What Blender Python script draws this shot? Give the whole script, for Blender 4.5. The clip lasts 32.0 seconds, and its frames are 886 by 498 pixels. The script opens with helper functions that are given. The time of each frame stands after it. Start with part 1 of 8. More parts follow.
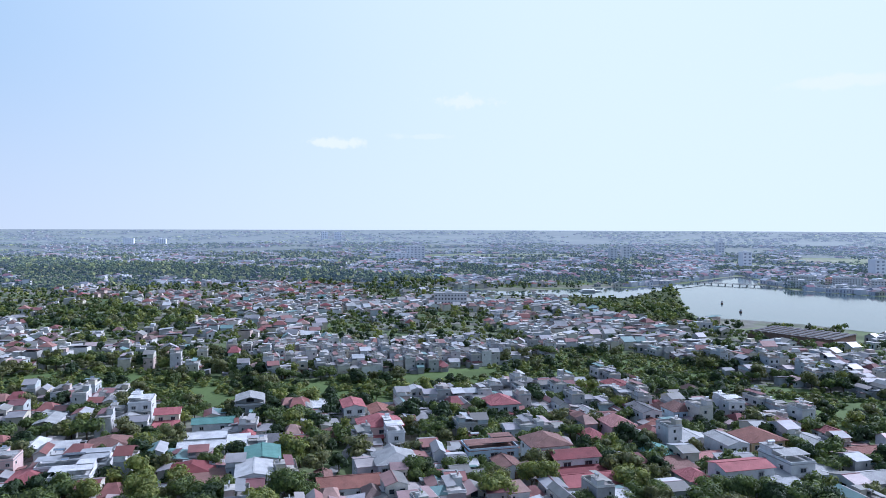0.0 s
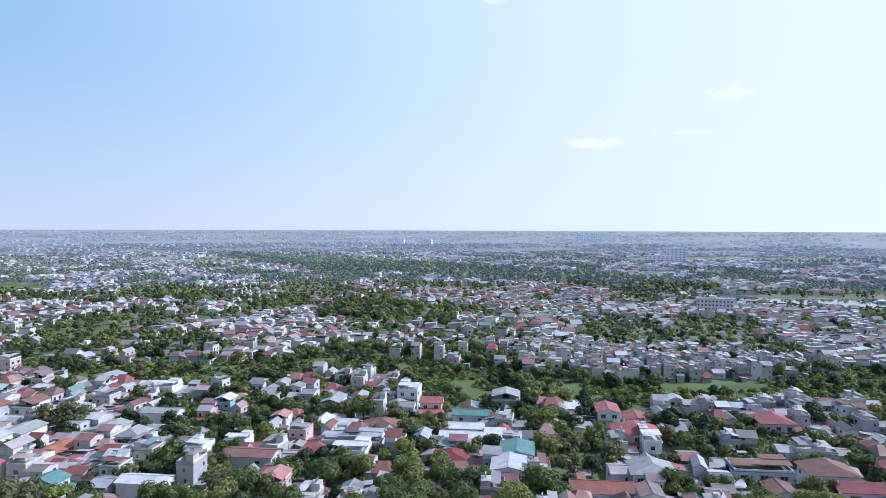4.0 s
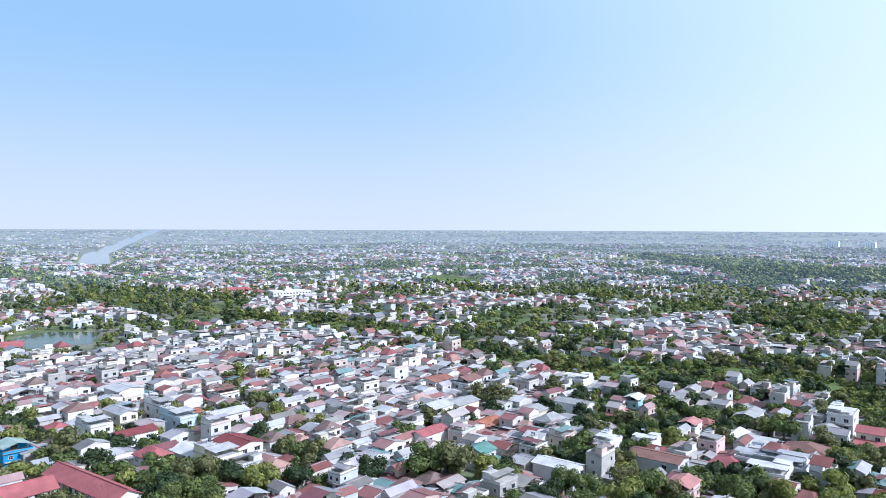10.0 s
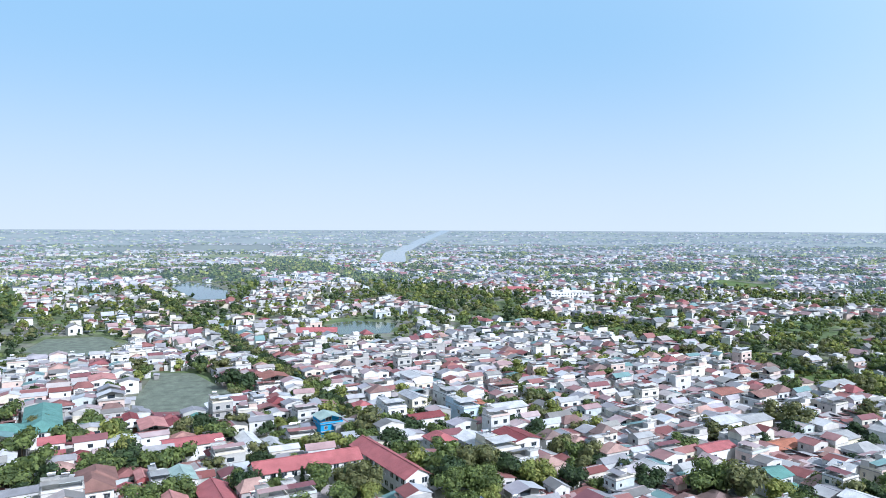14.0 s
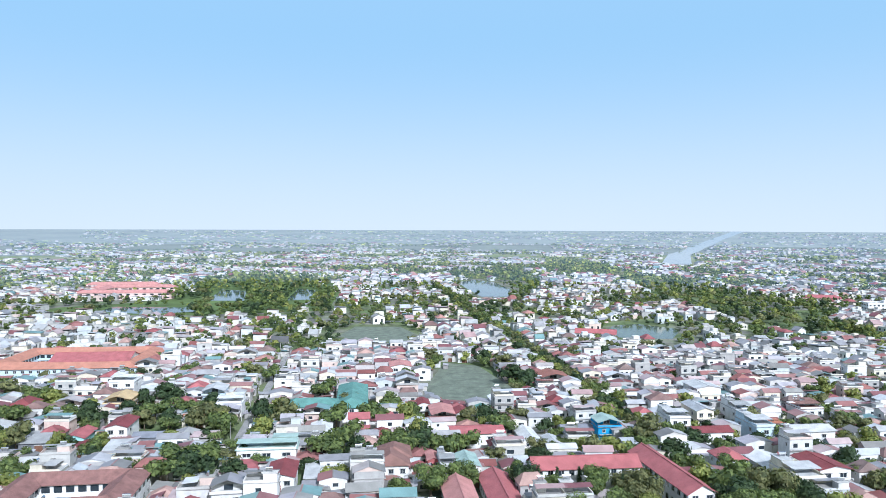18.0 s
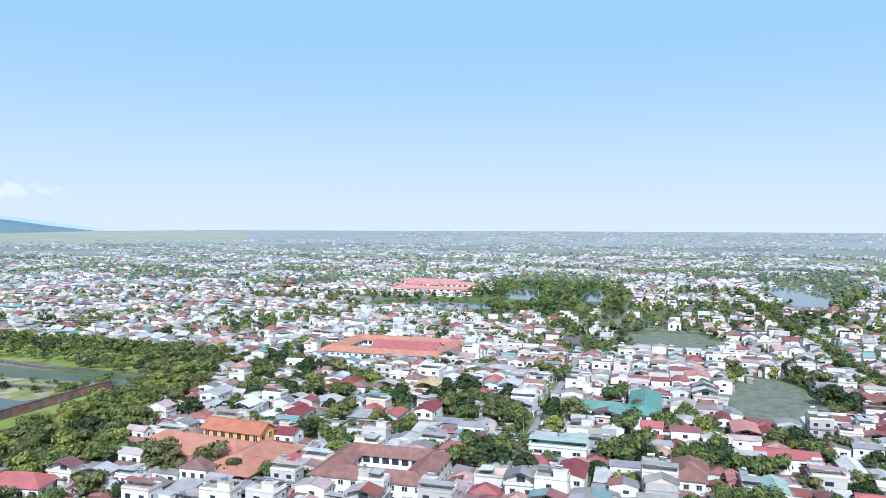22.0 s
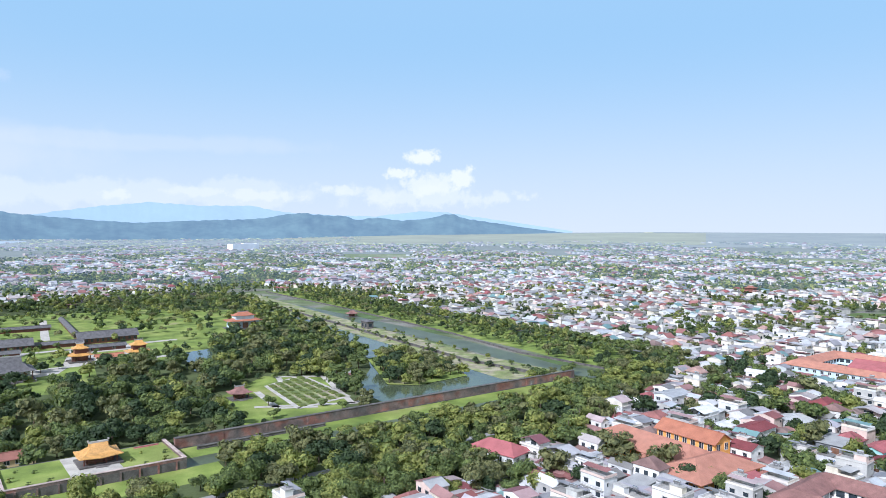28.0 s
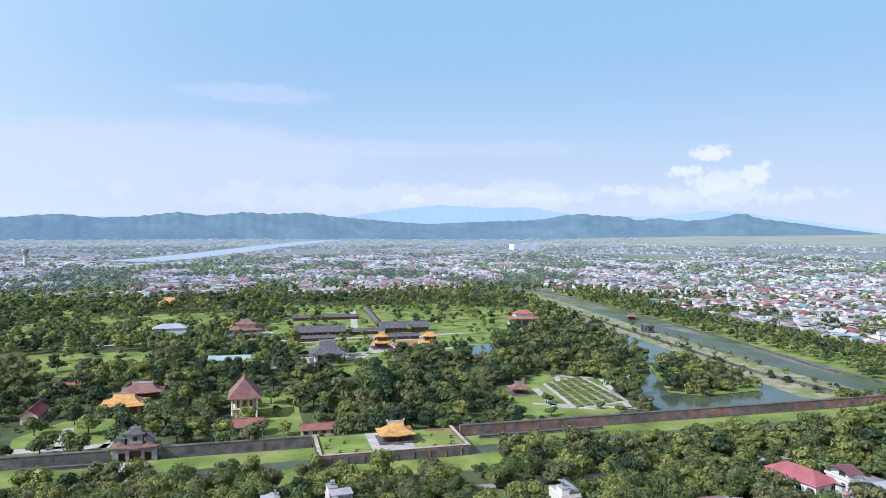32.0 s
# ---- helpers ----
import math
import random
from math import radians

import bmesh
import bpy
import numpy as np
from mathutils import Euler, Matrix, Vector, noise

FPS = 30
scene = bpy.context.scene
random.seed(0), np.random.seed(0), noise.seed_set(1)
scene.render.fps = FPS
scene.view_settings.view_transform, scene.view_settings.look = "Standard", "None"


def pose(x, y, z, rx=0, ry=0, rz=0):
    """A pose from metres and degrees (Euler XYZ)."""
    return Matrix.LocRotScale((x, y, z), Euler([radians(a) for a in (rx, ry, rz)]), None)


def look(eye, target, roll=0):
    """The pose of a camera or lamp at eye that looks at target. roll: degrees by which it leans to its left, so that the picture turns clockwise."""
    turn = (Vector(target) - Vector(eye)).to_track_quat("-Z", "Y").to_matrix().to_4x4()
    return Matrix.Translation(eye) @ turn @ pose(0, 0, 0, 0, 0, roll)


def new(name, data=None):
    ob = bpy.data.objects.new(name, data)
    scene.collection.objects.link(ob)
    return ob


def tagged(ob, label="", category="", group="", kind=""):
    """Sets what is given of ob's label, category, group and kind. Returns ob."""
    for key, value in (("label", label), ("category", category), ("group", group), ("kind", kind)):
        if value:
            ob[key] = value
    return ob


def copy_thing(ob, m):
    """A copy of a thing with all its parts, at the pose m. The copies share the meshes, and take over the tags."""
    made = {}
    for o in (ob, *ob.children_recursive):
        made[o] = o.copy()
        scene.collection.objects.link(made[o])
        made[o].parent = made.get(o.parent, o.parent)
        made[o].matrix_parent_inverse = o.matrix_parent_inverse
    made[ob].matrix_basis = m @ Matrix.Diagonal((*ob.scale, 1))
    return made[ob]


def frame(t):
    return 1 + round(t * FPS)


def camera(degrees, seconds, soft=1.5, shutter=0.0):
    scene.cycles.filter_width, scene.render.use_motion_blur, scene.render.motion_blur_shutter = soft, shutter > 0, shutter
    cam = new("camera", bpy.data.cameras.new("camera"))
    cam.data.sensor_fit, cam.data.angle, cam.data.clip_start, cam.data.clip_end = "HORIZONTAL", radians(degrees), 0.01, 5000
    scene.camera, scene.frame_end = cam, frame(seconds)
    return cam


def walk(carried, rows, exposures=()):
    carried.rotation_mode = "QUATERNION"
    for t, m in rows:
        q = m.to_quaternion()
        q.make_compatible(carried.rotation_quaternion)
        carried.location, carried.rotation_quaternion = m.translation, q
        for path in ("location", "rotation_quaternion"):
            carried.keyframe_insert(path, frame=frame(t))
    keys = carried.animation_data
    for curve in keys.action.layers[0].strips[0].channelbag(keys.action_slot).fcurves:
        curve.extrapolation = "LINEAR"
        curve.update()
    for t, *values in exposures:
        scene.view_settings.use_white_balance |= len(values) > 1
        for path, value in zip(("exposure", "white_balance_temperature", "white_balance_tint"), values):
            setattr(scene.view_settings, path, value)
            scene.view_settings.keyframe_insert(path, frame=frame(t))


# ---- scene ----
cam = camera(64.0, 32.0, soft=0.45)
EYE = 85.0  # a drone that hovers and turns on the spot
ROWS = [  # seconds, yaw, pitch, roll
    (0.0, 0.00, -1.77, -0.19),
    (0.5, 2.41, -1.77, -0.19),
    (1.0, 4.89, -1.76, -0.19),
    (1.5, 7.30, -1.77, -0.20),
    (2.0, 9.79, -1.78, -0.20),
    (2.5, 12.43, -1.78, -0.20),
    (3.0, 14.93, -1.77, -0.20),
    (3.5, 17.67, -1.75, -0.19),
    (5.5, 28.55, -1.74, -0.21),
    (6.0, 31.27, -1.73, -0.21),
    (6.5, 33.96, -1.73, -0.20),
    (7.0, 36.65, -1.73, -0.20),
    (7.5, 39.36, -1.74, -0.19),
    (8.0, 42.06, -1.75, -0.19),
    (8.5, 44.74, -1.75, -0.19),
    (9.0, 47.44, -1.76, -0.20),
    (9.5, 50.11, -1.76, -0.20),
    (10.0, 52.75, -1.76, -0.21),
    (10.5, 55.42, -1.75, -0.19),
    (11.0, 58.24, -1.74, -0.19),
    (11.5, 61.03, -1.74, -0.21),
    (12.0, 63.84, -1.75, -0.22),
    (12.5, 66.60, -1.75, -0.24),
    (13.0, 69.36, -1.75, -0.23),
    (13.5, 72.17, -1.74, -0.23),
    (14.0, 74.94, -1.74, -0.22),
    (14.5, 77.74, -1.74, -0.21),
    (16.5, 88.88, -1.75, -0.21),
    (17.0, 91.68, -1.75, -0.22),
    (17.5, 94.48, -1.75, -0.22),
    (18.0, 97.27, -1.76, -0.21),
    (18.5, 100.11, -1.74, -0.21),
    (19.0, 102.95, -1.73, -0.20),
    (19.5, 105.82, -1.73, -0.21),
    (20.0, 108.75, -1.73, -0.24),
    (20.5, 111.71, -1.73, -0.25),
    (21.0, 114.67, -1.72, -0.24),
    (21.5, 117.64, -1.71, -0.22),
    (22.0, 120.61, -1.71, -0.22),
    (22.5, 123.57, -1.71, -0.22),
    (23.0, 126.55, -1.70, -0.20),
    (23.5, 129.52, -1.69, -0.20),
    (24.0, 132.52, -1.68, -0.19),
    (24.5, 135.52, -1.66, -0.19),
    (25.0, 138.52, -1.67, -0.18),
    (25.5, 141.46, -1.69, -0.18),
    (27.5, 153.38, -1.69, -0.20),
    (28.0, 156.35, -1.68, -0.20),
    (28.5, 159.31, -1.68, -0.21),
    (29.0, 162.28, -1.69, -0.21),
    (29.5, 165.22, -1.70, -0.21),
    (30.0, 168.16, -1.70, -0.21),
    (30.5, 170.85, -1.69, -0.21),
    (31.0, 173.48, -1.69, -0.19),
    (31.5, 175.99, -1.70, -0.18),
    (32.0, 178.61, -1.69, -0.18),
]
EXPOSURES = [(0.0, 0.0, 4980, 21), (8.0, 0.28, 5260, 19), (14.0, 0.36, 5290, 14), (20.0, 0.39, 5320, 12), (26.0, 0.40, 5420, 15), (32.0, 0.26, 5340, 18)]
walk(cam, [(t, pose(0, 0, EYE, 90 + pitch, roll, yaw)) for t, yaw, pitch, roll in ROWS],
     exposures=EXPOSURES)

# ---- sky, sun ----
SUN_YAW, SUN_HEIGHT = -58.0, 39.0  # degrees: counter-clockwise from +y, and above the horizon


def heading(yaw, up=0.0):
    a, e = radians(yaw), radians(up)
    return Vector((-math.sin(a) * math.cos(e), math.cos(a) * math.cos(e), math.sin(e)))


BLUE, HAZE, GLARE = (3.25, 4.95, 5.95), (6.4, 6.6, 6.33), (9.0, 9.4, 7.9)
world = bpy.data.worlds.new("sky")
scene.world = world
world.use_nodes = True
wn, wl = world.node_tree.nodes, world.node_tree.links
wn.clear()
sky = wn.new("ShaderNodeTexSky")
sky.sky_type, sky.sun_disc = "NISHITA", False
sky.sun_elevation, sky.sun_rotation = radians(SUN_HEIGHT), radians(-SUN_YAW)
sky.altitude, sky.air_density, sky.dust_density, sky.ozone_density = 80, 1.0, 0.4, 2.5
back = wn.new("ShaderNodeBackground")
back.inputs["Strength"].default_value = 0.1
wout = wn.new("ShaderNodeOutputWorld")


def wmath(op, a, b=None):
    n = wn.new("ShaderNodeMath")
    n.operation = op
    for i, v in enumerate((a, b)):
        if v is None:
            continue
        if isinstance(v, (int, float)):
            n.inputs[i].default_value = v
        else:
            wl.new(v, n.inputs[i])
    return n.outputs[0]


def wcloud(mask, colour_in, colour, amount):
    mix = wn.new("ShaderNodeMix")
    mix.data_type = "RGBA"
    wl.new(wmath("MULTIPLY", mask, amount), mix.inputs["Factor"])
    wl.new(colour_in, mix.inputs["A"])
    mix.inputs["B"].default_value = (*colour, 1)
    return mix.outputs["Result"]


coord = wn.new("ShaderNodeTexCoord")
sep = wn.new("ShaderNodeSeparateXYZ")
wl.new(coord.outputs["Generated"], sep.inputs[0])


def cloud_spot(yaw, up, half_width, half_height, ragged, scale):
    """A cloud: an uneven patch of sky round one heading."""
    c = heading(yaw, up)
    side = Vector((math.cos(radians(yaw)), math.sin(radians(yaw)), 0))
    dot = wn.new("ShaderNodeVectorMath")
    dot.operation = "DOT_PRODUCT"
    wl.new(coord.outputs["Generated"], dot.inputs[0])
    dot.inputs[1].default_value = side
    fwd = wn.new("ShaderNodeVectorMath")
    fwd.operation = "DOT_PRODUCT"
    wl.new(coord.outputs["Generated"], fwd.inputs[0])
    fwd.inputs[1].default_value = c
    u = wmath("DIVIDE", dot.outputs["Value"], math.sin(radians(half_width)))
    v = wmath("DIVIDE", wmath("SUBTRACT", sep.outputs["Z"], c.z), math.sin(radians(half_height)))
    r = wmath("SQRT", wmath("ADD", wmath("MULTIPLY", u, u), wmath("MULTIPLY", v, v)))
    nz = wn.new("ShaderNodeTexNoise")
    nz.inputs["Scale"].default_value, nz.inputs["Detail"].default_value = scale, 8
    nz.inputs["Roughness"].default_value = 0.62
    wl.new(coord.outputs["Generated"], nz.inputs["Vector"])
    m = wmath("ADD", wmath("SUBTRACT", 1.0, r), wmath("MULTIPLY", wmath("SUBTRACT", nz.outputs[0], 0.5), ragged))
    ramp = wn.new("ShaderNodeMapRange")
    ramp.interpolation_type = "SMOOTHSTEP"
    wl.new(m, ramp.inputs[0])
    ramp.inputs[1].default_value, ramp.inputs[2].default_value = 0.0, 0.55
    front = wmath("GREATER_THAN", fwd.outputs["Value"], 0.3)
    return wmath("MULTIPLY", ramp.outputs[0], front)


# pale haze low in the sky, clear blue above it, whiter towards the sun
def wrange(v, lo, hi, a, b):
    n = wn.new("ShaderNodeMapRange")
    n.interpolation_type = "SMOOTHSTEP"
    wl.new(v, n.inputs[0])
    for i, q in ((1, lo), (2, hi), (3, a), (4, b)):
        n.inputs[i].default_value = q
    return n.outputs[0]


glow = wn.new("ShaderNodeVectorMath")
glow.operation = "DOT_PRODUCT"
wl.new(coord.outputs["Generated"], glow.inputs[0])
glow.inputs[1].default_value = heading(SUN_YAW + 4, 16)
tint = wcloud(wrange(sep.outputs["Z"], 0.30, 0.55, 0.95, 0.0), sky.outputs[0], BLUE, 1.0)
tint = wcloud(wrange(sep.outputs["Z"], -0.06, 0.27, 1.0, 0.0), tint, HAZE, 1.0)
tint = wcloud(wrange(glow.outputs["Value"], -0.42, 0.85, 0.0, 0.93), tint, GLARE, 1.0)
W_, G_ = (7.8, 7.7, 7.4), (6.2, 6.5, 6.7)
C_ = (9.7, 9.4, 9.1)
CLOUDS = [  # yaw, height, half width, half height in degrees, raggedness, grain, colour, amount
    (202, 5.4, 24, 2.9, 1.5, 6.0, G_, 0.6), (181, 6.3, 15, 0.9, 1.8, 9.0, G_, 0.35), (180, 2.6, 26, 1.3, 3.0, 22.0, W_, 0.34), (193.5, 10.3, 6, 0.8, 2.4, 20.0, G_, 0.35),
    (158.1, 5.7, 1.7, 0.75, 2.0, 70.0, W_, 0.95), (159.9, 4.35, 1.5, 0.65, 2.2, 70.0, W_, 0.9), (154.8, 4.0, 1.25, 1.05, 2.2, 70.0, W_, 0.9), (157.6, 3.5, 2.6, 1.1, 2.2, 60.0, W_, 0.75),
    (157, 2.5, 7.5, 1.0, 2.8, 40.0, W_, 0.5), (164.3, 3.0, 1.8, 0.5, 2.2, 60.0, W_, 0.6), (170.5, 2.5, 3.0, 0.6, 2.6, 50.0, W_, 0.5), (175.8, 2.7, 2.6, 0.5, 2.6, 50.0, W_, 0.4), (181.1, 2.4, 1.4, 0.5, 2.4, 60.0, W_, 0.55),
    (8.3, 6.65, 2.9, 0.5, 2.4, 45.0, C_, 0.85), (1.4, 7.25, 3.2, 0.3, 2.6, 30.0, C_, 0.35), (-1.1, 9.9, 3.2, 0.6, 2.8, 40.0, C_, 0.7), (-29, 10.2, 5, 0.6, 2.0, 30.0, C_, 0.6), (16.3, 17.6, 1.4, 0.5, 2.4, 40.0, C_, 0.6)]
for yaw_, up_, hw_, hh_, rag_, sc_, col_, amt_ in CLOUDS:
    tint = wcloud(cloud_spot(yaw_, up_, hw_, hh_, rag_, sc_), tint, col_, amt_)
wl.new(tint, back.inputs["Color"])
wl.new(back.outputs[0], wout.inputs[0])

sun = new("sun", bpy.data.lights.new("sun", "SUN"))
sun.data.energy, sun.data.angle, sun.data.color = 4.6, radians(0.6), (1.0, 0.95, 0.87)
sun.matrix_world = look((0, 0, 0), -heading(SUN_YAW, SUN_HEIGHT))

# ---- materials ----
MATS = {}


def material(name, colours, rough=0.8, vary=0.25, scale=0.35, fine=6.0, bump=0.25, metal=0.0, pick=None, ribs=0.0, spec=0.4):
    """A weathered surface: one of the colours for each object or island, stains and grain at two scales, fine relief."""
    if name in MATS:
        return MATS[name]
    m = bpy.data.materials.new(name)
    m.use_nodes = True
    n, l = m.node_tree.nodes, m.node_tree.links
    b = n["Principled BSDF"]
    b.inputs["Roughness"].default_value, b.inputs["Metallic"].default_value = rough, metal
    b.inputs["Specular IOR Level"].default_value = spec
    geo, tc = n.new("ShaderNodeNewGeometry"), n.new("ShaderNodeTexCoord")
    if len(colours) > 1:
        ramp = n.new("ShaderNodeValToRGB")
        ramp.color_ramp.interpolation = "CONSTANT"
        while len(ramp.color_ramp.elements) < len(colours):
            ramp.color_ramp.elements.new(0.5)
        for i, c in enumerate(colours):
            ramp.color_ramp.elements[i].position = i / len(colours)
        for i, c in enumerate(colours):
            ramp.color_ramp.elements[i].color = (*c, 1)
        if pick == "object":
            l.new(n.new("ShaderNodeObjectInfo").outputs["Random"], ramp.inputs[0])
        else:
            l.new(geo.outputs["Random Per Island"], ramp.inputs[0])
        col = ramp.outputs[0]
    else:
        rgb = n.new("ShaderNodeRGB")
        rgb.outputs[0].default_value = (*colours[0], 1)
        col = rgb.outputs[0]
    src = geo.outputs["Position"]
    big, small = n.new("ShaderNodeTexNoise"), n.new("ShaderNodeTexNoise")
    big.inputs["Scale"].default_value, big.inputs["Detail"].default_value = scale, 6
    small.inputs["Scale"].default_value, small.inputs["Detail"].default_value = fine, 3
    for t in (big, small):
        l.new(src, t.inputs["Vector"])
    rng = n.new("ShaderNodeMapRange")
    rng.inputs[1].default_value, rng.inputs[2].default_value = 0.3, 0.7
    rng.inputs[3].default_value, rng.inputs[4].default_value = 1 - vary, 1 + vary * 0.6
    l.new(big.outputs[0], rng.inputs[0])
    rng2 = n.new("ShaderNodeMapRange")
    rng2.inputs[1].default_value, rng2.inputs[2].default_value = 0.3, 0.7
    rng2.inputs[3].default_value, rng2.inputs[4].default_value = 1 - vary * 0.5, 1 + vary * 0.4
    l.new(small.outputs[0], rng2.inputs[0])
    mul = n.new("ShaderNodeMath")
    mul.operation = "MULTIPLY"
    l.new(rng.outputs[0], mul.inputs[0])
    l.new(rng2.outputs[0], mul.inputs[1])
    mix = n.new("ShaderNodeVectorMath")
    mix.operation = "SCALE"
    l.new(col, mix.inputs[0])
    l.new(mul.outputs[0], mix.inputs["Scale"])
    l.new(mix.outputs[0], b.inputs["Base Color"])
    height = small.outputs[0]
    if ribs:
        wave = n.new("ShaderNodeTexWave")
        wave.bands_direction = "X"
        wave.inputs["Scale"].default_value, wave.inputs["Distortion"].default_value = ribs, 0.3
        l.new(tc.outputs["Object"], wave.inputs["Vector"])
        height = wave.outputs["Fac"]
    if bump:
        bp = n.new("ShaderNodeBump")
        bp.inputs["Strength"].default_value, bp.inputs["Distance"].default_value = bump, 0.08
        l.new(height, bp.inputs["Height"])
        l.new(bp.outputs[0], b.inputs["Normal"])
    MATS[name] = m
    return m


WALLS = [(0.74, 0.73, 0.71), (0.66, 0.65, 0.64), (0.78, 0.77, 0.75), (0.70, 0.64, 0.52), (0.66, 0.67, 0.68), (0.76, 0.73, 0.69),
         (0.50, 0.49, 0.47), (0.66, 0.52, 0.46), (0.70, 0.66, 0.57), (0.56, 0.60, 0.60), (0.62, 0.59, 0.56), (0.42, 0.41, 0.40)]
METALS = [(0.40, 0.39, 0.40), (0.51, 0.50, 0.52), (0.68, 0.68, 0.69), (0.33, 0.15, 0.14), (0.36, 0.20, 0.19), (0.24, 0.10, 0.11), (0.33, 0.32, 0.34), (0.48, 0.43, 0.42), (0.30, 0.30, 0.32),
          (0.54, 0.56, 0.59), (0.27, 0.10, 0.09), (0.20, 0.33, 0.33), (0.46, 0.46, 0.46), (0.24, 0.23, 0.22), (0.34, 0.33, 0.31), (0.52, 0.41, 0.41), (0.47, 0.44, 0.48), (0.44, 0.30, 0.30)]
METALS = [tuple(0.74 * q for q in c) for c in METALS]
WALLS = [tuple(0.83 * q for q in c) for c in WALLS]
TILES = [(0.24, 0.10, 0.09), (0.20, 0.085, 0.08), (0.32, 0.17, 0.145), (0.18, 0.11, 0.10), (0.24, 0.08, 0.085), (0.17, 0.12, 0.11), (0.34, 0.22, 0.19)]
M_WALL = {p: material("plaster_" + p, WALLS, 0.85, 0.16, 0.5, 5.0, 0.15, pick=p) for p in ("object", "island")}
M_METAL = {p: material("sheet_metal_roof_" + p, METALS, 0.5, 0.2, 0.25, 4.0, 0.35, 0.0, pick=p, ribs=3.0 if p == "object" else 0.0) for p in ("object", "island")}
M_TILE = {p: material("clay_tile_roof_" + p, TILES, 0.8, 0.3, 0.3, 4.0, 0.5, pick=p, ribs=4.0 if p == "object" else 0.0) for p in ("object", "island")}
M_CONC = {p: material("weathered_concrete_" + p, [(0.33, 0.32, 0.30), (0.42, 0.41, 0.39), (0.26, 0.25, 0.24), (0.48, 0.46, 0.43)], 0.9, 0.3, 0.4, 5.0, 0.3, pick=p)
          for p in ("object", "island")}
M_GLASS = material("window_glass", [(0.03, 0.04, 0.05)], 0.12, 0.2, 1.0, 5.0, 0.0, spec=0.6)
M_FRAME = material("window_frame_paint", [(0.55, 0.55, 0.54)], 0.5, 0.1, 1.0, 6.0, 0.0)
M_WOOD = material("dark_wood", [(0.16, 0.08, 0.05)], 0.6, 0.3, 1.0, 8.0, 0.2)
M_STEEL = material("stainless_steel", [(0.7, 0.7, 0.72)], 0.25, 0.08, 1.0, 6.0, 0.0, 1.0)
M_TRUNK = material("bark", [(0.13, 0.10, 0.07)], 0.9, 0.3, 1.5, 9.0, 0.5)
LEAF_TONES = {"dark": [(0.045, 0.073, 0.032), (0.066, 0.098, 0.040), (0.032, 0.053, 0.025)], "mid": [(0.118, 0.155, 0.049), (0.158, 0.198, 0.060), (0.079, 0.112, 0.040)],
              "bright": [(0.217, 0.243, 0.063), (0.163, 0.196, 0.056), (0.280, 0.288, 0.081)], "olive": [(0.151, 0.159, 0.065), (0.194, 0.194, 0.081), (0.104, 0.118, 0.053)]}
M_TONE = {k: material("leaves_" + k, c, 0.6, 0.4, 0.3, 3.0, 0.5, pick="island", spec=0.25) for k, c in LEAF_TONES.items()}
for m_ in M_TONE.values():
    bp_ = [q for q in m_.node_tree.nodes if q.type == "BUMP"][0]
    bp_.inputs["Strength"].default_value, bp_.inputs["Distance"].default_value = 0.8, 0.35


def sunlit_leaves(m):
    """Lets some of the light shine through the leaves."""
    n, l = m.node_tree.nodes, m.node_tree.links
    b, out = n["Principled BSDF"], n["Material Output"]
    thin, mix, warm = n.new("ShaderNodeBsdfTranslucent"), n.new("ShaderNodeMixShader"), n.new("ShaderNodeVectorMath")
    warm.operation = "MULTIPLY"
    l.new(b.inputs["Base Color"].links[0].from_socket, warm.inputs[0])
    warm.inputs[1].default_value = (1.5, 1.6, 1.0)
    l.new(warm.outputs[0], thin.inputs["Color"])
    mix.inputs[0].default_value = 0.25
    l.new(b.outputs[0], mix.inputs[1])
    l.new(thin.outputs[0], mix.inputs[2])
    l.new(mix.outputs[0], out.inputs["Surface"])


for m_ in M_TONE.values():
    sunlit_leaves(m_)
M_LEAF = {"object": M_TONE["mid"], "island": M_TONE["mid"]}
# undergrowth green, its colour darkened further to deepen the shade under trees
M_UNDER = material("shade_dark_undergrowth", [(0.085, 0.105, 0.045)], 0.95, 0.4, 0.1, 1.5, 0.5, spec=0.1)
M_WATER = material("water", [(0.05, 0.08, 0.08)], 0.08, 0.15, 0.02, 0.6, 0.06, spec=0.5)
M_RIVER = material("still_river_water", [(0.08, 0.11, 0.13)], 0.06, 0.15, 0.02, 0.6, 0.0, spec=0.5)
M_POND = material("green_pond_water", [(0.075, 0.095, 0.055)], 0.12, 0.25, 0.05, 0.8, 0.06, spec=0.25)
M_MURKY = material("murky_moat_water", [(0.085, 0.10, 0.05)], 0.3, 0.35, 0.05, 0.8, 0.1, spec=0.12)
M_GRASS = material("lawn_grass", [(0.20, 0.27, 0.06)], 0.9, 0.3, 0.08, 2.5, 0.4, spec=0.2)
M_FIELD = material("field_grass", [(0.105, 0.15, 0.05)], 0.9, 0.35, 0.03, 0.8, 0.3, spec=0.2)
M_ASPH = material("asphalt", [(0.28, 0.275, 0.27)], 0.9, 0.25, 0.2, 4.0, 0.2)
M_PAVE = material("pale_paving", [(0.42, 0.39, 0.35)], 0.9, 0.25, 0.2, 2.0, 0.3)
M_EARTH = material("bare_earth", [(0.34, 0.26, 0.18)], 0.95, 0.3, 0.1, 1.5, 0.4)
M_LOTUS = material("lotus_leaves_on_pond", [(0.15, 0.172, 0.128)], 0.7, 0.4, 0.2, 1.6, 0.6)
M_BRICK = material("old_brick_wall", [(0.20, 0.14, 0.125)], 0.95, 0.45, 0.25, 3.0, 0.5)


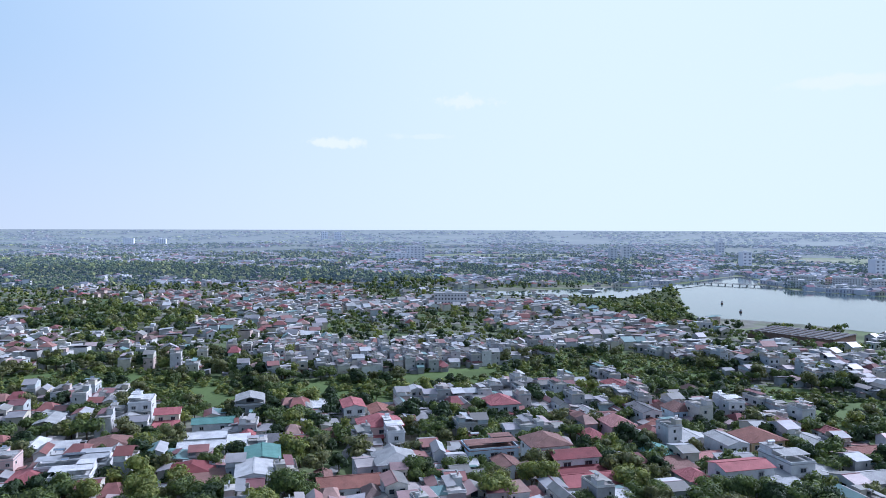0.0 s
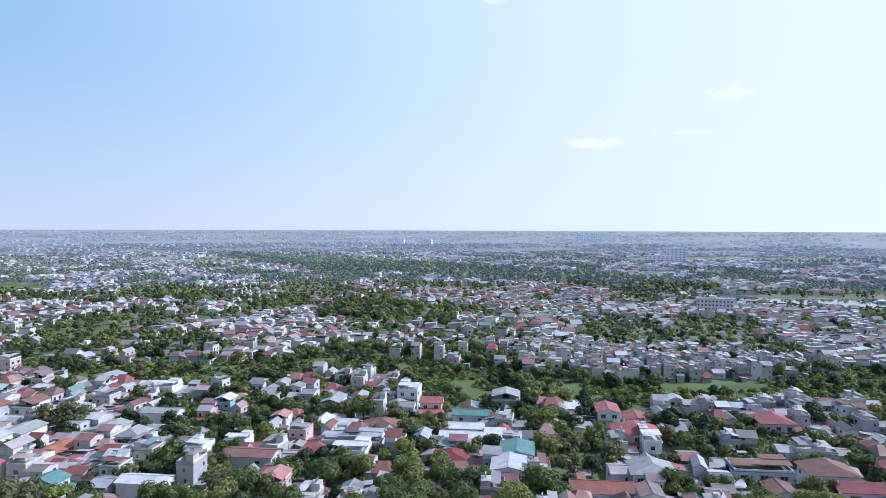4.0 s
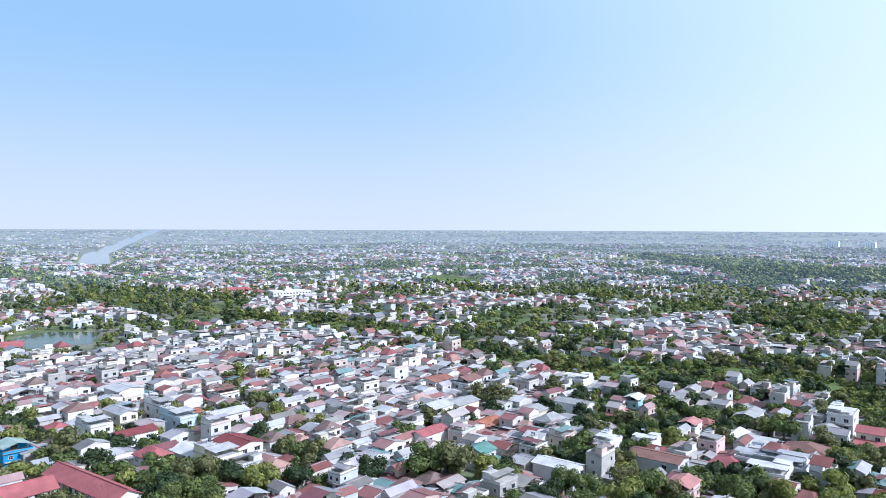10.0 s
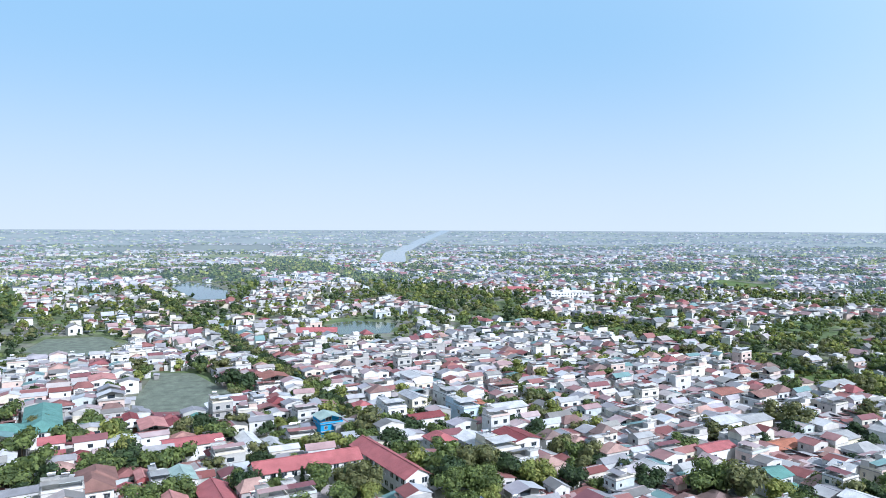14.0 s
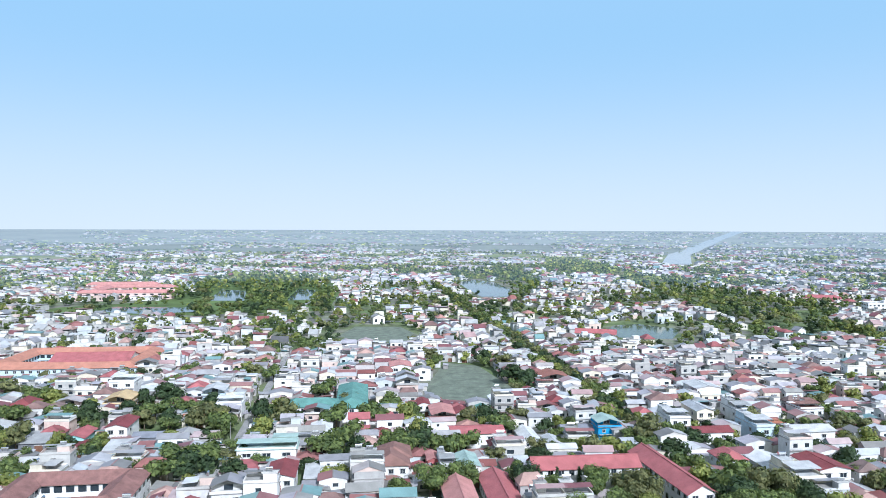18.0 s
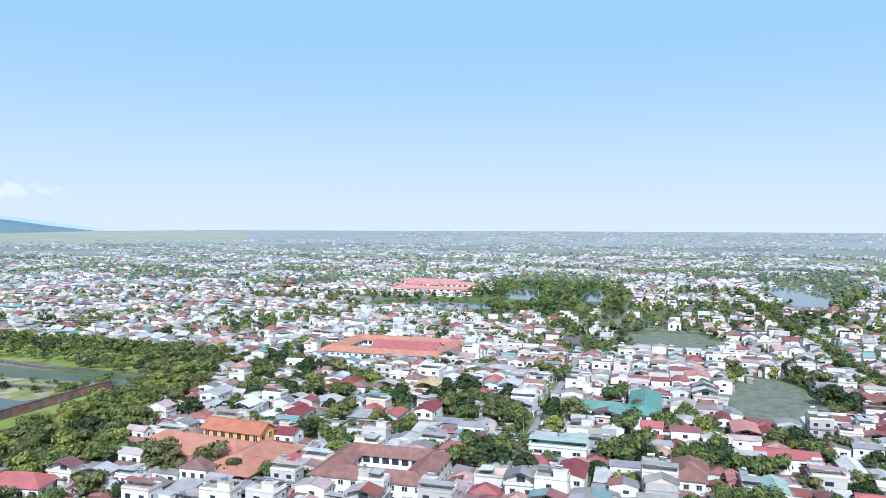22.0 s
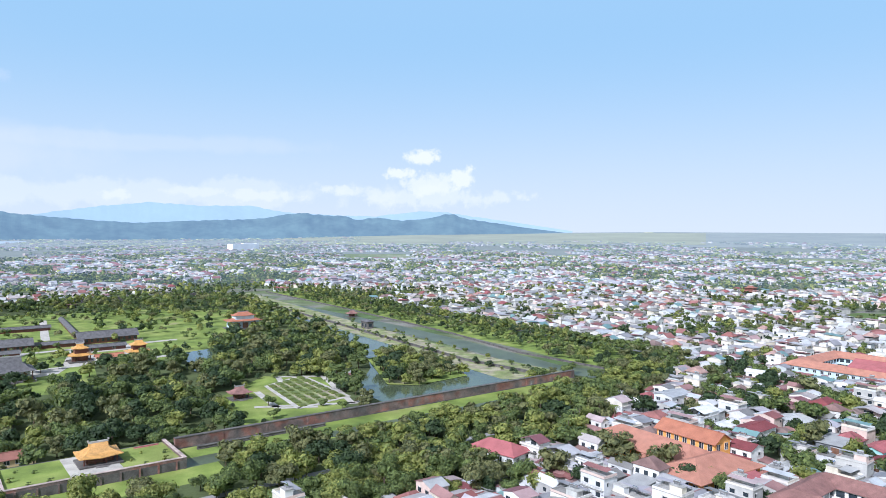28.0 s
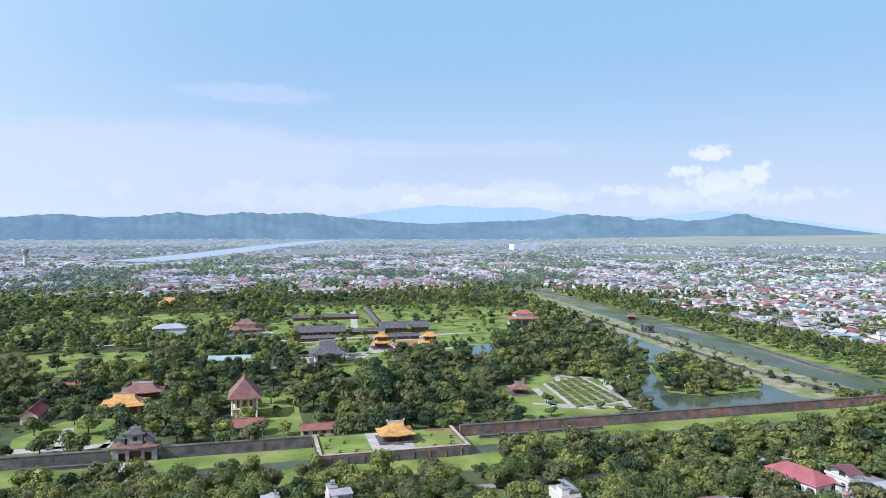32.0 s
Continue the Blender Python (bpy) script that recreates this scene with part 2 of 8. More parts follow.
def patched(m, ramp_stops, size):
    """Lets large uneven patches of other colours show in a material."""
    n, l = m.node_tree.nodes, m.node_tree.links
    geo, nz, ramp = n.new("ShaderNodeNewGeometry"), n.new("ShaderNodeTexNoise"), n.new("ShaderNodeValToRGB")
    nz.inputs["Scale"].default_value, nz.inputs["Detail"].default_value = size, 5
    l.new(geo.outputs["Position"], nz.inputs["Vector"])
    for p, c in ramp_stops:
        ramp.color_ramp.elements.new(p).color = (*c, 1)
    l.new(nz.outputs[0], ramp.inputs[0])
    l.new(ramp.outputs[0], [x for x in n if x.type == "VECT_MATH" and x.operation == "SCALE"][0].inputs[0])


patched(M_BRICK, ((0.3, (0.10, 0.092, 0.09)), (0.47, (0.18, 0.13, 0.118)), (0.56, (0.25, 0.115, 0.09)), (0.68, (0.15, 0.128, 0.12))), 0.12)
patched(M_GRASS, ((0.3, (0.12, 0.17, 0.042)), (0.5, (0.185, 0.24, 0.052)), (0.62, (0.225, 0.26, 0.07)), (0.72, (0.235, 0.22, 0.11))), 0.04)
M_BANK = material("trodden_grass_bank", [(0.24, 0.24, 0.13)], 0.95, 0.35, 0.15, 1.5, 0.4)
patched(M_BANK, ((0.3, (0.15, 0.19, 0.06)), (0.48, (0.22, 0.24, 0.10)), (0.6, (0.33, 0.29, 0.21)), (0.7, (0.20, 0.22, 0.09))), 0.07)
M_STONE = material("dark_weathered_stone", [(0.115, 0.105, 0.10)], 0.95, 0.45, 0.3, 3.0, 0.5)


def ground_material():
    m = material("town_ground", [(0.20, 0.20, 0.15)], 0.95, 0.4, 0.05, 0.6, 0.4)
    n, l = m.node_tree.nodes, m.node_tree.links
    geo = n.new("ShaderNodeNewGeometry")
    nz = n.new("ShaderNodeTexNoise")
    nz.inputs["Scale"].default_value, nz.inputs["Detail"].default_value = 0.012, 8
    l.new(geo.outputs["Position"], nz.inputs["Vector"])
    ramp = n.new("ShaderNodeValToRGB")
    for p, c in ((0.35, (0.075, 0.12, 0.035)), (0.48, (0.13, 0.16, 0.07)), (0.56, (0.19, 0.18, 0.16)), (0.68, (0.09, 0.13, 0.045))):
        e = ramp.color_ramp.elements.new(p)
        e.color = (*c, 1)
    l.new(nz.outputs[0], ramp.inputs[0])
    # beyond the town: open rice fields, their colour paled to imitate haze
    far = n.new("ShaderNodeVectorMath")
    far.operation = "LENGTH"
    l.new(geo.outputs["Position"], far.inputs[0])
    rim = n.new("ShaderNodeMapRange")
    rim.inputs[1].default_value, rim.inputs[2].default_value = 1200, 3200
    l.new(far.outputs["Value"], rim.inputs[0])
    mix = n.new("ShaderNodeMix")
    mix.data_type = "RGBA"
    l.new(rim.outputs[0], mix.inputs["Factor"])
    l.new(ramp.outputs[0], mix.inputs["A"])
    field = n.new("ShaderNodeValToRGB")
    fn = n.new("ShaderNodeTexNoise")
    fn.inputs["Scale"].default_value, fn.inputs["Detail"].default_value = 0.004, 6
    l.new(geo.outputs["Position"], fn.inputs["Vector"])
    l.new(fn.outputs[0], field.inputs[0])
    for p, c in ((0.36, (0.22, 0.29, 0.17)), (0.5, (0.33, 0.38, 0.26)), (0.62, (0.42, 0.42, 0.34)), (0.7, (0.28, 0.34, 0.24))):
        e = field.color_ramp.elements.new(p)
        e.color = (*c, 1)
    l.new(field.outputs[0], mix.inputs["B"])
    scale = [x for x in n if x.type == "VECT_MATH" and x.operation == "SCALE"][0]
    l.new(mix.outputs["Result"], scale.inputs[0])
    return m


M_GROUND = ground_material()

ROOF_RGB = {"metal": (0.42, 0.43, 0.45), "grey": (0.38, 0.38, 0.38), "white": (0.69, 0.69, 0.69), "teal": (0.13, 0.28, 0.25), "red": (0.40, 0.13, 0.135), "rust": (0.30, 0.13, 0.10),
            "maroon": (0.22, 0.055, 0.06), "brown": (0.24, 0.13, 0.11), "pale": (0.53, 0.53, 0.53), "dark": (0.14, 0.14, 0.15), "pink": (0.50, 0.24, 0.22), "orange": (0.42, 0.165, 0.10),
            "sage": (0.36, 0.47, 0.43), "slate": (0.24, 0.25, 0.29), "ochre": (0.55, 0.40, 0.22)}
COAT_RGB = {"white": (0.73, 0.72, 0.71), "pale": (0.58, 0.59, 0.60), "grey": (0.45, 0.45, 0.45), "pink": (0.70, 0.52, 0.48), "cream": (0.74, 0.68, 0.54), "blue": (0.55, 0.66, 0.74),
            "ochre": (0.62, 0.46, 0.26), "teal": (0.35, 0.62, 0.62), "dark": (0.17, 0.18, 0.20), "brown": (0.25, 0.16, 0.12), "orange": (0.72, 0.36, 0.10), "bluewall": (0.03, 0.30, 0.62),
            "tealw": (0.35, 0.62, 0.60), "maroonw": (0.34, 0.10, 0.10)}
ROOFS = {k: material("roof_" + k, [tuple(0.88 * v for v in c)], 0.55 if k in ("metal", "white", "pale", "grey", "slate", "sage") else 0.8, 0.22, 0.3, 4.0, 0.4, ribs=3.5) for k, c in ROOF_RGB.items()}
COATS = {k: material("coat_" + k, [tuple(0.92 * v for v in c)], 0.85, 0.14, 0.5, 5.0, 0.15) for k, c in COAT_RGB.items()}
ROOF_WORDS = {"metal": "grey sheet metal", "grey": "grey", "white": "white sheet metal", "teal": "teal green sheet metal", "red": "red tile", "rust": "rusty red tile", "maroon": "maroon sheet",
              "brown": "brown tile", "pale": "pale grey sheet metal", "dark": "dark grey", "pink": "faded pink tile", "orange": "orange tile", "sage": "pale green sheet metal", "slate": "slate grey", "ochre": "ochre tile"}
COAT_WORDS = {"white": "white", "pale": "pale grey", "grey": "bare grey", "pink": "pink", "cream": "cream", "blue": "pale blue", "ochre": "ochre", "teal": "turquoise", "dark": "dark grey", "brown": "brown",
              "orange": "orange", "bluewall": "bright blue", "tealw": "turquoise", "maroonw": "dark red"}
HOUSE_WORDS = ["two-storey %s house with terrace and %s awning", "tall %s house with %s awning", "low %s house under a pitched %s roof", "two-storey %s house under a pitched %s roof",
               "two-storey %s villa with a hipped %s roof", "low %s house with a hipped %s roof", "two-storey %s house with stepped %s roofs", "low %s house under a sloping %s roof",
               "long low %s building under a %s roof", "square two-storey %s house with %s awning",
               "%s house with terrace under %s roof", "tall %s house with terrace under %s roof"]


def glowing_backdrop(name, rgb, glow, pick=None, vary=0.25, scale=0.004):
    """Far distance: haze (on one river, reflected sky) painted in as a glow."""
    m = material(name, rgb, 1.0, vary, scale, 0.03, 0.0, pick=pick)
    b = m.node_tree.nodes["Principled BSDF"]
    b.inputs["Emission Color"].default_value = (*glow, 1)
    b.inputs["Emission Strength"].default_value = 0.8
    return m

# ---- shapes ----
SIDES = ((0, 3, 2, 1), (4, 5, 6, 7), (0, 1, 5, 4), (1, 2, 6, 5), (2, 3, 7, 6), (3, 0, 4, 7))


class Geo:
    """A growing list of corners and faces, each face with the number of its material."""

    def __init__(self):
        self.v, self.f, self.m = [], [], []

    def add(self, v, f, m=0):
        k = len(self.v)
        self.v += [tuple(p) for p in v]
        self.f += [tuple(i + k for i in q) for q in f]
        self.m += [m] * len(f)
        return self

    def box(self, x0, x1, y0, y1, z0, z1, m=0, inset=0.0):
        i = inset
        return self.add([(x0, y0, z0), (x1, y0, z0), (x1, y1, z0), (x0, y1, z0), (x0 + i, y0 + i, z1), (x1 - i, y0 + i, z1), (x1 - i, y1 - i, z1), (x0 + i, y1 - i, z1)], SIDES, m)

    def slab(self, a, b, c, d, thick, m=0):
        """A sheet with the four upper corners a b c d, and its thickness below."""
        low = [(p[0], p[1], p[2] - thick) for p in (a, b, c, d)]
        return self.add(low + [a, b, c, d], SIDES, m)

    def tube(self, x, y, z0, z1, r0, r1=None, n=10, m=0):
        r1 = r0 if r1 is None else r1
        ring = [(math.cos(2 * math.pi * k / n), math.sin(2 * math.pi * k / n)) for k in range(n)]
        v = [(x + r0 * c, y + r0 * s, z0) for c, s in ring] + [(x + r1 * c, y + r1 * s, z1) for c, s in ring]
        return self.add(v, [(k, (k + 1) % n, n + (k + 1) % n, n + k) for k in range(n)] + [tuple(range(n, 2 * n)), tuple(range(n - 1, -1, -1))], m)

    def lying(self, x, y, z, half, r, n=12, m=0):
        """A lying drum along x."""
        ring = [(math.cos(2 * math.pi * k / n), math.sin(2 * math.pi * k / n)) for k in range(n)]
        v = [(x - half, y + r * c, z + r * s) for c, s in ring] + [(x + half, y + r * c, z + r * s) for c, s in ring]
        return self.add(v, [(k, (k + 1) % n, n + (k + 1) % n, n + k) for k in range(n)] + [tuple(range(n, 2 * n)), tuple(range(n - 1, -1, -1))], m)

    def hip(self, x0, x1, y0, y1, z, rise, ridge=0.5, thick=0.2, curl=0.0, m=0):
        """A hipped roof with eaves, the ridge along the longer side; curl lifts its corners."""
        lx, ly = x1 - x0, y1 - y0
        cx, cy = (x0 + x1) / 2, (y0 + y1) / 2
        hx, hy = (lx * ridge / 2, 0.0) if lx >= ly else (0.0, ly * ridge / 2)
        lo = [(x0, y0), (x1, y0), (x1, y1), (x0, y1)]
        v = [(x, y, z - thick + curl) for x, y in lo] + [(x, y, z + curl) for x, y in lo] + [(cx - hx, cy - hy, z + rise), (cx + hx, cy + hy, z + rise)]
        if lx >= ly:
            f = [(4, 5, 9, 8), (6, 7, 8, 9), (5, 6, 9), (7, 4, 8)]
        else:
            f = [(5, 6, 9, 8), (7, 4, 8, 9), (4, 5, 8), (6, 7, 9)]
        return self.add(v, f + [(0, 1, 5, 4), (1, 2, 6, 5), (2, 3, 7, 6), (3, 0, 4, 7), (3, 2, 1, 0)], m)

    def gable(self, x0, x1, y0, y1, z, rise, over=0.4, thick=0.14, m=0):
        """Two roof sheets that meet in a ridge along x."""
        cy, k = (y0 + y1) / 2, rise / ((y1 - y0) / 2)
        a, b, e = x0 - over, x1 + over, z - over * k
        self.slab((a, y0 - over, e), (b, y0 - over, e), (b, cy, z + rise), (a, cy, z + rise), thick, m)
        return self.slab((a, cy, z + rise), (b, cy, z + rise), (b, y1 + over, e), (a, y1 + over, e), thick, m)

    def gable_body(self, x0, x1, y0, y1, z0, z, rise, m=0):
        """Walls with pointed ends, under gable()."""
        cy = (y0 + y1) / 2
        v = [(x0, y0, z0), (x1, y0, z0), (x1, y1, z0), (x0, y1, z0), (x0, y0, z), (x1, y0, z), (x1, y1, z), (x0, y1, z), (x0, cy, z + rise - 0.16), (x1, cy, z + rise - 0.16)]
        return self.add(v, [(0, 1, 5, 4), (2, 3, 7, 6), (1, 2, 6, 9, 5), (3, 0, 4, 8, 7), (3, 2, 1, 0), (4, 5, 9, 8), (6, 7, 8, 9)], m)

    def mesh(self, name, mats):
        me = bpy.data.meshes.new(name)
        me.from_pydata(self.v, [], self.f)
        for mt in mats:
            me.materials.append(mt)
        me.polygons.foreach_set("material_index", self.m)
        me.update()
        return me


def part(name, geo, mats, parent, label=""):
    """ONE mesh object under a thing or a part."""
    mats = mats if isinstance(mats, (list, tuple)) else [mats]
    ob = new(name, geo.mesh(name, mats))
    ob.parent = parent
    return tagged(ob, label)


def thing(name, m, label, category, group="", kind=""):
    ob = tagged(new(name), label, category, group, kind)
    ob.empty_display_size = 0.5
    ob.matrix_basis = m
    return ob


def setting(name, geo, mats, label="", kind="structure", category=""):
    mats = mats if isinstance(mats, (list, tuple)) else [mats]
    return tagged(new(name, geo.mesh(name, mats)), label, category, "", kind)


def rise(x, y):
    """The ground's height: flat, and climbing gently towards the far rim of the plain."""
    r = np.hypot(x, y)
    yaw = np.degrees(np.arctan2(-x, y)) % 360
    top = np.interp(yaw, [0, 140, 158, 172, 216, 235, 360], [64, 64, 46, 12, 12, 64, 64])
    return top * np.clip((r - 2500.0) / 2350.0, 0, 1) ** 1.6


def inside(x, y, poly):
    """Which of the points lie in the polygon."""
    res = np.zeros(np.shape(x), bool)
    j = len(poly) - 1
    for i in range(len(poly)):
        xi, yi = poly[i]
        xj, yj = poly[j]
        cross = ((yi > y) != (yj > y)) & (x < (xj - xi) * (y - yi) / (yj - yi + 1e-12) + xi)
        res ^= cross
        j = i
    return res


def near_line(x, y, line, dist):
    """Which of the points lie within dist of the broken line."""
    res = np.zeros(np.shape(x), bool)
    for (ax, ay), (bx, by) in zip(line, line[1:]):
        dx, dy = bx - ax, by - ay
        t = np.clip(((x - ax) * dx + (y - ay) * dy) / (dx * dx + dy * dy), 0, 1)
        res |= np.hypot(x - ax - t * dx, y - ay - t * dy) < dist
    return res


def mass(name, batches, mats, label, category="", smooth=False):
    """One object of kind "stuff" from many placed shapes. A batch: a Geo, the numbers that its materials take here, and rows of x, y, z, turn, sx, sy, sz."""
    vs, loops, sizes, mi, base = [], [], [], [], 0
    for geo, slots, rows in batches:
        rows = np.asarray(rows, float).reshape(-1, 7)
        if not len(rows):
            continue
        v = np.array(geo.v)
        nv, k = len(v), len(rows)
        p = v[None] * rows[:, None, 4:7]
        c, s = np.cos(rows[:, 3])[:, None], np.sin(rows[:, 3])[:, None]
        q = np.stack([p[..., 0] * c - p[..., 1] * s + rows[:, 0:1], p[..., 0] * s + p[..., 1] * c + rows[:, 1:2], p[..., 2] + rows[:, 2:3]], -1)
        vs.append(q.reshape(-1, 3))
        flat = np.concatenate([np.array(f) for f in geo.f])
        loops.append((flat[None] + base + (np.arange(k) * nv)[:, None]).ravel())
        sizes.append(np.tile([len(f) for f in geo.f], k))
        mi.append(np.tile(np.array(slots)[np.array(geo.m)], k))
        base += nv * k
    vs, loops, sizes, mi = (np.concatenate(a) for a in (vs, loops, sizes, mi))
    me = bpy.data.meshes.new(name)
    me.vertices.add(len(vs))
    me.vertices.foreach_set("co", vs.ravel())
    me.loops.add(len(loops))
    me.loops.foreach_set("vertex_index", loops.astype(np.int32))
    me.polygons.add(len(sizes))
    me.polygons.foreach_set("loop_start", np.concatenate([[0], np.cumsum(sizes)[:-1]]).astype(np.int32))
    me.polygons.foreach_set("material_index", mi.astype(np.int32))
    for mt in mats:
        me.materials.append(mt)
    me.update(calc_edges=True)
    if smooth:
        me.shade_smooth()
    else:
        me.shade_flat()
    return tagged(new(name, me), label, category, "", "stuff")


# ---- houses: each kind built once, with its parts ----
# slots: 0 wall, 1 metal roof, 2 tiled roof, 3 concrete, 4 glass, 5 frame, 6 wood, 7 steel
HOUSE_MATS = {p: [M_WALL[p], M_METAL[p], M_TILE[p], M_CONC[p], M_GLASS, M_FRAME, M_WOOD, M_STEEL] for p in ("object", "island")}


def window_geo(x, y, z, w, h, side, lite=False):
    """A window at the wall's face, turned to -y (0), +x (1), +y (2) or -x (3)."""
    g = Geo()
    if lite:
        g.add([(-w / 2, -0.05, 0), (w / 2, -0.05, 0), (w / 2, -0.05, h), (-w / 2, -0.05, h)], [(0, 1, 2, 3)], 4)
        g.slab((-w / 2 - 0.1, -0.4, h + 0.08), (w / 2 + 0.1, -0.4, h + 0.08), (w / 2 + 0.1, 0.02, h + 0.08), (-w / 2 - 0.1, 0.02, h + 0.08), 0.1, 3)
        c, s = ((1, 0), (0, 1), (-1, 0), (0, -1))[side]
        g.v = [(x + px * c - py * s, y + px * s + py * c, z + pz) for px, py, pz in g.v]
        return g
    g.box(-w / 2, w / 2, -0.10, 0.02, 0, h, 5)
    g.box(-w / 2 + 0.09, -0.03, -0.12, -0.05, 0.09, h - 0.09, 4)
    g.box(0.03, w / 2 - 0.09, -0.12, -0.05, 0.09, h - 0.09, 4)
    g.box(-w / 2 - 0.1, w / 2 + 0.1, -0.22, 0.02, -0.1, 0, 3)
    g.box(-w / 2 - 0.12, w / 2 + 0.12, -0.45, 0.02, h, h + 0.1, 3)
    c, s = ((1, 0), (0, 1), (-1, 0), (0, -1))[side]
    g.v = [(x + px * c - py * s, y + px * s + py * c, z + pz) for px, py, pz in g.v]
    return g


def house_parts(kind, w, d, storeys, seed, lite=False):
    """The parts of one house with its front to -y: (name, Geo) with the common slots."""
    rs = random.Random(seed)
    fh = 3.5
    h = fh * storeys + (0.4 if kind != "shed" else 0)
    x0, x1, y0, y1 = -w / 2, w / 2, -d / 2, d / 2
    P = []
    front = y0
    if kind == "flat":
        P.append(("wall", Geo().box(x0, x1, y0, y1, 0, h, 0)))
        P.append(("roof", Geo().box(x0 - 0.3, x1 + 0.3, y0 - 0.3, y1 + 0.3, h, h + 0.18, 3)))
        g = Geo()
        for a, b, c, e in ((x0, x1, y0, y0 + 0.16), (x0, x1, y1 - 0.16, y1), (x0, x0 + 0.16, y0 + 0.16, y1 - 0.16), (x1 - 0.16, x1, y0 + 0.16, y1 - 0.16)):
            g.box(a, b, c, e, h + 0.18, h + 0.95, 0)
        P.append(("parapet", g))
        sx = x0 + w * 0.42 if rs.random() < 0.5 else x1 - 0.2
        P.append(("stair_room", Geo().box(sx - w * 0.4, sx, y1 - d * 0.42, y1 - 0.3, h + 0.18, h + 2.9, 0)))
        P.append(("stair_room_roof", Geo().box(sx - w * 0.4 - 0.25, sx + 0.25, y1 - d * 0.42 - 0.3, y1 - 0.1, h + 2.9, h + 3.06, 3)))
        if rs.random() < 0.75:
            g = Geo()
            za = h + 2.7
            g.slab((x0 - 0.2, y0 + d * 0.15, za - 0.35), (x1 + 0.2, y0 + d * 0.15, za - 0.35), (x1 + 0.2, y1 - d * 0.43, za), (x0 - 0.2, y1 - d * 0.43, za), 0.06, 1)
            for px in (x0 + 0.1, x1 - 0.1):
                g.box(px - 0.05, px + 0.05, y0 + d * 0.17, y0 + d * 0.17 + 0.1, h + 0.18, za - 0.4, 7)
            P.append(("terrace_awning", g))
    elif kind == "capped":
        P.append(("wall", Geo().box(x0, x1, y0, y1, 0, h, 0)))
        P.append(("floor_slab", Geo().box(x0 - 0.5, x1 + 0.5, y0 - 0.9, y1 + 0.3, h, h + 0.2, 3)))
        g = Geo()
        for a, b, c, e in ((x0 - 0.4, x1 + 0.4, y0 - 0.8, y0 - 0.66), (x0 - 0.4, x0 - 0.26, y0 - 0.66, y0 + d * 0.35), (x1 + 0.26, x1 + 0.4, y0 - 0.66, y0 + d * 0.35)):
            g.box(a, b, c, e, h + 0.2, h + 1.0, 0)
        P.append(("parapet", g))
        P.append(("stair_room", Geo().box(x0, x1, y0 + d * 0.35, y1, h + 0.2, h + 2.6, 0)))
        g = Geo().gable(y0 - 0.3, y1, x0, x1, h + 2.6, w * 0.2, 0.5, 0.1, 1)
        g.v = [(-py, px, pz) for px, py, pz in g.v]
        P.append(("roof", g))
        g = Geo().gable_body(y0 + d * 0.35, y1 - 0.02, x0 + 0.02, x1 - 0.02, h + 2.2, h + 2.6, w * 0.2, 0)
        g.v = [(-py, px, pz) for px, py, pz in g.v]
        P.append(("gable_wall", g))
        for px in (x0 + 0.1, x1 - 0.1):
            P.append(("roof_post", Geo().box(px - 0.06, px + 0.06, y0 - 0.2, y0 - 0.08, h + 0.2, h + 2.5, 7)))
        P.append(("window", window_geo(0, y0 + d * 0.35, h + 0.3, min(2.6, w * 0.4), 1.9, 0, lite)))
    elif kind in ("gable", "long"):
        r = w * 0.5 * rs.uniform(0.34, 0.5)
        g, g2 = Geo(), Geo()
        slot = 2 if rs.random() < 0.4 else 1
        g.gable_body(y0, y1, x0, x1, 0, h, r, 0)
        g2.gable(y0, y1, x0, x1, h, r, 0.45, 0.12, slot)
        for q in (g, g2):
            q.v = [(-py, px, pz) for px, py, pz in q.v]
        P += [("wall", g), ("roof", g2)]
        P.append(("ridge_cap", Geo().box(-0.16, 0.16, y0 - 0.47, y1 + 0.47, h + r - 0.05, h + r + 0.09, slot)))
    elif kind == "hip":
        P.append(("wall", Geo().box(x0, x1, y0, y1, 0, h, 0)))
        P.append(("roof", Geo().hip(x0 - 0.7, x1 + 0.7, y0 - 0.7, y1 + 0.7, h + 0.1, min(w, d) * 0.3, rs.uniform(0.25, 0.5), 0.22, 0, 2)))
        P.append(("porch_roof", Geo().hip(x0 + w * 0.1, x1 - w * 0.25, y0 - 2.4, y0 + 0.5, fh, 0.9, 0.6, 0.15, 0, 2)))
        for px in (x0 + w * 0.14, x1 - w * 0.29):
            P.append(("porch_column", Geo().box(px - 0.15, px + 0.15, y0 - 2.1, y0 - 1.8, 0, fh - 0.1, 0)))
    elif kind == "stepped":
        y_m = y0 + d * 0.4
        P.append(("wall", Geo().box(x0, x1, y_m, y1, 0, h, 0).box(x0, x1, y0, y_m, 0, fh, 0)))
        P.append(("lower_roof", Geo().slab((x0 - 0.4, y0 - 0.6, fh + 0.25), (x1 + 0.4, y0 - 0.6, fh + 0.25), (x1 + 0.4, y_m, fh + 1.2), (x0 - 0.4, y_m, fh + 1.2), 0.12, 2)))
        r = w * 0.2
        g = Geo().gable(x0, x1, y_m, y1, h + 0.05, r, 0.5, 0.14, 1 if rs.random() < 0.6 else 2)
        P.append(("roof", g))
        P.append(("gable_wall", Geo().gable_body(x0 + 0.02, x1 - 0.02, y_m + 0.02, y1 - 0.02, h - 0.3, h, r, 0)))
        front = y_m
    else:  # shed
        P.append(("wall", Geo().box(x0, x1, y0, y1, 0, h, 0)))
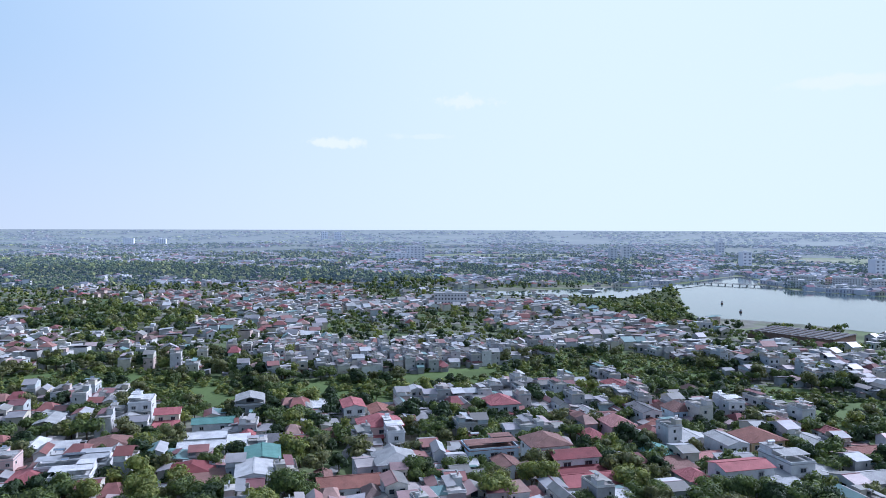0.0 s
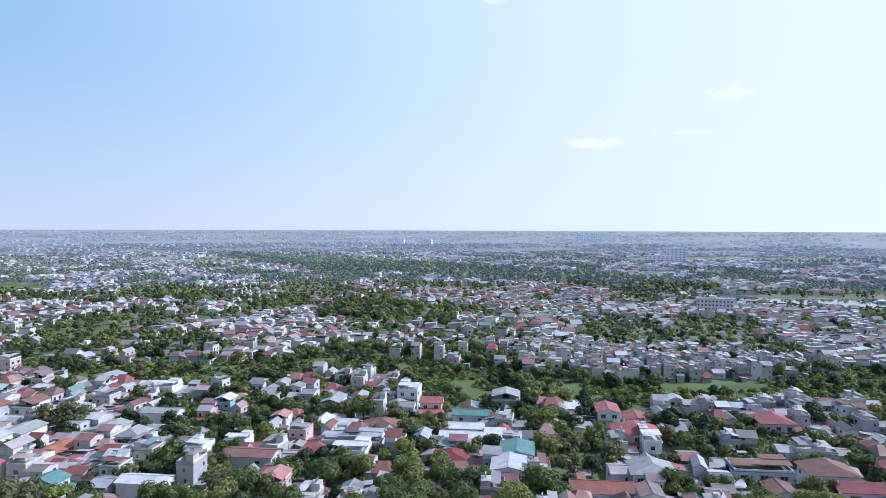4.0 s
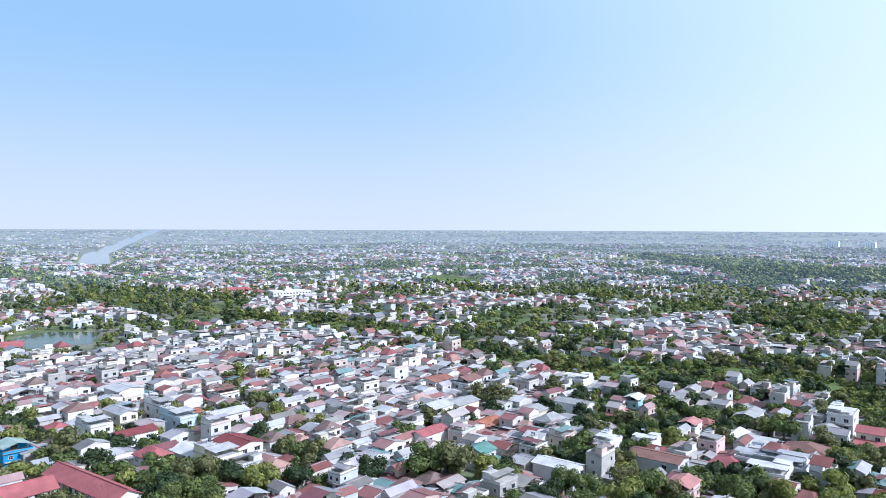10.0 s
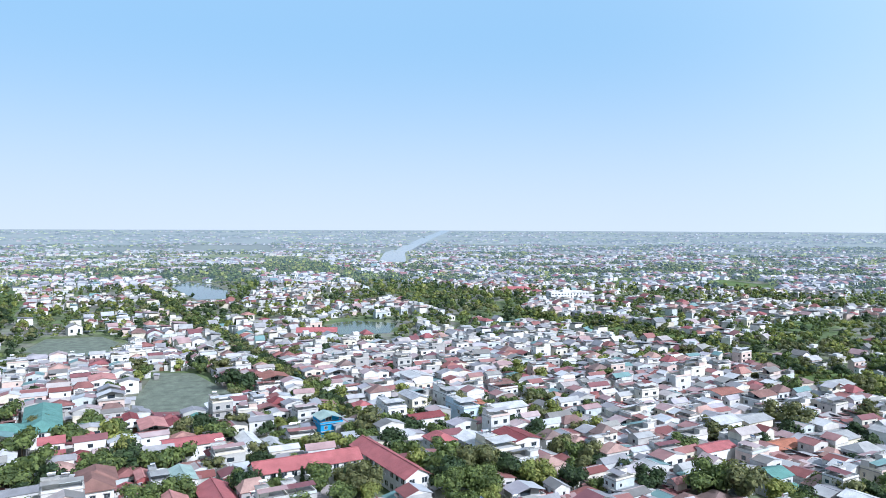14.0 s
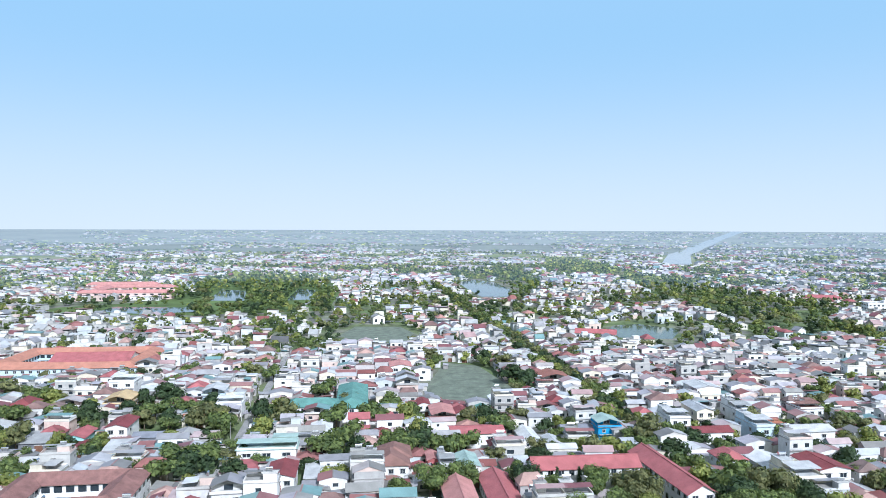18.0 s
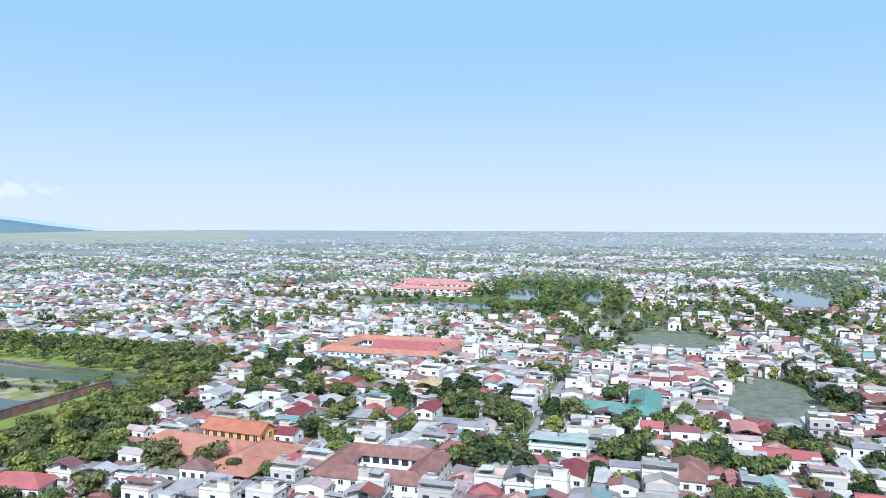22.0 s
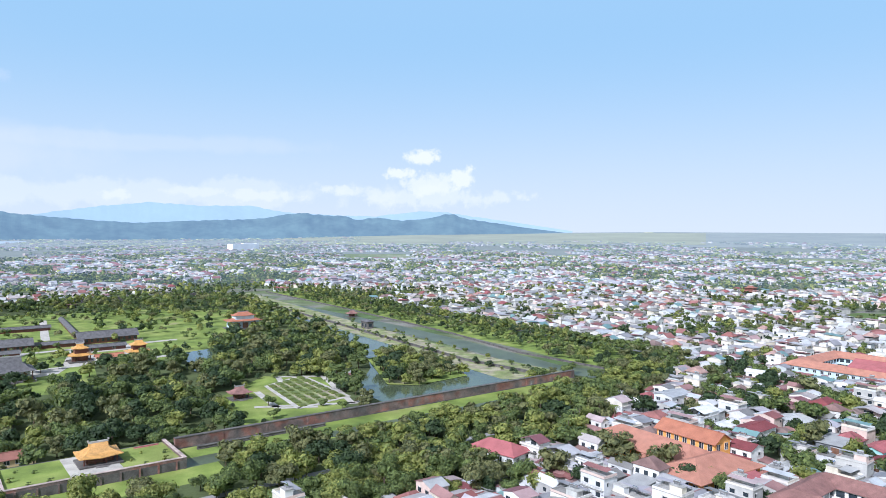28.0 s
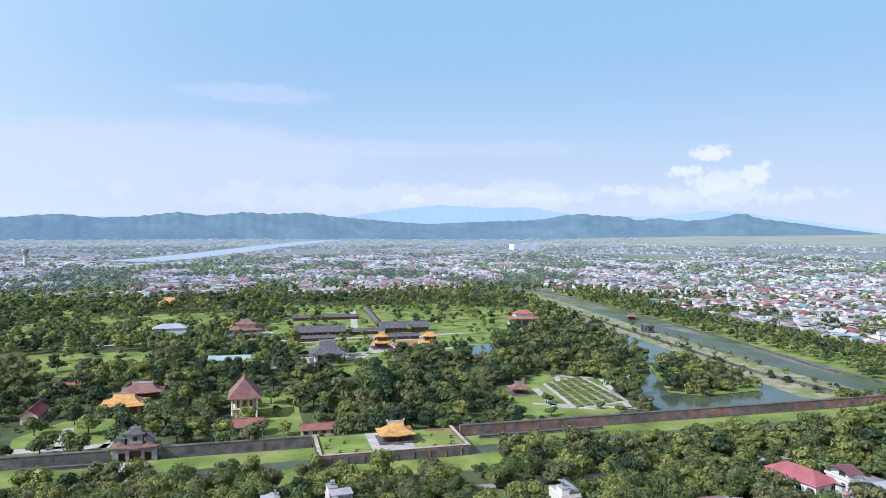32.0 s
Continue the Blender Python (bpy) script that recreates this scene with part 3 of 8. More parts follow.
        P.append(("roof", Geo().slab((x0 - 0.4, y0 - 0.6, h + 0.15), (x1 + 0.4, y0 - 0.6, h + 0.15), (x1 + 0.4, y1 + 0.3, h + 1.3), (x0 - 0.4, y1 + 0.3, h + 1.3), 0.1, 1)))
        P.append(("gable_wall", Geo().add([(x0, y0, h), (x1, y0, h), (x1, y1, h), (x0, y1, h), (x1, y1, h + 1.15), (x0, y1, h + 1.15)],
                                          [(0, 1, 4, 5), (1, 2, 4), (3, 0, 5), (2, 3, 5, 4)], 0)))
    for k in range(storeys):
        z = k * fh
        fy = y0 if (k == 0 or kind != "stepped") else front
        n = max(1, int(w / 3.2))
        for i in range(n):
            x = x0 + w * (i + 0.5) / n
            if k == 0 and i == n // 2:
                P.append(("door", Geo().box(x - 1.2, x + 1.2, y0 - 0.08, y0 + 0.03, 0, 2.6, 6).box(x - 1.35, x + 1.35, y0 - 0.05, y0 + 0.03, 2.6, 2.8, 5)))
            else:
                P.append(("window", window_geo(x, fy, z + 1.0, 1.5, 1.6, 0, lite)))
        for s_, px in ((1, x1), (3, x0)):
            for j in range(max(1, int(d / 5.5))):
                if rs.random() < 0.6 and not (kind == "stepped" and k > 0 and j == 0):
                    P.append(("window", window_geo(px, y0 + d * (j + 0.62) / max(1, int(d / 5.5)) - 0.5, z + 1.1, 1.3, 1.4, s_, lite)))
        if rs.random() < 0.8:
            P.append(("window", window_geo(x0 + w * rs.uniform(0.35, 0.65), y1, z + 1.1, 1.3, 1.4, 2, lite)))
        if k > 0 and kind in ("flat", "gable", "capped") and w > 4:
            g = Geo().box(x0 + 0.1, x1 - 0.1, y0 - 1.3, y0, z - 0.12, z + 0.1, 3)
            P.append(("balcony", g))
            g = Geo().box(x0 + 0.1, x1 - 0.1, y0 - 1.3, y0 - 1.22, z + 0.95, z + 1.05, 0)
            for i in range(0 if lite else int(w / 0.9) + 1):
                px = x0 + 0.12 + (w - 0.32) * i / int(w / 0.9)
                g.box(px, px + 0.1, y0 - 1.3, y0 - 1.22, z + 0.1, z + 0.95, 0)
            P.append(("railing", g))
    if kind == "flat" and rs.random() < 0.8:
        tx, ty, tz = x0 + w * 0.25, y1 - d * 0.2, h + 3.1
        g = Geo().lying(tx, ty, tz + 1.1, 0.85, 0.55, 12, 7)
        for ox in (-0.6, 0.6):
            g.box(tx + ox - 0.05, tx + ox + 0.05, ty - 0.4, ty + 0.4, tz, tz + 0.6, 7)
        P.append(("water_tank", g))
    return P


def joined(parts):
    g = Geo()
    for _, q in parts:
        k = len(g.v)
        g.v += q.v
        g.f += [tuple(i + k for i in f) for f in q.f]
        g.m += q.m
    return g


HOUSE_KINDS = [  # kind, width, depth, storeys, words
    ("flat", 6.0, 14.0, 2, "white two-storey house with a flat roof terrace"),
    ("flat", 8.0, 12.0, 3, "tall plastered house with balconies and a roof terrace"),
    ("gable", 7.0, 13.0, 1, "low plastered house under a pitched roof"),
    ("gable", 6.5, 13.0, 2, "two-storey plastered house under a pitched roof"),
    ("hip", 10.0, 11.0, 2, "white villa with a hipped red tile roof"),
    ("hip", 9.0, 10.0, 1, "low house with a hipped red tile roof"),
    ("stepped", 8.0, 14.0, 2, "two-storey house with a lower tiled front roof"),
    ("shed", 8.0, 11.0, 1, "low house under a sloping sheet metal roof"),
    ("long", 9.0, 22.0, 1, "long low building under a pitched sheet roof"),
    ("flat", 10.0, 10.0, 2, "square white house with parapet and stair room"),
    ("capped", 7.0, 13.0, 1, "plastered house with open terrace under a sheet roof"),
    ("capped", 9.0, 11.0, 2, "tall plastered house with terrace under a sheet roof"),
]
HOUSE_PARTS = [house_parts(k, w, d, s, 11 + i) for i, (k, w, d, s, _) in enumerate(HOUSE_KINDS)]
HOUSE_JOINED = [joined(house_parts(k, w, d, s, 11 + i, True)) for i, (k, w, d, s, _) in enumerate(HOUSE_KINDS)]


def simple_house(kind):
    """A house seen from afar, one unit in size."""
    g = Geo()
    if kind == 0:
        g.gable_body(-0.5, 0.5, -0.5, 0.5, 0, 0.7, 0.34, 0).gable(-0.5, 0.5, -0.5, 0.5, 0.7, 0.3, 0.05, 0.03, 1)
    elif kind == 1:
        g.box(-0.5, 0.5, -0.5, 0.5, 0, 0.7, 0).hip(-0.56, 0.56, -0.56, 0.56, 0.72, 0.32, 0.3, 0.03, 0, 2)
    elif kind == 2:
        g.box(-0.5, 0.5, -0.5, 0.5, 0, 0.72, 0).box(-0.53, 0.53, -0.53, 0.53, 0.72, 0.76, 3).box(-0.4, 0.1, 0.0, 0.45, 0.76, 1.0, 0)
    else:
        g.box(-0.5, 0.5, -0.5, 0.5, 0, 0.8, 0).slab((-0.55, -0.55, 0.84), (0.55, -0.55, 0.84), (0.55, 0.55, 0.98), (-0.55, 0.55, 0.98), 0.03, 1)
    if kind != 3:
        for k in (-0.25, 0.25):
            g.add([(k - 0.09, -0.508, 0.12), (k + 0.09, -0.508, 0.12), (k + 0.09, -0.508, 0.5), (k - 0.09, -0.508, 0.5)], [(0, 1, 2, 3)], 4)
            for q in (-0.508, 0.508):
                g.add([(q, k - 0.08, 0.2), (q, k + 0.08, 0.2), (q, k + 0.08, 0.5), (q, k - 0.08, 0.5)], [(0, 1, 2, 3)], 4)
    return g


SIMPLE = [simple_house(k) for k in range(4)]


# ---- trees ----
def ico(level):
    bm = bmesh.new()
    bmesh.ops.create_icosphere(bm, subdivisions=level, radius=1.0)
    v, f = [tuple(x.co) for x in bm.verts], [tuple(x.index for x in fc.verts) for fc in bm.faces]
    bm.free()
    return np.array(v), f


ICO = {k: ico(k) for k in (1, 2)}


def crown_geo(seed, clumps, level, leaves, leaf, height=1.0, spread=1.0, flat=0.9):
    """A crown about one unit in radius with its middle at the origin: uneven clumps, and loose leaf sprays all over them."""
    rs = np.random.RandomState(seed)
    g = Geo()
    bv, bf = ICO[level]
    spots = []
    for k in range(clumps):
        a, q = rs.uniform(0, 2 * np.pi), rs.uniform(0.25, 0.72) if k else 0.0
        c = np.array([math.cos(a) * q * spread, math.sin(a) * q * spread, rs.uniform(-0.55, 0.55) * height * (1.2 - q * 0.8)])
        r = rs.uniform(0.34, 0.52)
        ph = rs.uniform(0, 9, 3)
        wob = 1 + 0.22 * np.sin(bv @ np.array([3.1, 2.3, 4.0]) + ph[0]) + 0.16 * np.sin(bv @ np.array([-5.2, 6.1, 3.3]) + ph[1])
        p = bv * (r * 0.68 * wob)[:, None] * np.array([1, 1, flat]) + c
        g.add(p, bf)
        spots.append((c, r))
    for k in range(leaves):
        c, r = spots[rs.randint(len(spots))]
        d = rs.normal(size=3)
        d[2] = abs(d[2]) * 0.9 - 0.25
        d /= np.linalg.norm(d)
        p = c + d * r * rs.uniform(0.72, 1.2) * np.array([1, 1, flat])
        s = leaf * rs.uniform(0.6, 1.3)
        a = np.cross(d, rs.normal(size=3))
        a /= np.linalg.norm(a) + 1e-9
        b = np.cross(d, a) + d * rs.uniform(-0.6, 0.6)
        g.add([p - a * s * 1.1, p + a * s * 0.9 - b * s * 0.75, p + a * s * 0.7 + b * s * 0.8], [(0, 1, 2)])
    return g


def trunk_geo(h, r, seed):
    rs = random.Random(seed)
    g = Geo().tube(0, 0, -0.2, h * 0.55, r, r * 0.7, 8)
    for k in range(4):
        a = k * 1.57 + rs.uniform(-0.4, 0.4)
        bx, by = math.cos(a), math.sin(a)
        lo, hi = h * rs.uniform(0.42, 0.52), h * rs.uniform(0.8, 1.0)
        e = rs.uniform(0.25, 0.42) * h
        p, q = r * 0.45, r * 0.2
        ring = [(1, 0), (0, 1), (-1, 0), (0, -1)]
        v = [(c * p, s * p, lo) for c, s in ring] + [(bx * e + c * q, by * e + s * q, hi) for c, s in ring]
        g.add(v, [(i, (i + 1) % 4, 4 + (i + 1) % 4, 4 + i) for i in range(4)] + [(4, 5, 6, 7)])
    return g


TREE_KINDS = [  # height of the crown's middle, radius, words
    (4.6, 4.2, "broad leafy green tree"), (5.6, 5.2, "large spreading green tree"), (3.9, 3.2, "rounded green garden tree"),
    (6.2, 4.6, "tall dense green tree"), (3.4, 3.6, "low bushy green tree")]


def lean_to():
    """A small outbuilding or awning under one sloping sheet."""
    g = Geo().box(-0.5, 0.5, -0.5, 0.5, 0, 0.78, 0)
    return g.slab((-0.58, -0.62, 0.8), (0.58, -0.62, 0.8), (0.58, 0.55, 1.0), (-0.58, 0.55, 1.0), 0.04, 1)


LEAN_TO = lean_to()

# ---- the plan: water, open ground, streets ----
GRID = radians(193.5)  # the way the main street runs
E1 = np.array([math.cos(GRID), math.sin(GRID)])
E2 = np.array([-math.sin(GRID), math.cos(GRID)])

LAKE = [(284, 842), (342, 1040), (378, 1085), (444, 1165), (489, 1215), (530, 1240), (506, 1130), (472, 1065), (480, 961), (522, 907), (548, 871), (760, 660), (1000, 420), (820, 300), (600, 400), (420, 500), (345, 585), (318, 625), (280, 652), (244, 672), (247, 712)]
MOAT_NORTH = [(-262, -338), (-243, -373), (-232, -465), (-216, -559), (-191, -679), (-152, -826), (-125, -950), (-112, -947), (-139, -800), (-174, -650), (-199, -536), (-214, -443), (-223, -366), (-240, -333)]
POND_WALL = [(-112, -320), (-143, -322), (-190, -336), (-197, -362), (-188, -392), (-173, -474), (-165, -530), (-147, -654), (-132, -750), (-126, -745), (-150, -600), (-148, -478), (-132, -410), (-107, -357)]
POND_OPEN = [(-129, -357), (-141, -350), (-176, -362), (-187, -389), (-194, -369), (-195, -344), (-182, -331), (-143, -323), (-128, -318), (-114, -339)]
MOAT_EAST = [(125, -229), (-20, -264), (-60, -276), (-120, -290), (-225, -315), (-222, -322), (-120, -298), (-60, -284), (-22, -275), (125, -237)]
POND_PALACE = [(-29, -508), (-48, -517), (-50, -457), (-33, -439)]
POND_GARDEN = [(-50, -380), (-61, -384), (-67, -344), (-48, -345)]
LOTUS_NEAR = [(-340, -42), (-360, -56), (-439, -55), (-432, -33), (-368, -8), (-345, -22)]
LOTUS_FAR = [(-536, -150), (-509, -128), (-511, -94), (-558, -94), (-592, -112), (-587, -150)]
LAKE_SMALL = [(-1090, -118), (-970, -89), (-866, -63), (-872, -28), (-979, -31), (-1096, -60), (-1145, -93)]
POND_FISH = [(-602, 62), (-560, 66), (-558, 106), (-614, 124), (-641, 92), (-629, 70)]
LAKES_WEST = [[(-768, -371), (-775, -328), (-894, -376), (-908, -415)], [(-784, -282), (-800, -255), (-920, -288), (-934, -318)], [(-650, -426), (-640, -371), (-666, -332), (-700, -357), (-693, -438)]]
MOAT_STRIP = [(-290, -330), (-264, -420), (-248, -540), (-222, -733), (-178, -955), (-105, -945), (-145, -700), (-170, -530), (-185, -420), (-205, -335)]
RIVER_BAY = [(50, 880), (190, 858), (262, 915), (270, 985), (236, 1000), (90, 940)]
WATERS = [LAKE, RIVER_BAY, POND_OPEN, MOAT_NORTH, POND_WALL, MOAT_EAST, POND_PALACE, POND_GARDEN, LOTUS_NEAR, LOTUS_FAR, LAKE_SMALL, POND_FISH, *LAKES_WEST]
RIVER = [(366, 1051), (287, 981), (211, 868), (138, 885), (70, 912), (-11, 969), (-150, 1035), (-398, 1135), (-606, 1215), (-804, 1320), (-1002, 1480), (-1123, 1580), (-1500, 1900), (-2400, 2300)]
RIVER_WEST = [(-1700, 330), (-2330, 460), (-3000, 665), (-3800, 940), (-4750, 1310)]
RIVER_SOUTH = [(735, -1760), (700, -1950), (690, -2250), (692, -2700), (680, -3250), (640, -3800), (570, -4300)]
STREAMS = [(RIVER, 22.0), (RIVER_WEST, 34.0), (RIVER_SOUTH, 72.0)]
OPEN_WATERS = [LAKE, POND_OPEN, LOTUS_NEAR, LOTUS_FAR, LAKE_SMALL, POND_FISH, *LAKES_WEST]

CANAL_GREEN = [(-669, 261), (-578, 311), (-507, 333), (-424, 334), (-374, 328), (-297, 353), (-251, 400), (-200, 420), (-149, 405), (-86, 382), (-28, 410), (30, 429), (87, 490), (121, 479),
               (165, 440), (168, 384), (193, 371), (215, 342), (290, 230), (250, 180), (180, 286), (167, 306), (153, 335), (124, 365), (85, 380), (35, 367), (5, 352), (-36, 336), (-75, 332), (-107, 314), (-130, 328),
               (-160, 343), (-205, 355), (-217, 310), (-263, 286), (-315, 281), (-355, 297), (-426, 299), (-495, 284), (-585, 232)]
RIVER_BELT = [(-1500, 1960), (-1281, 1768), (-1041, 1709), (-813, 1604), (-629, 1510), (-435, 1410), (-239, 1310), (-90, 1190), (20, 1010), (-20, 950), (-90, 985), (-192, 1030), (-317, 1078), (-436, 1118), (-606, 1190), (-804, 1285), (-900, 1380), (-1130, 1540)]
CANAL_WOOD = [(-669, 261), (-740, 300), (-810, 318), (-918, 268), (-1119, 222), (-1416, 176), (-1948, 105), (-1953, 10), (-1399, 60), (-1192, 135), (-942, 150), (-709, 166), (-605, 208), (-585, 232)]
TEMPLE_WOOD = [(-40, -198), (-53, -215), (-62, -240), (-97, -245), (-129, -245), (-150, -238), (-148, -212), (-134, -186), (-90, -193)]
HOUSE_WOOD = [(-442, 340), (-394, 337), (-349, 349), (-305, 369), (-287, 397), (-357, 443), (-394, 433), (-438, 399)]
LAKE_WOOD = [(-1100, 14), (-1400, -17), (-1366, -156), (-1160, -140), (-1150, -60), (-985, -24), (-866, -18), (-790, -22), (-840, 0)]
PALACE = [(-228, -340), (-105, -935), (470, -800), (330, -205)]
WALL_TREES = [(-205, -262), (-262, -300), (-300, -330), (-262, -352), (-228, -345), (330, -212), (330, -80), (40, -195), (-60, -200), (-140, -225)]
MOAT_TREES = [(-262, -352), (-300, -330), (-330, -352), (-290, -520), (-255, -680), (-215, -950), (-165, -950), (-201, -733), (-222, -604), (-238, -516)]
LAKE_PARK = [(157, 909), (200, 950), (325, 1000), (262, 780), (240, 703), (234, 639), (191, 602), (166, 678), (130, 749)]
TOWN_WOOD = [(-332, 560), (-195, 550), (-220, 630), (-300, 702), (-365, 690), (-350, 600)]
OPEN_PLAIN = [(-2474, -225), (-2638, 55), (-3123, 86), (-3088, -280)]
TOWN_GROVES = [(-548, 713), (-622, 581), (-753, 611), (-944, 635)]
LAKES_PARK = [(-620, -440), (-640, -330), (-663, -270), (-697, -206), (-876, -245), (-1106, -346), (-1228, -448), (-1015, -522), (-900, -440), (-720, -420)]
FIELDS = [[(-960, 634), (-1017, 748), (-907, 753), (-806, 690), (-805, 629)], [(-961, 503), (-1080, 611), (-938, 583)], [(-27, 406), (26, 426), (36, 404), (-19, 380)], [(160, 362), (186, 330), (182, 310), (166, 330)],
          [(-607, -480), (-632, -428), (-700, -352), (-728, -342), (-790, -385), (-677, -490)]]
STREETS = [[(-215, -103), (-470, -166)], [(-300, 42), (-1000, -136)], [(-205, -280), (-262, -100), (-330, 150)], [(-560, -390), (-640, -60)], [(-330, -352), (-290, -540), (-215, -960)],
           [(-40, 225), (-28, 340)], [(150, -190), (-60, -240), (-190, -272)], [(-700, -240), (-1040, -290)]]


def sheet(name, poly, z, mat, label, step=0.0):
    """A flat piece of ground or water with the given outline."""
    g = Geo()
    pts = [Vector((x, y, 0)) for x, y in poly]
    g.add([(x, y, z + float(rise(x, y))) for x, y in poly], [tuple(range(len(poly)))])
    me = g.mesh(name, [mat])
    if me.polygons[0].normal.z < 0:
        me.flip_normals()
    return tagged(new(name, me), label, "", "", "structure")


def strip(name, line, half, z, mat, label):
    """A band of even width along a broken line, laid on the ground."""
    g, pts = Geo(), []
    for (ax, ay), (bx, by) in zip(line, line[1:]):
        n = max(1, int(math.hypot(bx - ax, by - ay) / 60))
        pts += [(ax + (bx - ax) * k / n, ay + (by - ay) * k / n) for k in range(n)]
    pts.append(line[-1])
    v = []
    for i, (x, y) in enumerate(pts):
        ax, ay = pts[max(0, i - 1)]
        bx, by = pts[min(len(pts) - 1, i + 1)]
        l = math.hypot(bx - ax, by - ay)
        nx, ny = -(by - ay) / l, (bx - ax) / l
        zz = z + float(rise(x, y))
        v += [(x + nx * half, y + ny * half, zz), (x - nx * half, y - ny * half, zz)]
    g.add(v, [(2 * i, 2 * i + 1, 2 * i + 3, 2 * i + 2) for i in range(len(pts) - 1)])
    return setting(name, g, mat, label)


def build_ground():
    """One sheet from under the camera to the rim of the plain."""
    g = Geo()
    rings = [0.5, 60, 150, 250, 400, 600, 900, 1300, 1800, 2500, 2700, 2900, 3100, 3300, 3500, 3700, 3900, 4100, 4300, 4500, 4700, 4850]
    n = 144
    v = [(r * math.cos(2 * math.pi * k / n), r * math.sin(2 * math.pi * k / n), float(rise(r * math.cos(2 * math.pi * k / n), r * math.sin(2 * math.pi * k / n)))) for r in rings for k in range(n)]
    f = [(i * n + k, i * n + (k + 1) % n, (i + 1) * n + (k + 1) % n, (i + 1) * n + k) for i in range(len(rings) - 1) for k in range(n)]
    g.add(v, f)
    g.add([v[k] for k in range(n)], [tuple(range(n))])
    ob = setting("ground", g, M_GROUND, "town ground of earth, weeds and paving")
    me = ob.data
    if me.polygons[0].normal.z < 0:
        me.flip_normals()
    return ob


build_ground()
Z_LAWN, Z_WATER, Z_ROAD = 0.06, 0.10, 0.14
sheet("palace_ground", PALACE, Z_LAWN, M_UNDER, "undergrowth below the palace trees, shade darkened into its colour")
sheet("lawn_moat", WALL_TREES, Z_LAWN - 0.02, M_UNDER, "undergrowth below the trees outside the wall, shade darkened into its colour")
sheet("lawn_wall", [(330, -205), (330, -181), (-225, -314), (-228, -338)], Z_LAWN + 0.01, M_GRASS, "bright grass bank below the old wall")
sheet("lawn_bank", MOAT_TREES, Z_LAWN - 0.03, M_GRASS, "grass bank along the moat")
sheet("lawn_canal", CANAL_GREEN, Z_LAWN, M_FIELD, "rough grass along the overgrown canal")
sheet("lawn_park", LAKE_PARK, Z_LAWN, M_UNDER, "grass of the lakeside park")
sheet("lawn_lakes", LAKES_PARK, Z_LAWN, M_FIELD, "grass round the small lakes")
for i, f_ in enumerate(FIELDS):
    sheet("field", f_, Z_LAWN + 0.03, M_FIELD, "flat green field among the houses")
for p_, m_, w_ in ((LAKE, M_WATER, "broad grey river basin"), (RIVER_BAY, M_WATER, "bend of the slow river"), (MOAT_NORTH, M_MURKY, "still green moat water"), (POND_WALL, M_POND, "pond inside the old wall"), (MOAT_EAST, M_MURKY, "narrow moat below the wall"),
                   (POND_PALACE, M_WATER, "small square palace pond"), (POND_GARDEN, M_POND, "garden pond"), (LOTUS_NEAR, M_LOTUS, "pond covered with lotus leaves"),
                   (LOTUS_FAR, M_LOTUS, "pond covered with lotus leaves"), (LAKE_SMALL, M_WATER, "small blue lake"), (POND_FISH, M_POND, "shallow brown pond")):
    sheet("water", p_, Z_WATER, m_, w_)
for i_, p_ in enumerate(LAKES_WEST):
    sheet("water", p_, Z_WATER + 0.03 * i_, M_WATER, "small lake among trees")
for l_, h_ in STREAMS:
    # the southern river glows in place of the sky it should reflect
    strip("river", l_, h_, Z_WATER + 0.5, glowing_backdrop("river_sky_sheen", [(0.10, 0.12, 0.13)], (0.36, 0.44, 0.50), vary=0.1) if l_ is RIVER_SOUTH else M_RIVER, "slow broad river")
for l_ in STREETS:
    strip("road", l_, 1.9, Z_ROAD, M_ASPH, "grey asphalt street between the houses")

# ---- where houses and trees stand ----
CLEAR = []  # x, y, radius of ground kept for the buildings placed one by one


def wet(x, y, margin):
    res = np.zeros(np.shape(x), bool)
    for p in WATERS:
        res |= inside(x, y, p) | near_line(x, y, p + p[:1], margin)
    for l, h in STREAMS:
        res |= near_line(x, y, l, h + margin)
    return res


def veils(x, y, h):
    """Which things of the height h would stand between the eye and one of the open waters."""
    res = np.zeros(np.shape(x), bool)
    u = h / (EYE - h)
    for k in (0.4, 0.75, 1.0):
        f = 1 + u * k
        for p in OPEN_WATERS:
            res |= inside(x * f, y * f, p)
        for l, half in STREAMS[1:]:
            res |= near_line(x * f, y * f, l, half * 0.85)
    return res


def seen(x, y, pad=5.0):
    """Within the sector that the walk ever turns to."""
    a = np.degrees(np.arctan2(-x, y)) % 360
    return (a < 211 + pad) | (a > 360 - 33 - pad)


def patch(x, y, size, seed):
    """Smooth noise between 0 and 1."""
    rs = np.random.RandomState(seed)
    t = np.zeros(np.shape(x))
    for k in range(7):
        a, s = rs.uniform(0, 6.28), rs.uniform(0.6, 1.8) / size * 6.28
        t = t + np.sin((np.cos(a) * x + np.sin(a) * y) * s + rs.uniform(0, 6.28))
    return np.clip(t / 5.5 + 0.5, 0, 1)


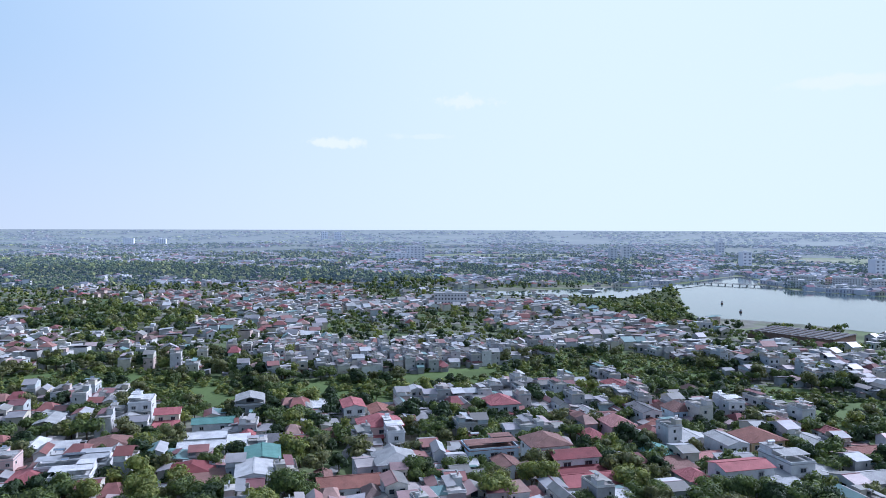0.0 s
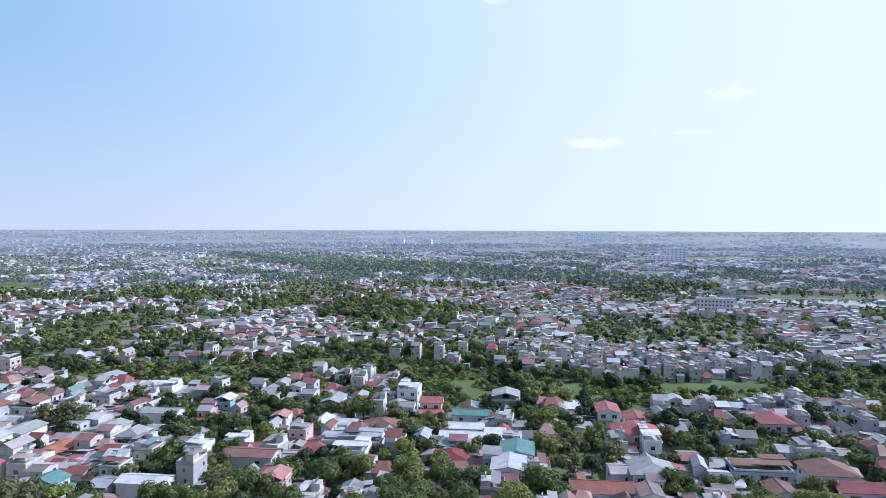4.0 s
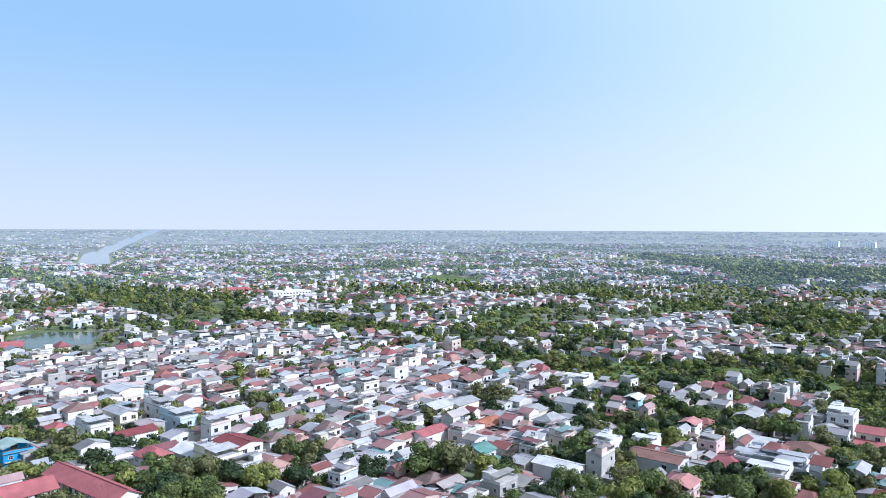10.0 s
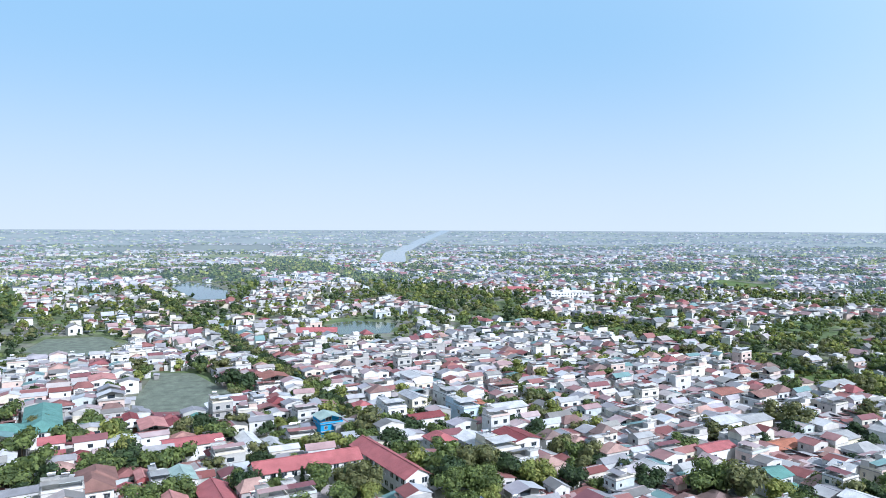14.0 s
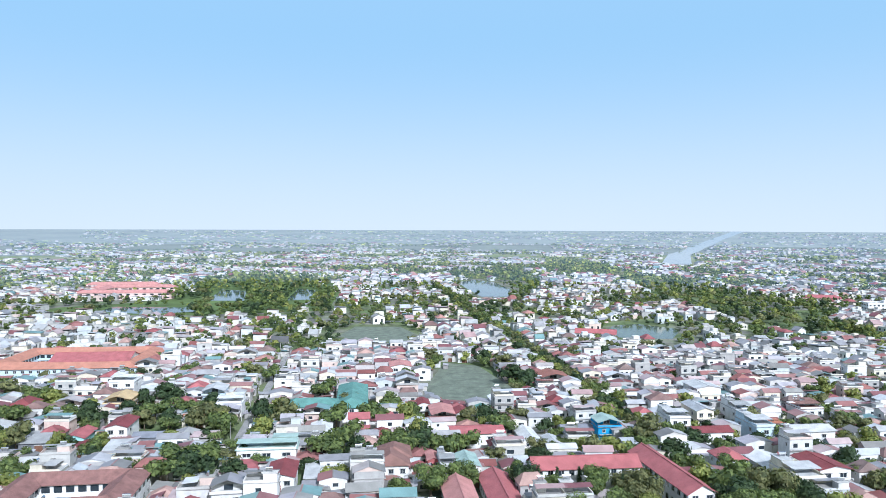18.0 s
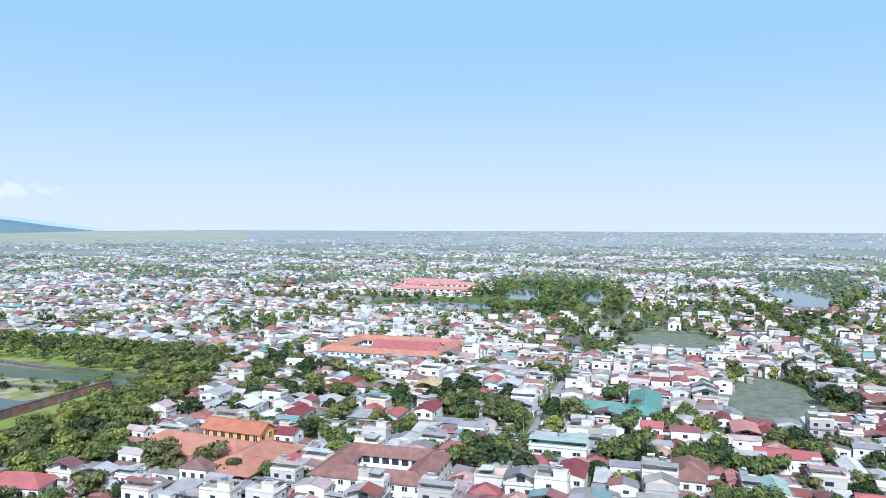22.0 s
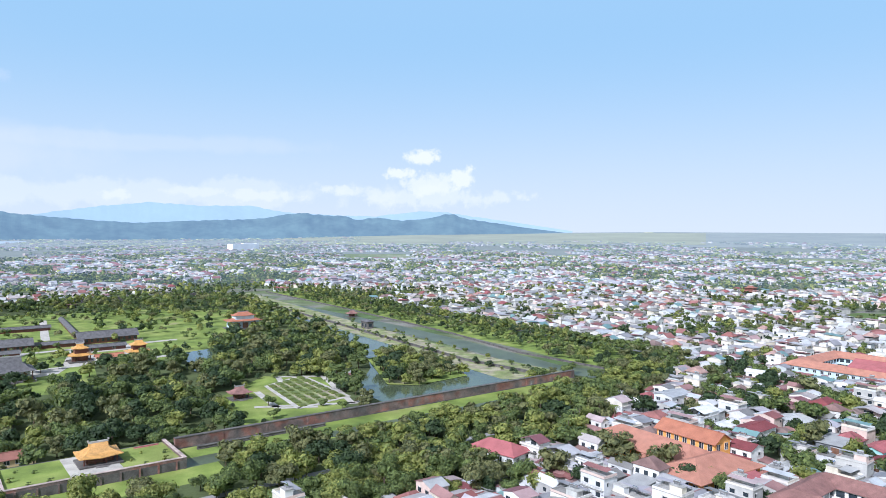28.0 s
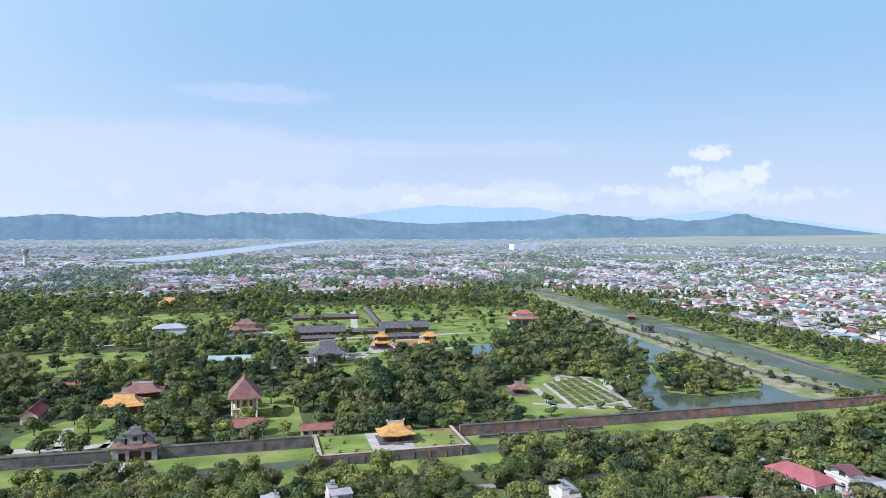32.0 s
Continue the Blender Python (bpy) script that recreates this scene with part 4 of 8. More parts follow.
def green(x, y):
    """Share of trees among the houses, by quarter of the town."""
    yaw = np.degrees(np.arctan2(-x, y))
    yaw = np.where(yaw < -90, yaw + 360, yaw)
    r = np.hypot(x, y)
    g = np.interp(yaw, [-40, 0, 20, 40, 60, 80, 100, 120, 140, 160, 180, 215], [0.36, 0.38, 0.36, 0.32, 0.25, 0.29, 0.37, 0.37, 0.26, 0.25, 0.32, 0.36])
    g = g + np.interp(yaw, [-40, 0, 20, 50, 75, 95, 150, 190], [0.10, 0.12, 0.2, 0.22, 0.15, 0.05, 0.0, 0.05]) * np.interp(r, [420, 600], [0, 1])
    g = g + np.interp(yaw, [110, 135, 160, 190], [0.0, 0.07, 0.17, 0.17]) * np.interp(r, [650, 900], [0, 1])
    g = g + np.interp(yaw, [190, 198, 215], [0, 0.45, 0.55]) * np.interp(r, [700, 1000], [0, 1])
    return g + np.interp(r, [300, 600, 1000, 2000, 3500], [0.0, 0.03, 0.14, 0.22, 0.30])


def far_plain(name, r0, r1, haze_glow, z, soil=(0.12, 0.13, 0.095), arc=None):
    """The ring of fields far out, under the backdrop of woods and roofs; its glow paints the haze."""
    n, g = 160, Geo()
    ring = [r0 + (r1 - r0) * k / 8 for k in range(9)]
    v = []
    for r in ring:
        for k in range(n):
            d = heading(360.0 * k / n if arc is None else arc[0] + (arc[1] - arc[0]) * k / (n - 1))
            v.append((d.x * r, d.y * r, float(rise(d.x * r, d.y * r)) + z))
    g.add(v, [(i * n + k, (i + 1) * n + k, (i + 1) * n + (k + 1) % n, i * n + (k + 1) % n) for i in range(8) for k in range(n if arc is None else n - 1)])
    m = glowing_backdrop(name + "_fields", [soil], haze_glow)
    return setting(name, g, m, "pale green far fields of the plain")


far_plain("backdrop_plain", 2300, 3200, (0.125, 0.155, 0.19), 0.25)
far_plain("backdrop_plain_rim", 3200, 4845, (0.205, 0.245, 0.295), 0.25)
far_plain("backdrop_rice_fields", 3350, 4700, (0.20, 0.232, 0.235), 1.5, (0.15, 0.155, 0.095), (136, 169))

LAWNS = [  # open ground inside the palace walls
    [(115, -511), (-18, -480), (-67, -547), (-92, -754), (-4, -793), (92, -753), (140, -621)],
    [(240, -404), (193, -403), (162, -424), (185, -488), (280, -471)],
    [(273, -572), (160, -604), (188, -713), (319, -681)],
    [(74, -407), (37, -407), (18, -431), (27, -542), (91, -511)],
    [(155, -264), (116, -265), (137, -315), (155, -319), (165, -285)],
    [(-37, -304), (-91, -309), (-97, -390), (-68, -410), (-37, -364)],
    [(71, -290), (49, -290), (69, -371), (87, -359)],
    [(339, -572), (370, -752), (324, -681), (299, -517)],
    [(142, -681), (-80, -681), (-79, -782), (169, -781)],
    [(243, -405), (195, -408), (180, -481), (290, -471)], [(-73, -405), (-98, -395), (-96, -328), (-71, -338)]]
BARE = [[(-10, -225), (-60, -235), (-65, -215), (-15, -205)]]
BERM = [(-236, -345), (-214, -421), (-203, -484), (-193, -555), (-170, -717), (-140, -945), (-112, -930), (-130, -750), (-147, -654), (-165, -530), (-173, -474), (-186, -381), (-190, -350), (-222, -340)]
LAWNS.append(BERM)
for i_, p_ in enumerate(LAWNS[:-1]):
    sheet("lawn", p_, 0.075 + 0.006 * i_, M_GRASS, "mown grass lawn inside the palace walls")

# ---- houses placed one by one: x, y, turn, width, depth and height factors, kind, roof, wall ----
PLACED = []
PLACED += [
    (-122.8, 234.6, 14, 2.15, 1.15, 1.05, 9, "metal", "white"),
    (-86.5, 316.8, 14, 1.31, 1.15, 1.05, 9, "grey", "grey"),
    (-92.2, 274.1, 104, 1.21, 1.18, 1.05, 2, "white", "pale"),
    (-89.6, 262, 104, 1.28, 1.26, 1.05, 2, "white", "pale"),
    (-95.9, 294.9, 104, 1.29, 1.26, 1.05, 2, "teal", "white"),
    (-76.9, 277.6, 14, 0.64, 0.7, 0.8, 5, "red", "white"),
    (-62.1, 242.6, 14, 1.69, 1.15, 1.05, 3, "teal", "pale"),
    (-39.8, 311.4, 14, 1.41, 1.15, 1.05, 3, "red", "white"),
    (-28.2, 314.6, 14, 1.27, 1.15, 1.05, 2, "rust", "white"),
    (-25.1, 280.5, 14, 1.6, 1.15, 1.05, 4, "red", "pink"),
    (-16, 236.9, 14, 1.31, 1.15, 1.05, 4, "grey", "white"),
    (-56.9, 324.2, 14, 1.16, 1.15, 1.05, 7, "white", "pale"),
    (-44.2, 279.5, 14, 0.82, 0.82, 0.82, 5, "brown", "pale"),
]
PLACED += [
    (-83.5, 234.5, 14, 1.46, 1.15, 1.05, 5, "maroon", "cream"),
    (-75.7, 226.7, 14, 1.29, 1.15, 1.05, 7, "brown", "white"),
    (-60.6, 226.2, 14, 1.64, 1.15, 1.05, 3, "pale", "white"),
    (-29.9, 224.1, 104, 1.22, 0.91, 1.05, 8, "rust", "white"),
    (-132.6, 227, 14, 1.33, 1.15, 1.05, 5, "red", "pink"),
    (-117.9, 224, 14, 1.21, 1.15, 1.05, 9, "white", "white"),
    (-161.9, 290.1, 14, 1.17, 1.15, 1.05, 1, "grey", "white"),
    (-131.2, 307.7, 14, 1.18, 1.15, 1.05, 1, "white", "white"),
    (-114.7, 293.4, 14, 1.2, 1.15, 1.05, 6, "red", "cream"),
    (-131.6, 295.3, 14, 1.27, 1.15, 1.05, 5, "grey", "pale"),
    (-123.9, 263.3, 14, 1.69, 1.15, 1.05, 5, "brown", "white"),
    (-146.5, 236.5, 14, 0.83, 0.83, 0.83, 1, "grey", "pink"),
    (-27.4, 246, 14, 0.85, 0.85, 0.85, 2, "grey", "white"),
]
PLACED += [
    (-39.1, 231.3, 14, 0.81, 0.81, 0.81, 2, "brown", "pale"),
    (-77.7, 268.3, 14, 1, 1, 1, 7, "white", "white"),
    (-139.3, 257, 14, 1.21, 1.15, 1.05, 7, "pale", "white"),
    (-151.6, 261.2, 14, 1.02, 1.02, 1.02, 2, "white", "white"),
    (-65.6, 266.8, 14, 1.14, 1.14, 1.05, 7, "dark", "white"),
    (-19.2, 273, 14, 1.08, 1.08, 1.05, 0, "white", "white"),
    (17, 254.5, 14, 1.83, 1.15, 1.05, 9, "brown", "blue"),
    (37.5, 256.3, 14, 1.42, 1.15, 1.05, 4, "brown", "white"),
    (26.2, 315.6, 14, 1.27, 1.15, 1.05, 4, "red", "white"),
    (42.6, 365.5, 14, 1.55, 1.15, 1.05, 1, "dark", "pale"),
    (50, 343, 14, 1.63, 1.15, 1.05, 7, "white", "white"),
    (63.5, 345.2, 14, 0.83, 0.83, 0.83, 9, "dark", "grey"),
    (72.8, 363.4, 14, 0.74, 0.74, 0.8, 2, "red", "pink"),
]
PLACED += [
    (45.6, 239.4, 14, 1.96, 1.15, 1.05, 6, "maroon", "white"),
    (48.3, 227.3, 104, 1.22, 0.93, 1.05, 8, "red", "white"),
    (22.1, 244.3, 14, 1.17, 1.15, 1.05, 2, "brown", "white"),
    (70.1, 281.9, 14, 1.03, 1.03, 1.03, 4, "pink", "pink"),
    (58.8, 277.6, 14, 0.93, 0.93, 0.93, 5, "red", "white"),
    (102.3, 306.4, 14, 0.97, 0.97, 0.97, 4, "brown", "blue"),
    (87.1, 305, 14, 1.37, 1.15, 1.05, 3, "dark", "white"),
    (127.1, 313, 14, 0.99, 0.99, 0.99, 1, "white", "white"),
    (98.6, 232, 104, 1.51, 1.37, 1.05, 3, "red", "white"),
    (117.8, 263.1, 14, 1.43, 1.15, 1.05, 4, "rust", "ochre"),
    (97.1, 276.1, 14, 1.97, 1.15, 1.05, 2, "pale", "white"),
    (105.2, 260.4, 14, 1.33, 1.15, 1.05, 3, "grey", "white"),
    (133.6, 296.9, 14, 0.77, 0.77, 0.8, 9, "white", "white"),
]
PLACED += [
    (117.3, 239.5, 14, 1.58, 1.15, 1.05, 0, "grey", "white"),
    (135.8, 228.5, 104, 1.22, 0.95, 1.05, 8, "grey", "pale"),
    (141.2, 270.6, 14, 1.74, 1.15, 1.05, 2, "grey", "pale"),
    (79, 256.2, 14, 1.45, 1.15, 1.05, 2, "teal", "white"),
    (80.5, 243.6, 14, 1.3, 1.15, 1.05, 7, "brown", "grey"),
    (83, 231.7, 14, 0.92, 0.92, 0.92, 5, "red", "white"),
    (94.7, 253.2, 104, 0.96, 0.94, 0.95, 2, "pink", "white"),
    (154.6, 258.2, 104, 1.19, 1.16, 1.05, 2, "rust", "white"),
    (156.6, 281.1, 14, 1.29, 1.15, 1.05, 2, "maroon", "white"),
    (127, 233, 14, 1.26, 1.15, 1.05, 7, "grey", "white"),
    (109.2, 228, 14, 1.36, 1.15, 1.05, 7, "metal", "grey"),
    (87.8, 351.9, 14, 1.82, 1.15, 1.05, 3, "maroon", "white"),
    (64.9, 310.7, 14, 1.17, 1.15, 1.05, 2, "grey", "teal"),
]
PLACED += [
    (89.6, 291.1, 14, 1.43, 1.15, 1.05, 2, "rust", "cream"),
    (-203.6, 210.3, 14, 0.93, 0.93, 0.93, 4, "grey", "white"),
    (-186.8, 161.4, 104, 1.01, 1.05, 1.03, 6, "teal", "pale"),
    (-215.5, 238.8, 104, 1.33, 1.21, 1.05, 3, "grey", "white"),
    (-223.1, 192.7, 14, 1.28, 1.15, 1.05, 2, "orange", "ochre"),
    (-246.8, 198.1, 14, 1.47, 1.15, 1.05, 3, "grey", "cream"),
    (-244.1, 182, 14, 1.09, 1.09, 1.05, 9, "pale", "white"),
    (-169, 205.1, 14, 0.84, 0.84, 0.84, 1, "white", "white"),
    (-161.7, 171.4, 104, 1.26, 1.15, 1.05, 3, "white", "white"),
    (-147, 205, 104, 1.48, 1.35, 1.05, 3, "brown", "pale"),
    (-151.8, 223.2, 104, 0.87, 0.65, 0.8, 8, "red", "grey"),
    (-165.1, 222.5, 14, 0.85, 0.85, 0.85, 9, "white", "white"),
    (-144.9, 173.6, 104, 0.86, 0.76, 0.81, 2, "teal", "white"),
]
PLACED += [
    (-205.2, 255.4, 14, 0.7, 0.7, 0.8, 5, "red", "white"),
    (-206.4, 269, 14, 0.84, 0.84, 0.84, 9, "white", "teal"),
    (-251.4, 280.4, 14, 1.24, 1.15, 1.05, 9, "white", "white"),
    (-287.9, 280.7, 14, 1.21, 1.15, 1.05, 9, "grey", "white"),
    (-291.8, 217.7, 14, 1.68, 1.15, 1.05, 3, "rust", "white"),
    (-278.4, 227.9, 14, 1.08, 1.08, 1.05, 9, "brown", "white"),
    (-227, 221.3, 14, 1.49, 1.15, 1.05, 2, "grey", "cream"),
    (-166.9, 253.8, 14, 0.76, 0.76, 0.8, 9, "pink", "white"),
    (-185, 254.3, 14, 0.87, 0.87, 0.87, 5, "dark", "brown"),
    (-189.8, 187.5, 14, 0.93, 0.93, 0.93, 6, "pale", "white"),
    (-217.7, 159.2, 14, 1.15, 1.15, 1.05, 3, "red", "white"),
    (-195.3, 159.3, 14, 1.01, 1.01, 1.01, 2, "rust", "white"),
    (-157.7, 161.9, 104, 0.86, 0.7, 0.8, 2, "metal", "grey"),
]
PLACED += [
    (-127.7, 190.6, 14, 0.85, 0.85, 0.85, 9, "pink", "pink"),
    (-296.8, 57.2, 104, 1.07, 1.07, 1.05, 1, "pale", "white"),
    (-255, 67.6, 104, 0.88, 0.88, 0.88, 4, "red", "white"),
    (-284, 68.6, 194, 1.25, 1.13, 1.05, 3, "maroon", "white"),
    (-253.9, 80.9, 104, 1.43, 1.15, 1.05, 1, "white", "grey"),
    (-239.1, 84.9, 104, 1.51, 1.15, 1.05, 0, "pale", "cream"),
    (-291.3, 106.8, 194, 1.46, 1.33, 1.05, 3, "pale", "white"),
    (-249, 95.9, 104, 1.66, 1.15, 1.05, 3, "maroon", "white"),
    (-238.8, 74.6, 104, 0.9, 0.9, 0.9, 7, "pale", "grey"),
    (-364.8, 83.8, 104, 1.88, 1.15, 1.05, 3, "pale", "white"),
    (-360.2, 70.4, 194, 1.12, 1.09, 1.05, 2, "rust", "white"),
    (-353.3, 43.3, 194, 0.96, 0.72, 0.84, 8, "white", "white"),
    (-320.1, 71.8, 104, 1.18, 1.15, 1.05, 3, "metal", "cream"),
]
PLACED += [
    (-320.6, 88.6, 104, 1.17, 1.15, 1.05, 0, "grey", "white"),
    (-297.6, 89.3, 104, 1.34, 1.15, 1.05, 0, "pale", "blue"),
    (-301.6, 97.7, 104, 0.6, 0.7, 0.8, 9, "orange", "pink"),
    (-322.2, 48.5, 104, 0.86, 0.86, 0.86, 5, "red", "white"),
    (-330.6, 120.1, 104, 1.07, 1.07, 1.05, 9, "brown", "white"),
    (-286.5, 49.6, 104, 1.04, 1.04, 1.04, 7, "pale", "white"),
    (-307, 79.5, 104, 0.86, 0.86, 0.86, 2, "metal", "white"),
    (-291.5, 29.5, 104, 1.0, 0.86, 0.95, 9, "sage", "bluewall"),
    (-293, 18.5, 194, 1.1, 1.1, 0.95, 2, "slate", "pale"),
    (-305.3, -39.3, 104, 1.36, 1.15, 1.05, 1, "pink", "white"),
    (-305, -30.9, 104, 0.78, 0.78, 0.8, 3, "maroon", "white"),
    (-271.4, -21.4, 194, 1.68, 1.53, 1.05, 3, "red", "white"),
    (-317.4, -49.4, 104, 0.82, 0.82, 0.82, 3, "maroon", "white"),
]
PLACED += [
    (-311.8, -22.1, 104, 0.8, 0.8, 0.8, 3, "teal", "cream"),
    (-271.1, -29.6, 194, 0.86, 0.65, 0.8, 2, "brown", "white"),
    (-274.9, -37.5, 194, 0.86, 0.78, 0.82, 2, "metal", "pale"),
    (-269, -12.3, 104, 0.74, 0.74, 0.8, 2, "metal", "pale"),
    (-281.7, -1.9, 104, 0.81, 0.81, 0.81, 8, "white", "white"),
    (-267.5, 7.3, 104, 0.79, 0.79, 0.8, 3, "pale", "pale"),
    (-270.6, -6.8, 104, 0.83, 0.83, 0.83, 2, "pink", "white"),
    (-331.5, 2.2, 104, 0.69, 0.7, 0.8, 1, "metal", "white"),
    (-329.5, 10.8, 104, 0.7, 0.7, 0.8, 4, "maroon", "white"),
    (-322, -3, 104, 0.53, 0.7, 0.8, 9, "metal", "white"),
    (-332.8, -16.8, 104, 0.88, 0.88, 0.88, 1, "white", "white"),
    (-237.3, -28.9, 104, 0.86, 0.86, 0.86, 0, "grey", "white"),
    (-242.2, -34.3, 104, 0.64, 0.7, 0.8, 3, "pink", "maroonw"),
]
PLACED += [
    (-239.1, -47.3, 104, 1.06, 1.06, 1.05, 4, "brown", "white"),
    (-234.7, -21.5, 104, 1.05, 1.05, 1.05, 3, "sage", "white"),
    (-292.4, -60.4, 104, 0.65, 0.7, 0.8, 3, "red", "white"),
    (-275.6, -59.6, 104, 0.75, 0.75, 0.8, 5, "maroon", "white"),
    (-256.8, -20.9, 194, 0.86, 0.45, 0.8, 2, "brown", "orange"),
    (-373.6, 10.3, 104, 1.49, 1.15, 1.05, 9, "rust", "white"),
    (-396.2, -75, 104, 1.73, 1.15, 1.05, 3, "pink", "white"),
    (-237.2, -38.3, 104, 0.65, 0.7, 0.8, 5, "red", "white"),
    (-243.7, -94.3, 104, 2.06, 1.15, 1.05, 9, "sage", "white"),
    (-217.4, -79.4, 104, 1.28, 1.15, 1.05, 3, "maroon", "white"),
    (-209.4, -86.2, 194, 1.03, 0.77, 0.9, 8, "rust", "white"),
    (-231.7, -47.1, 104, 1.14, 1.14, 1.05, 4, "brown", "white"),
    (-227.3, -69.5, 104, 1.29, 1.15, 1.05, 7, "pale", "white"),
]
PLACED += [
    (-276.5, -84.7, 104, 1.17, 1.15, 1.05, 2, "white", "white"),
    (-281.2, -70.2, 104, 1.03, 1.03, 1.03, 6, "red", "white"),
    (-208, -95.1, 104, 1.52, 1.15, 1.05, 7, "sage", "white"),
    (-204.9, -267.8, 194, 0.86, 0.58, 0.8, 2, "red", "white"),
    (-217.4, -267.4, 194, 1.43, 1.4, 1.05, 2, "white", "white"),
    (-234.6, -263, 104, 1.52, 1.15, 1.05, 3, "metal", "pale"),
    (-222.7, -231.3, 104, 0.99, 0.99, 0.99, 9, "white", "white"),
    (-234.6, -239.7, 104, 1.09, 1.09, 1.05, 7, "pale", "grey"),
    (-226.2, -221.3, 104, 1.17, 1.15, 1.05, 2, "white", "pale"),
    (-224.8, -205.2, 104, 1.43, 1.15, 1.05, 3, "maroon", "white"),
    (-258.2, -216.4, 104, 1.69, 1.15, 1.05, 2, "pale", "grey"),
    (-198.9, -187.2, 104, 1.05, 1.05, 1.05, 6, "maroon", "white"),
    (-194.6, -171.3, 104, 0.76, 0.76, 0.8, 5, "rust", "white"),
]
PLACED += [
    (-181.5, -171.7, 104, 1.19, 1.15, 1.05, 2, "red", "white"),
    (-183.8, -178.8, 194, 0.67, 0.43, 0.8, 8, "orange", "orange"),
    (-145.9, -205, 104, 0.67, 0.7, 0.8, 9, "metal", "white"),
    (-140, -178.1, 194, 0.8, 0.59, 0.8, 8, "pink", "white"),
    (-149.6, -182.1, 104, 1, 1, 1, 7, "grey", "grey"),
    (-149.3, -167.4, 194, 0.86, 0.75, 0.8, 2, "sage", "white"),
    (-203.6, -175.4, 104, 0.8, 0.8, 0.8, 7, "pale", "white"),
    (-261.6, -161.7, 104, 1.23, 1.15, 1.05, 3, "maroon", "white"),
    (-255.8, -175.6, 104, 1.04, 1.04, 1.04, 2, "red", "tealw"),
    (-248.1, -187.6, 104, 1.19, 1.15, 1.05, 7, "grey", "dark"),
    (-327.3, -200.1, 104, 1.46, 1.15, 1.05, 1, "white", "white"),
    (-297, -183.7, 104, 1.23, 1.15, 1.05, 9, "ochre", "ochre"),
    (-258.7, -147.9, 194, 0.98, 0.96, 0.97, 2, "slate", "dark"),
]
PLACED += [
    (-258, -135.3, 104, 0.79, 0.79, 0.8, 2, "rust", "white"),
    (-223.4, -170.8, 194, 1.06, 1.03, 1.05, 2, "pale", "white"),
    (-241.2, -165.5, 104, 0.89, 0.89, 0.89, 2, "maroon", "pale"),
    (-243.1, -152, 104, 1.02, 1.02, 1.02, 7, "pale", "grey"),
    (-248.2, -140.2, 194, 0.95, 0.93, 0.94, 2, "pale", "white"),
    (-333.6, -165.6, 104, 0.79, 0.79, 0.8, 4, "red", "white"),
    (-318.7, -149.3, 104, 1.08, 1.08, 1.05, 9, "pale", "blue"),
    (-304.5, -135.3, 104, 1.1, 1.1, 1.05, 9, "white", "white"),
    (-291.5, -168.8, 104, 0.91, 0.91, 0.91, 2, "orange", "white"),
    (-288.6, -145, 194, 0.86, 0.69, 0.8, 2, "orange", "white"),
    (-305.6, -207.6, 104, 0.87, 0.87, 0.87, 5, "dark", "cream"),
    (-286.4, -222.9, 104, 0.94, 0.94, 0.94, 4, "maroon", "white"),
    (-227.3, -165.2, 104, 1, 1, 1, 7, "pale", "grey"),
]

# ---- trees placed one by one: x, y, radius ----
PLACED_TREES = []
PLACED_TREES += [
    (-139.4, 275.5, 7.5), (-147.6, 279.6, 5.3), (-162.8, 297.7, 3.8), (-158.1, 265, 5.2), (-126.6, 282.4, 5.2), (-99.7, 242.9, 5.2), (-100.4, 229, 6.4), (-110, 228.1, 4.3),
    (-104.1, 223.4, 4.9), (-87.5, 225, 4.1), (-109.4, 298.6, 4.4), (-114.9, 323.6, 4.8), (-100.6, 262.7, 3.2), (-60.6, 300.2, 6.8), (-54.1, 283.2, 4.9), (-64.5, 288.3, 5),
    (-69.1, 324.6, 5.5), (-70, 305.3, 5.3), (-50.1, 247.8, 6.5), (-46.1, 255.7, 5.9), (-53.1, 243, 4.3), (-35.8, 243.2, 4.2), (-39.8, 235.2, 2.7), (-48, 225.3, 4),
    (-40.6, 225.1, 3.3), (-40, 293.4, 3.3), (-14.9, 306.3, 6), (-6.1, 289, 4.9), (-12, 318.6, 5.3), (-6.2, 236.3, 4.7), (-2.2, 225.7, 3.9), (-1.2, 259.6, 3.7),
]
PLACED_TREES += [
    (-12.2, 283, 3.2), (-77.8, 258.8, 3.8), (-95.7, 246.2, 3.7), (-108.6, 271.9, 3.3), (-77.7, 331, 4.7), (-41.7, 263.6, 3.8), (-32.4, 259, 3), (42.2, 333.7, 7.5),
    (54.9, 333.1, 5.6), (65.4, 340.5, 5.8), (72.3, 333.3, 5.7), (79, 319.7, 5.5), (82.7, 307.1, 5.3), (96.9, 333.3, 4.8), (21.6, 300.5, 5.1), (32.6, 294.9, 5),
    (41.5, 301, 6), (50.8, 279.5, 5.6), (48.7, 295.1, 5), (53.2, 260.7, 5.3), (60.3, 260.5, 4.5), (71.4, 270.3, 6.3), (74.7, 261, 5.4), (80.1, 269.8, 4.8),
    (65.4, 237.2, 5.6), (70.9, 229.7, 4.1), (4.1, 236.4, 4.7), (11, 243.6, 4.2), (14.5, 236.2, 4.1), (18.9, 225.9, 3.9), (11.4, 225.8, 3.9), (114.9, 307.8, 6.4),
]
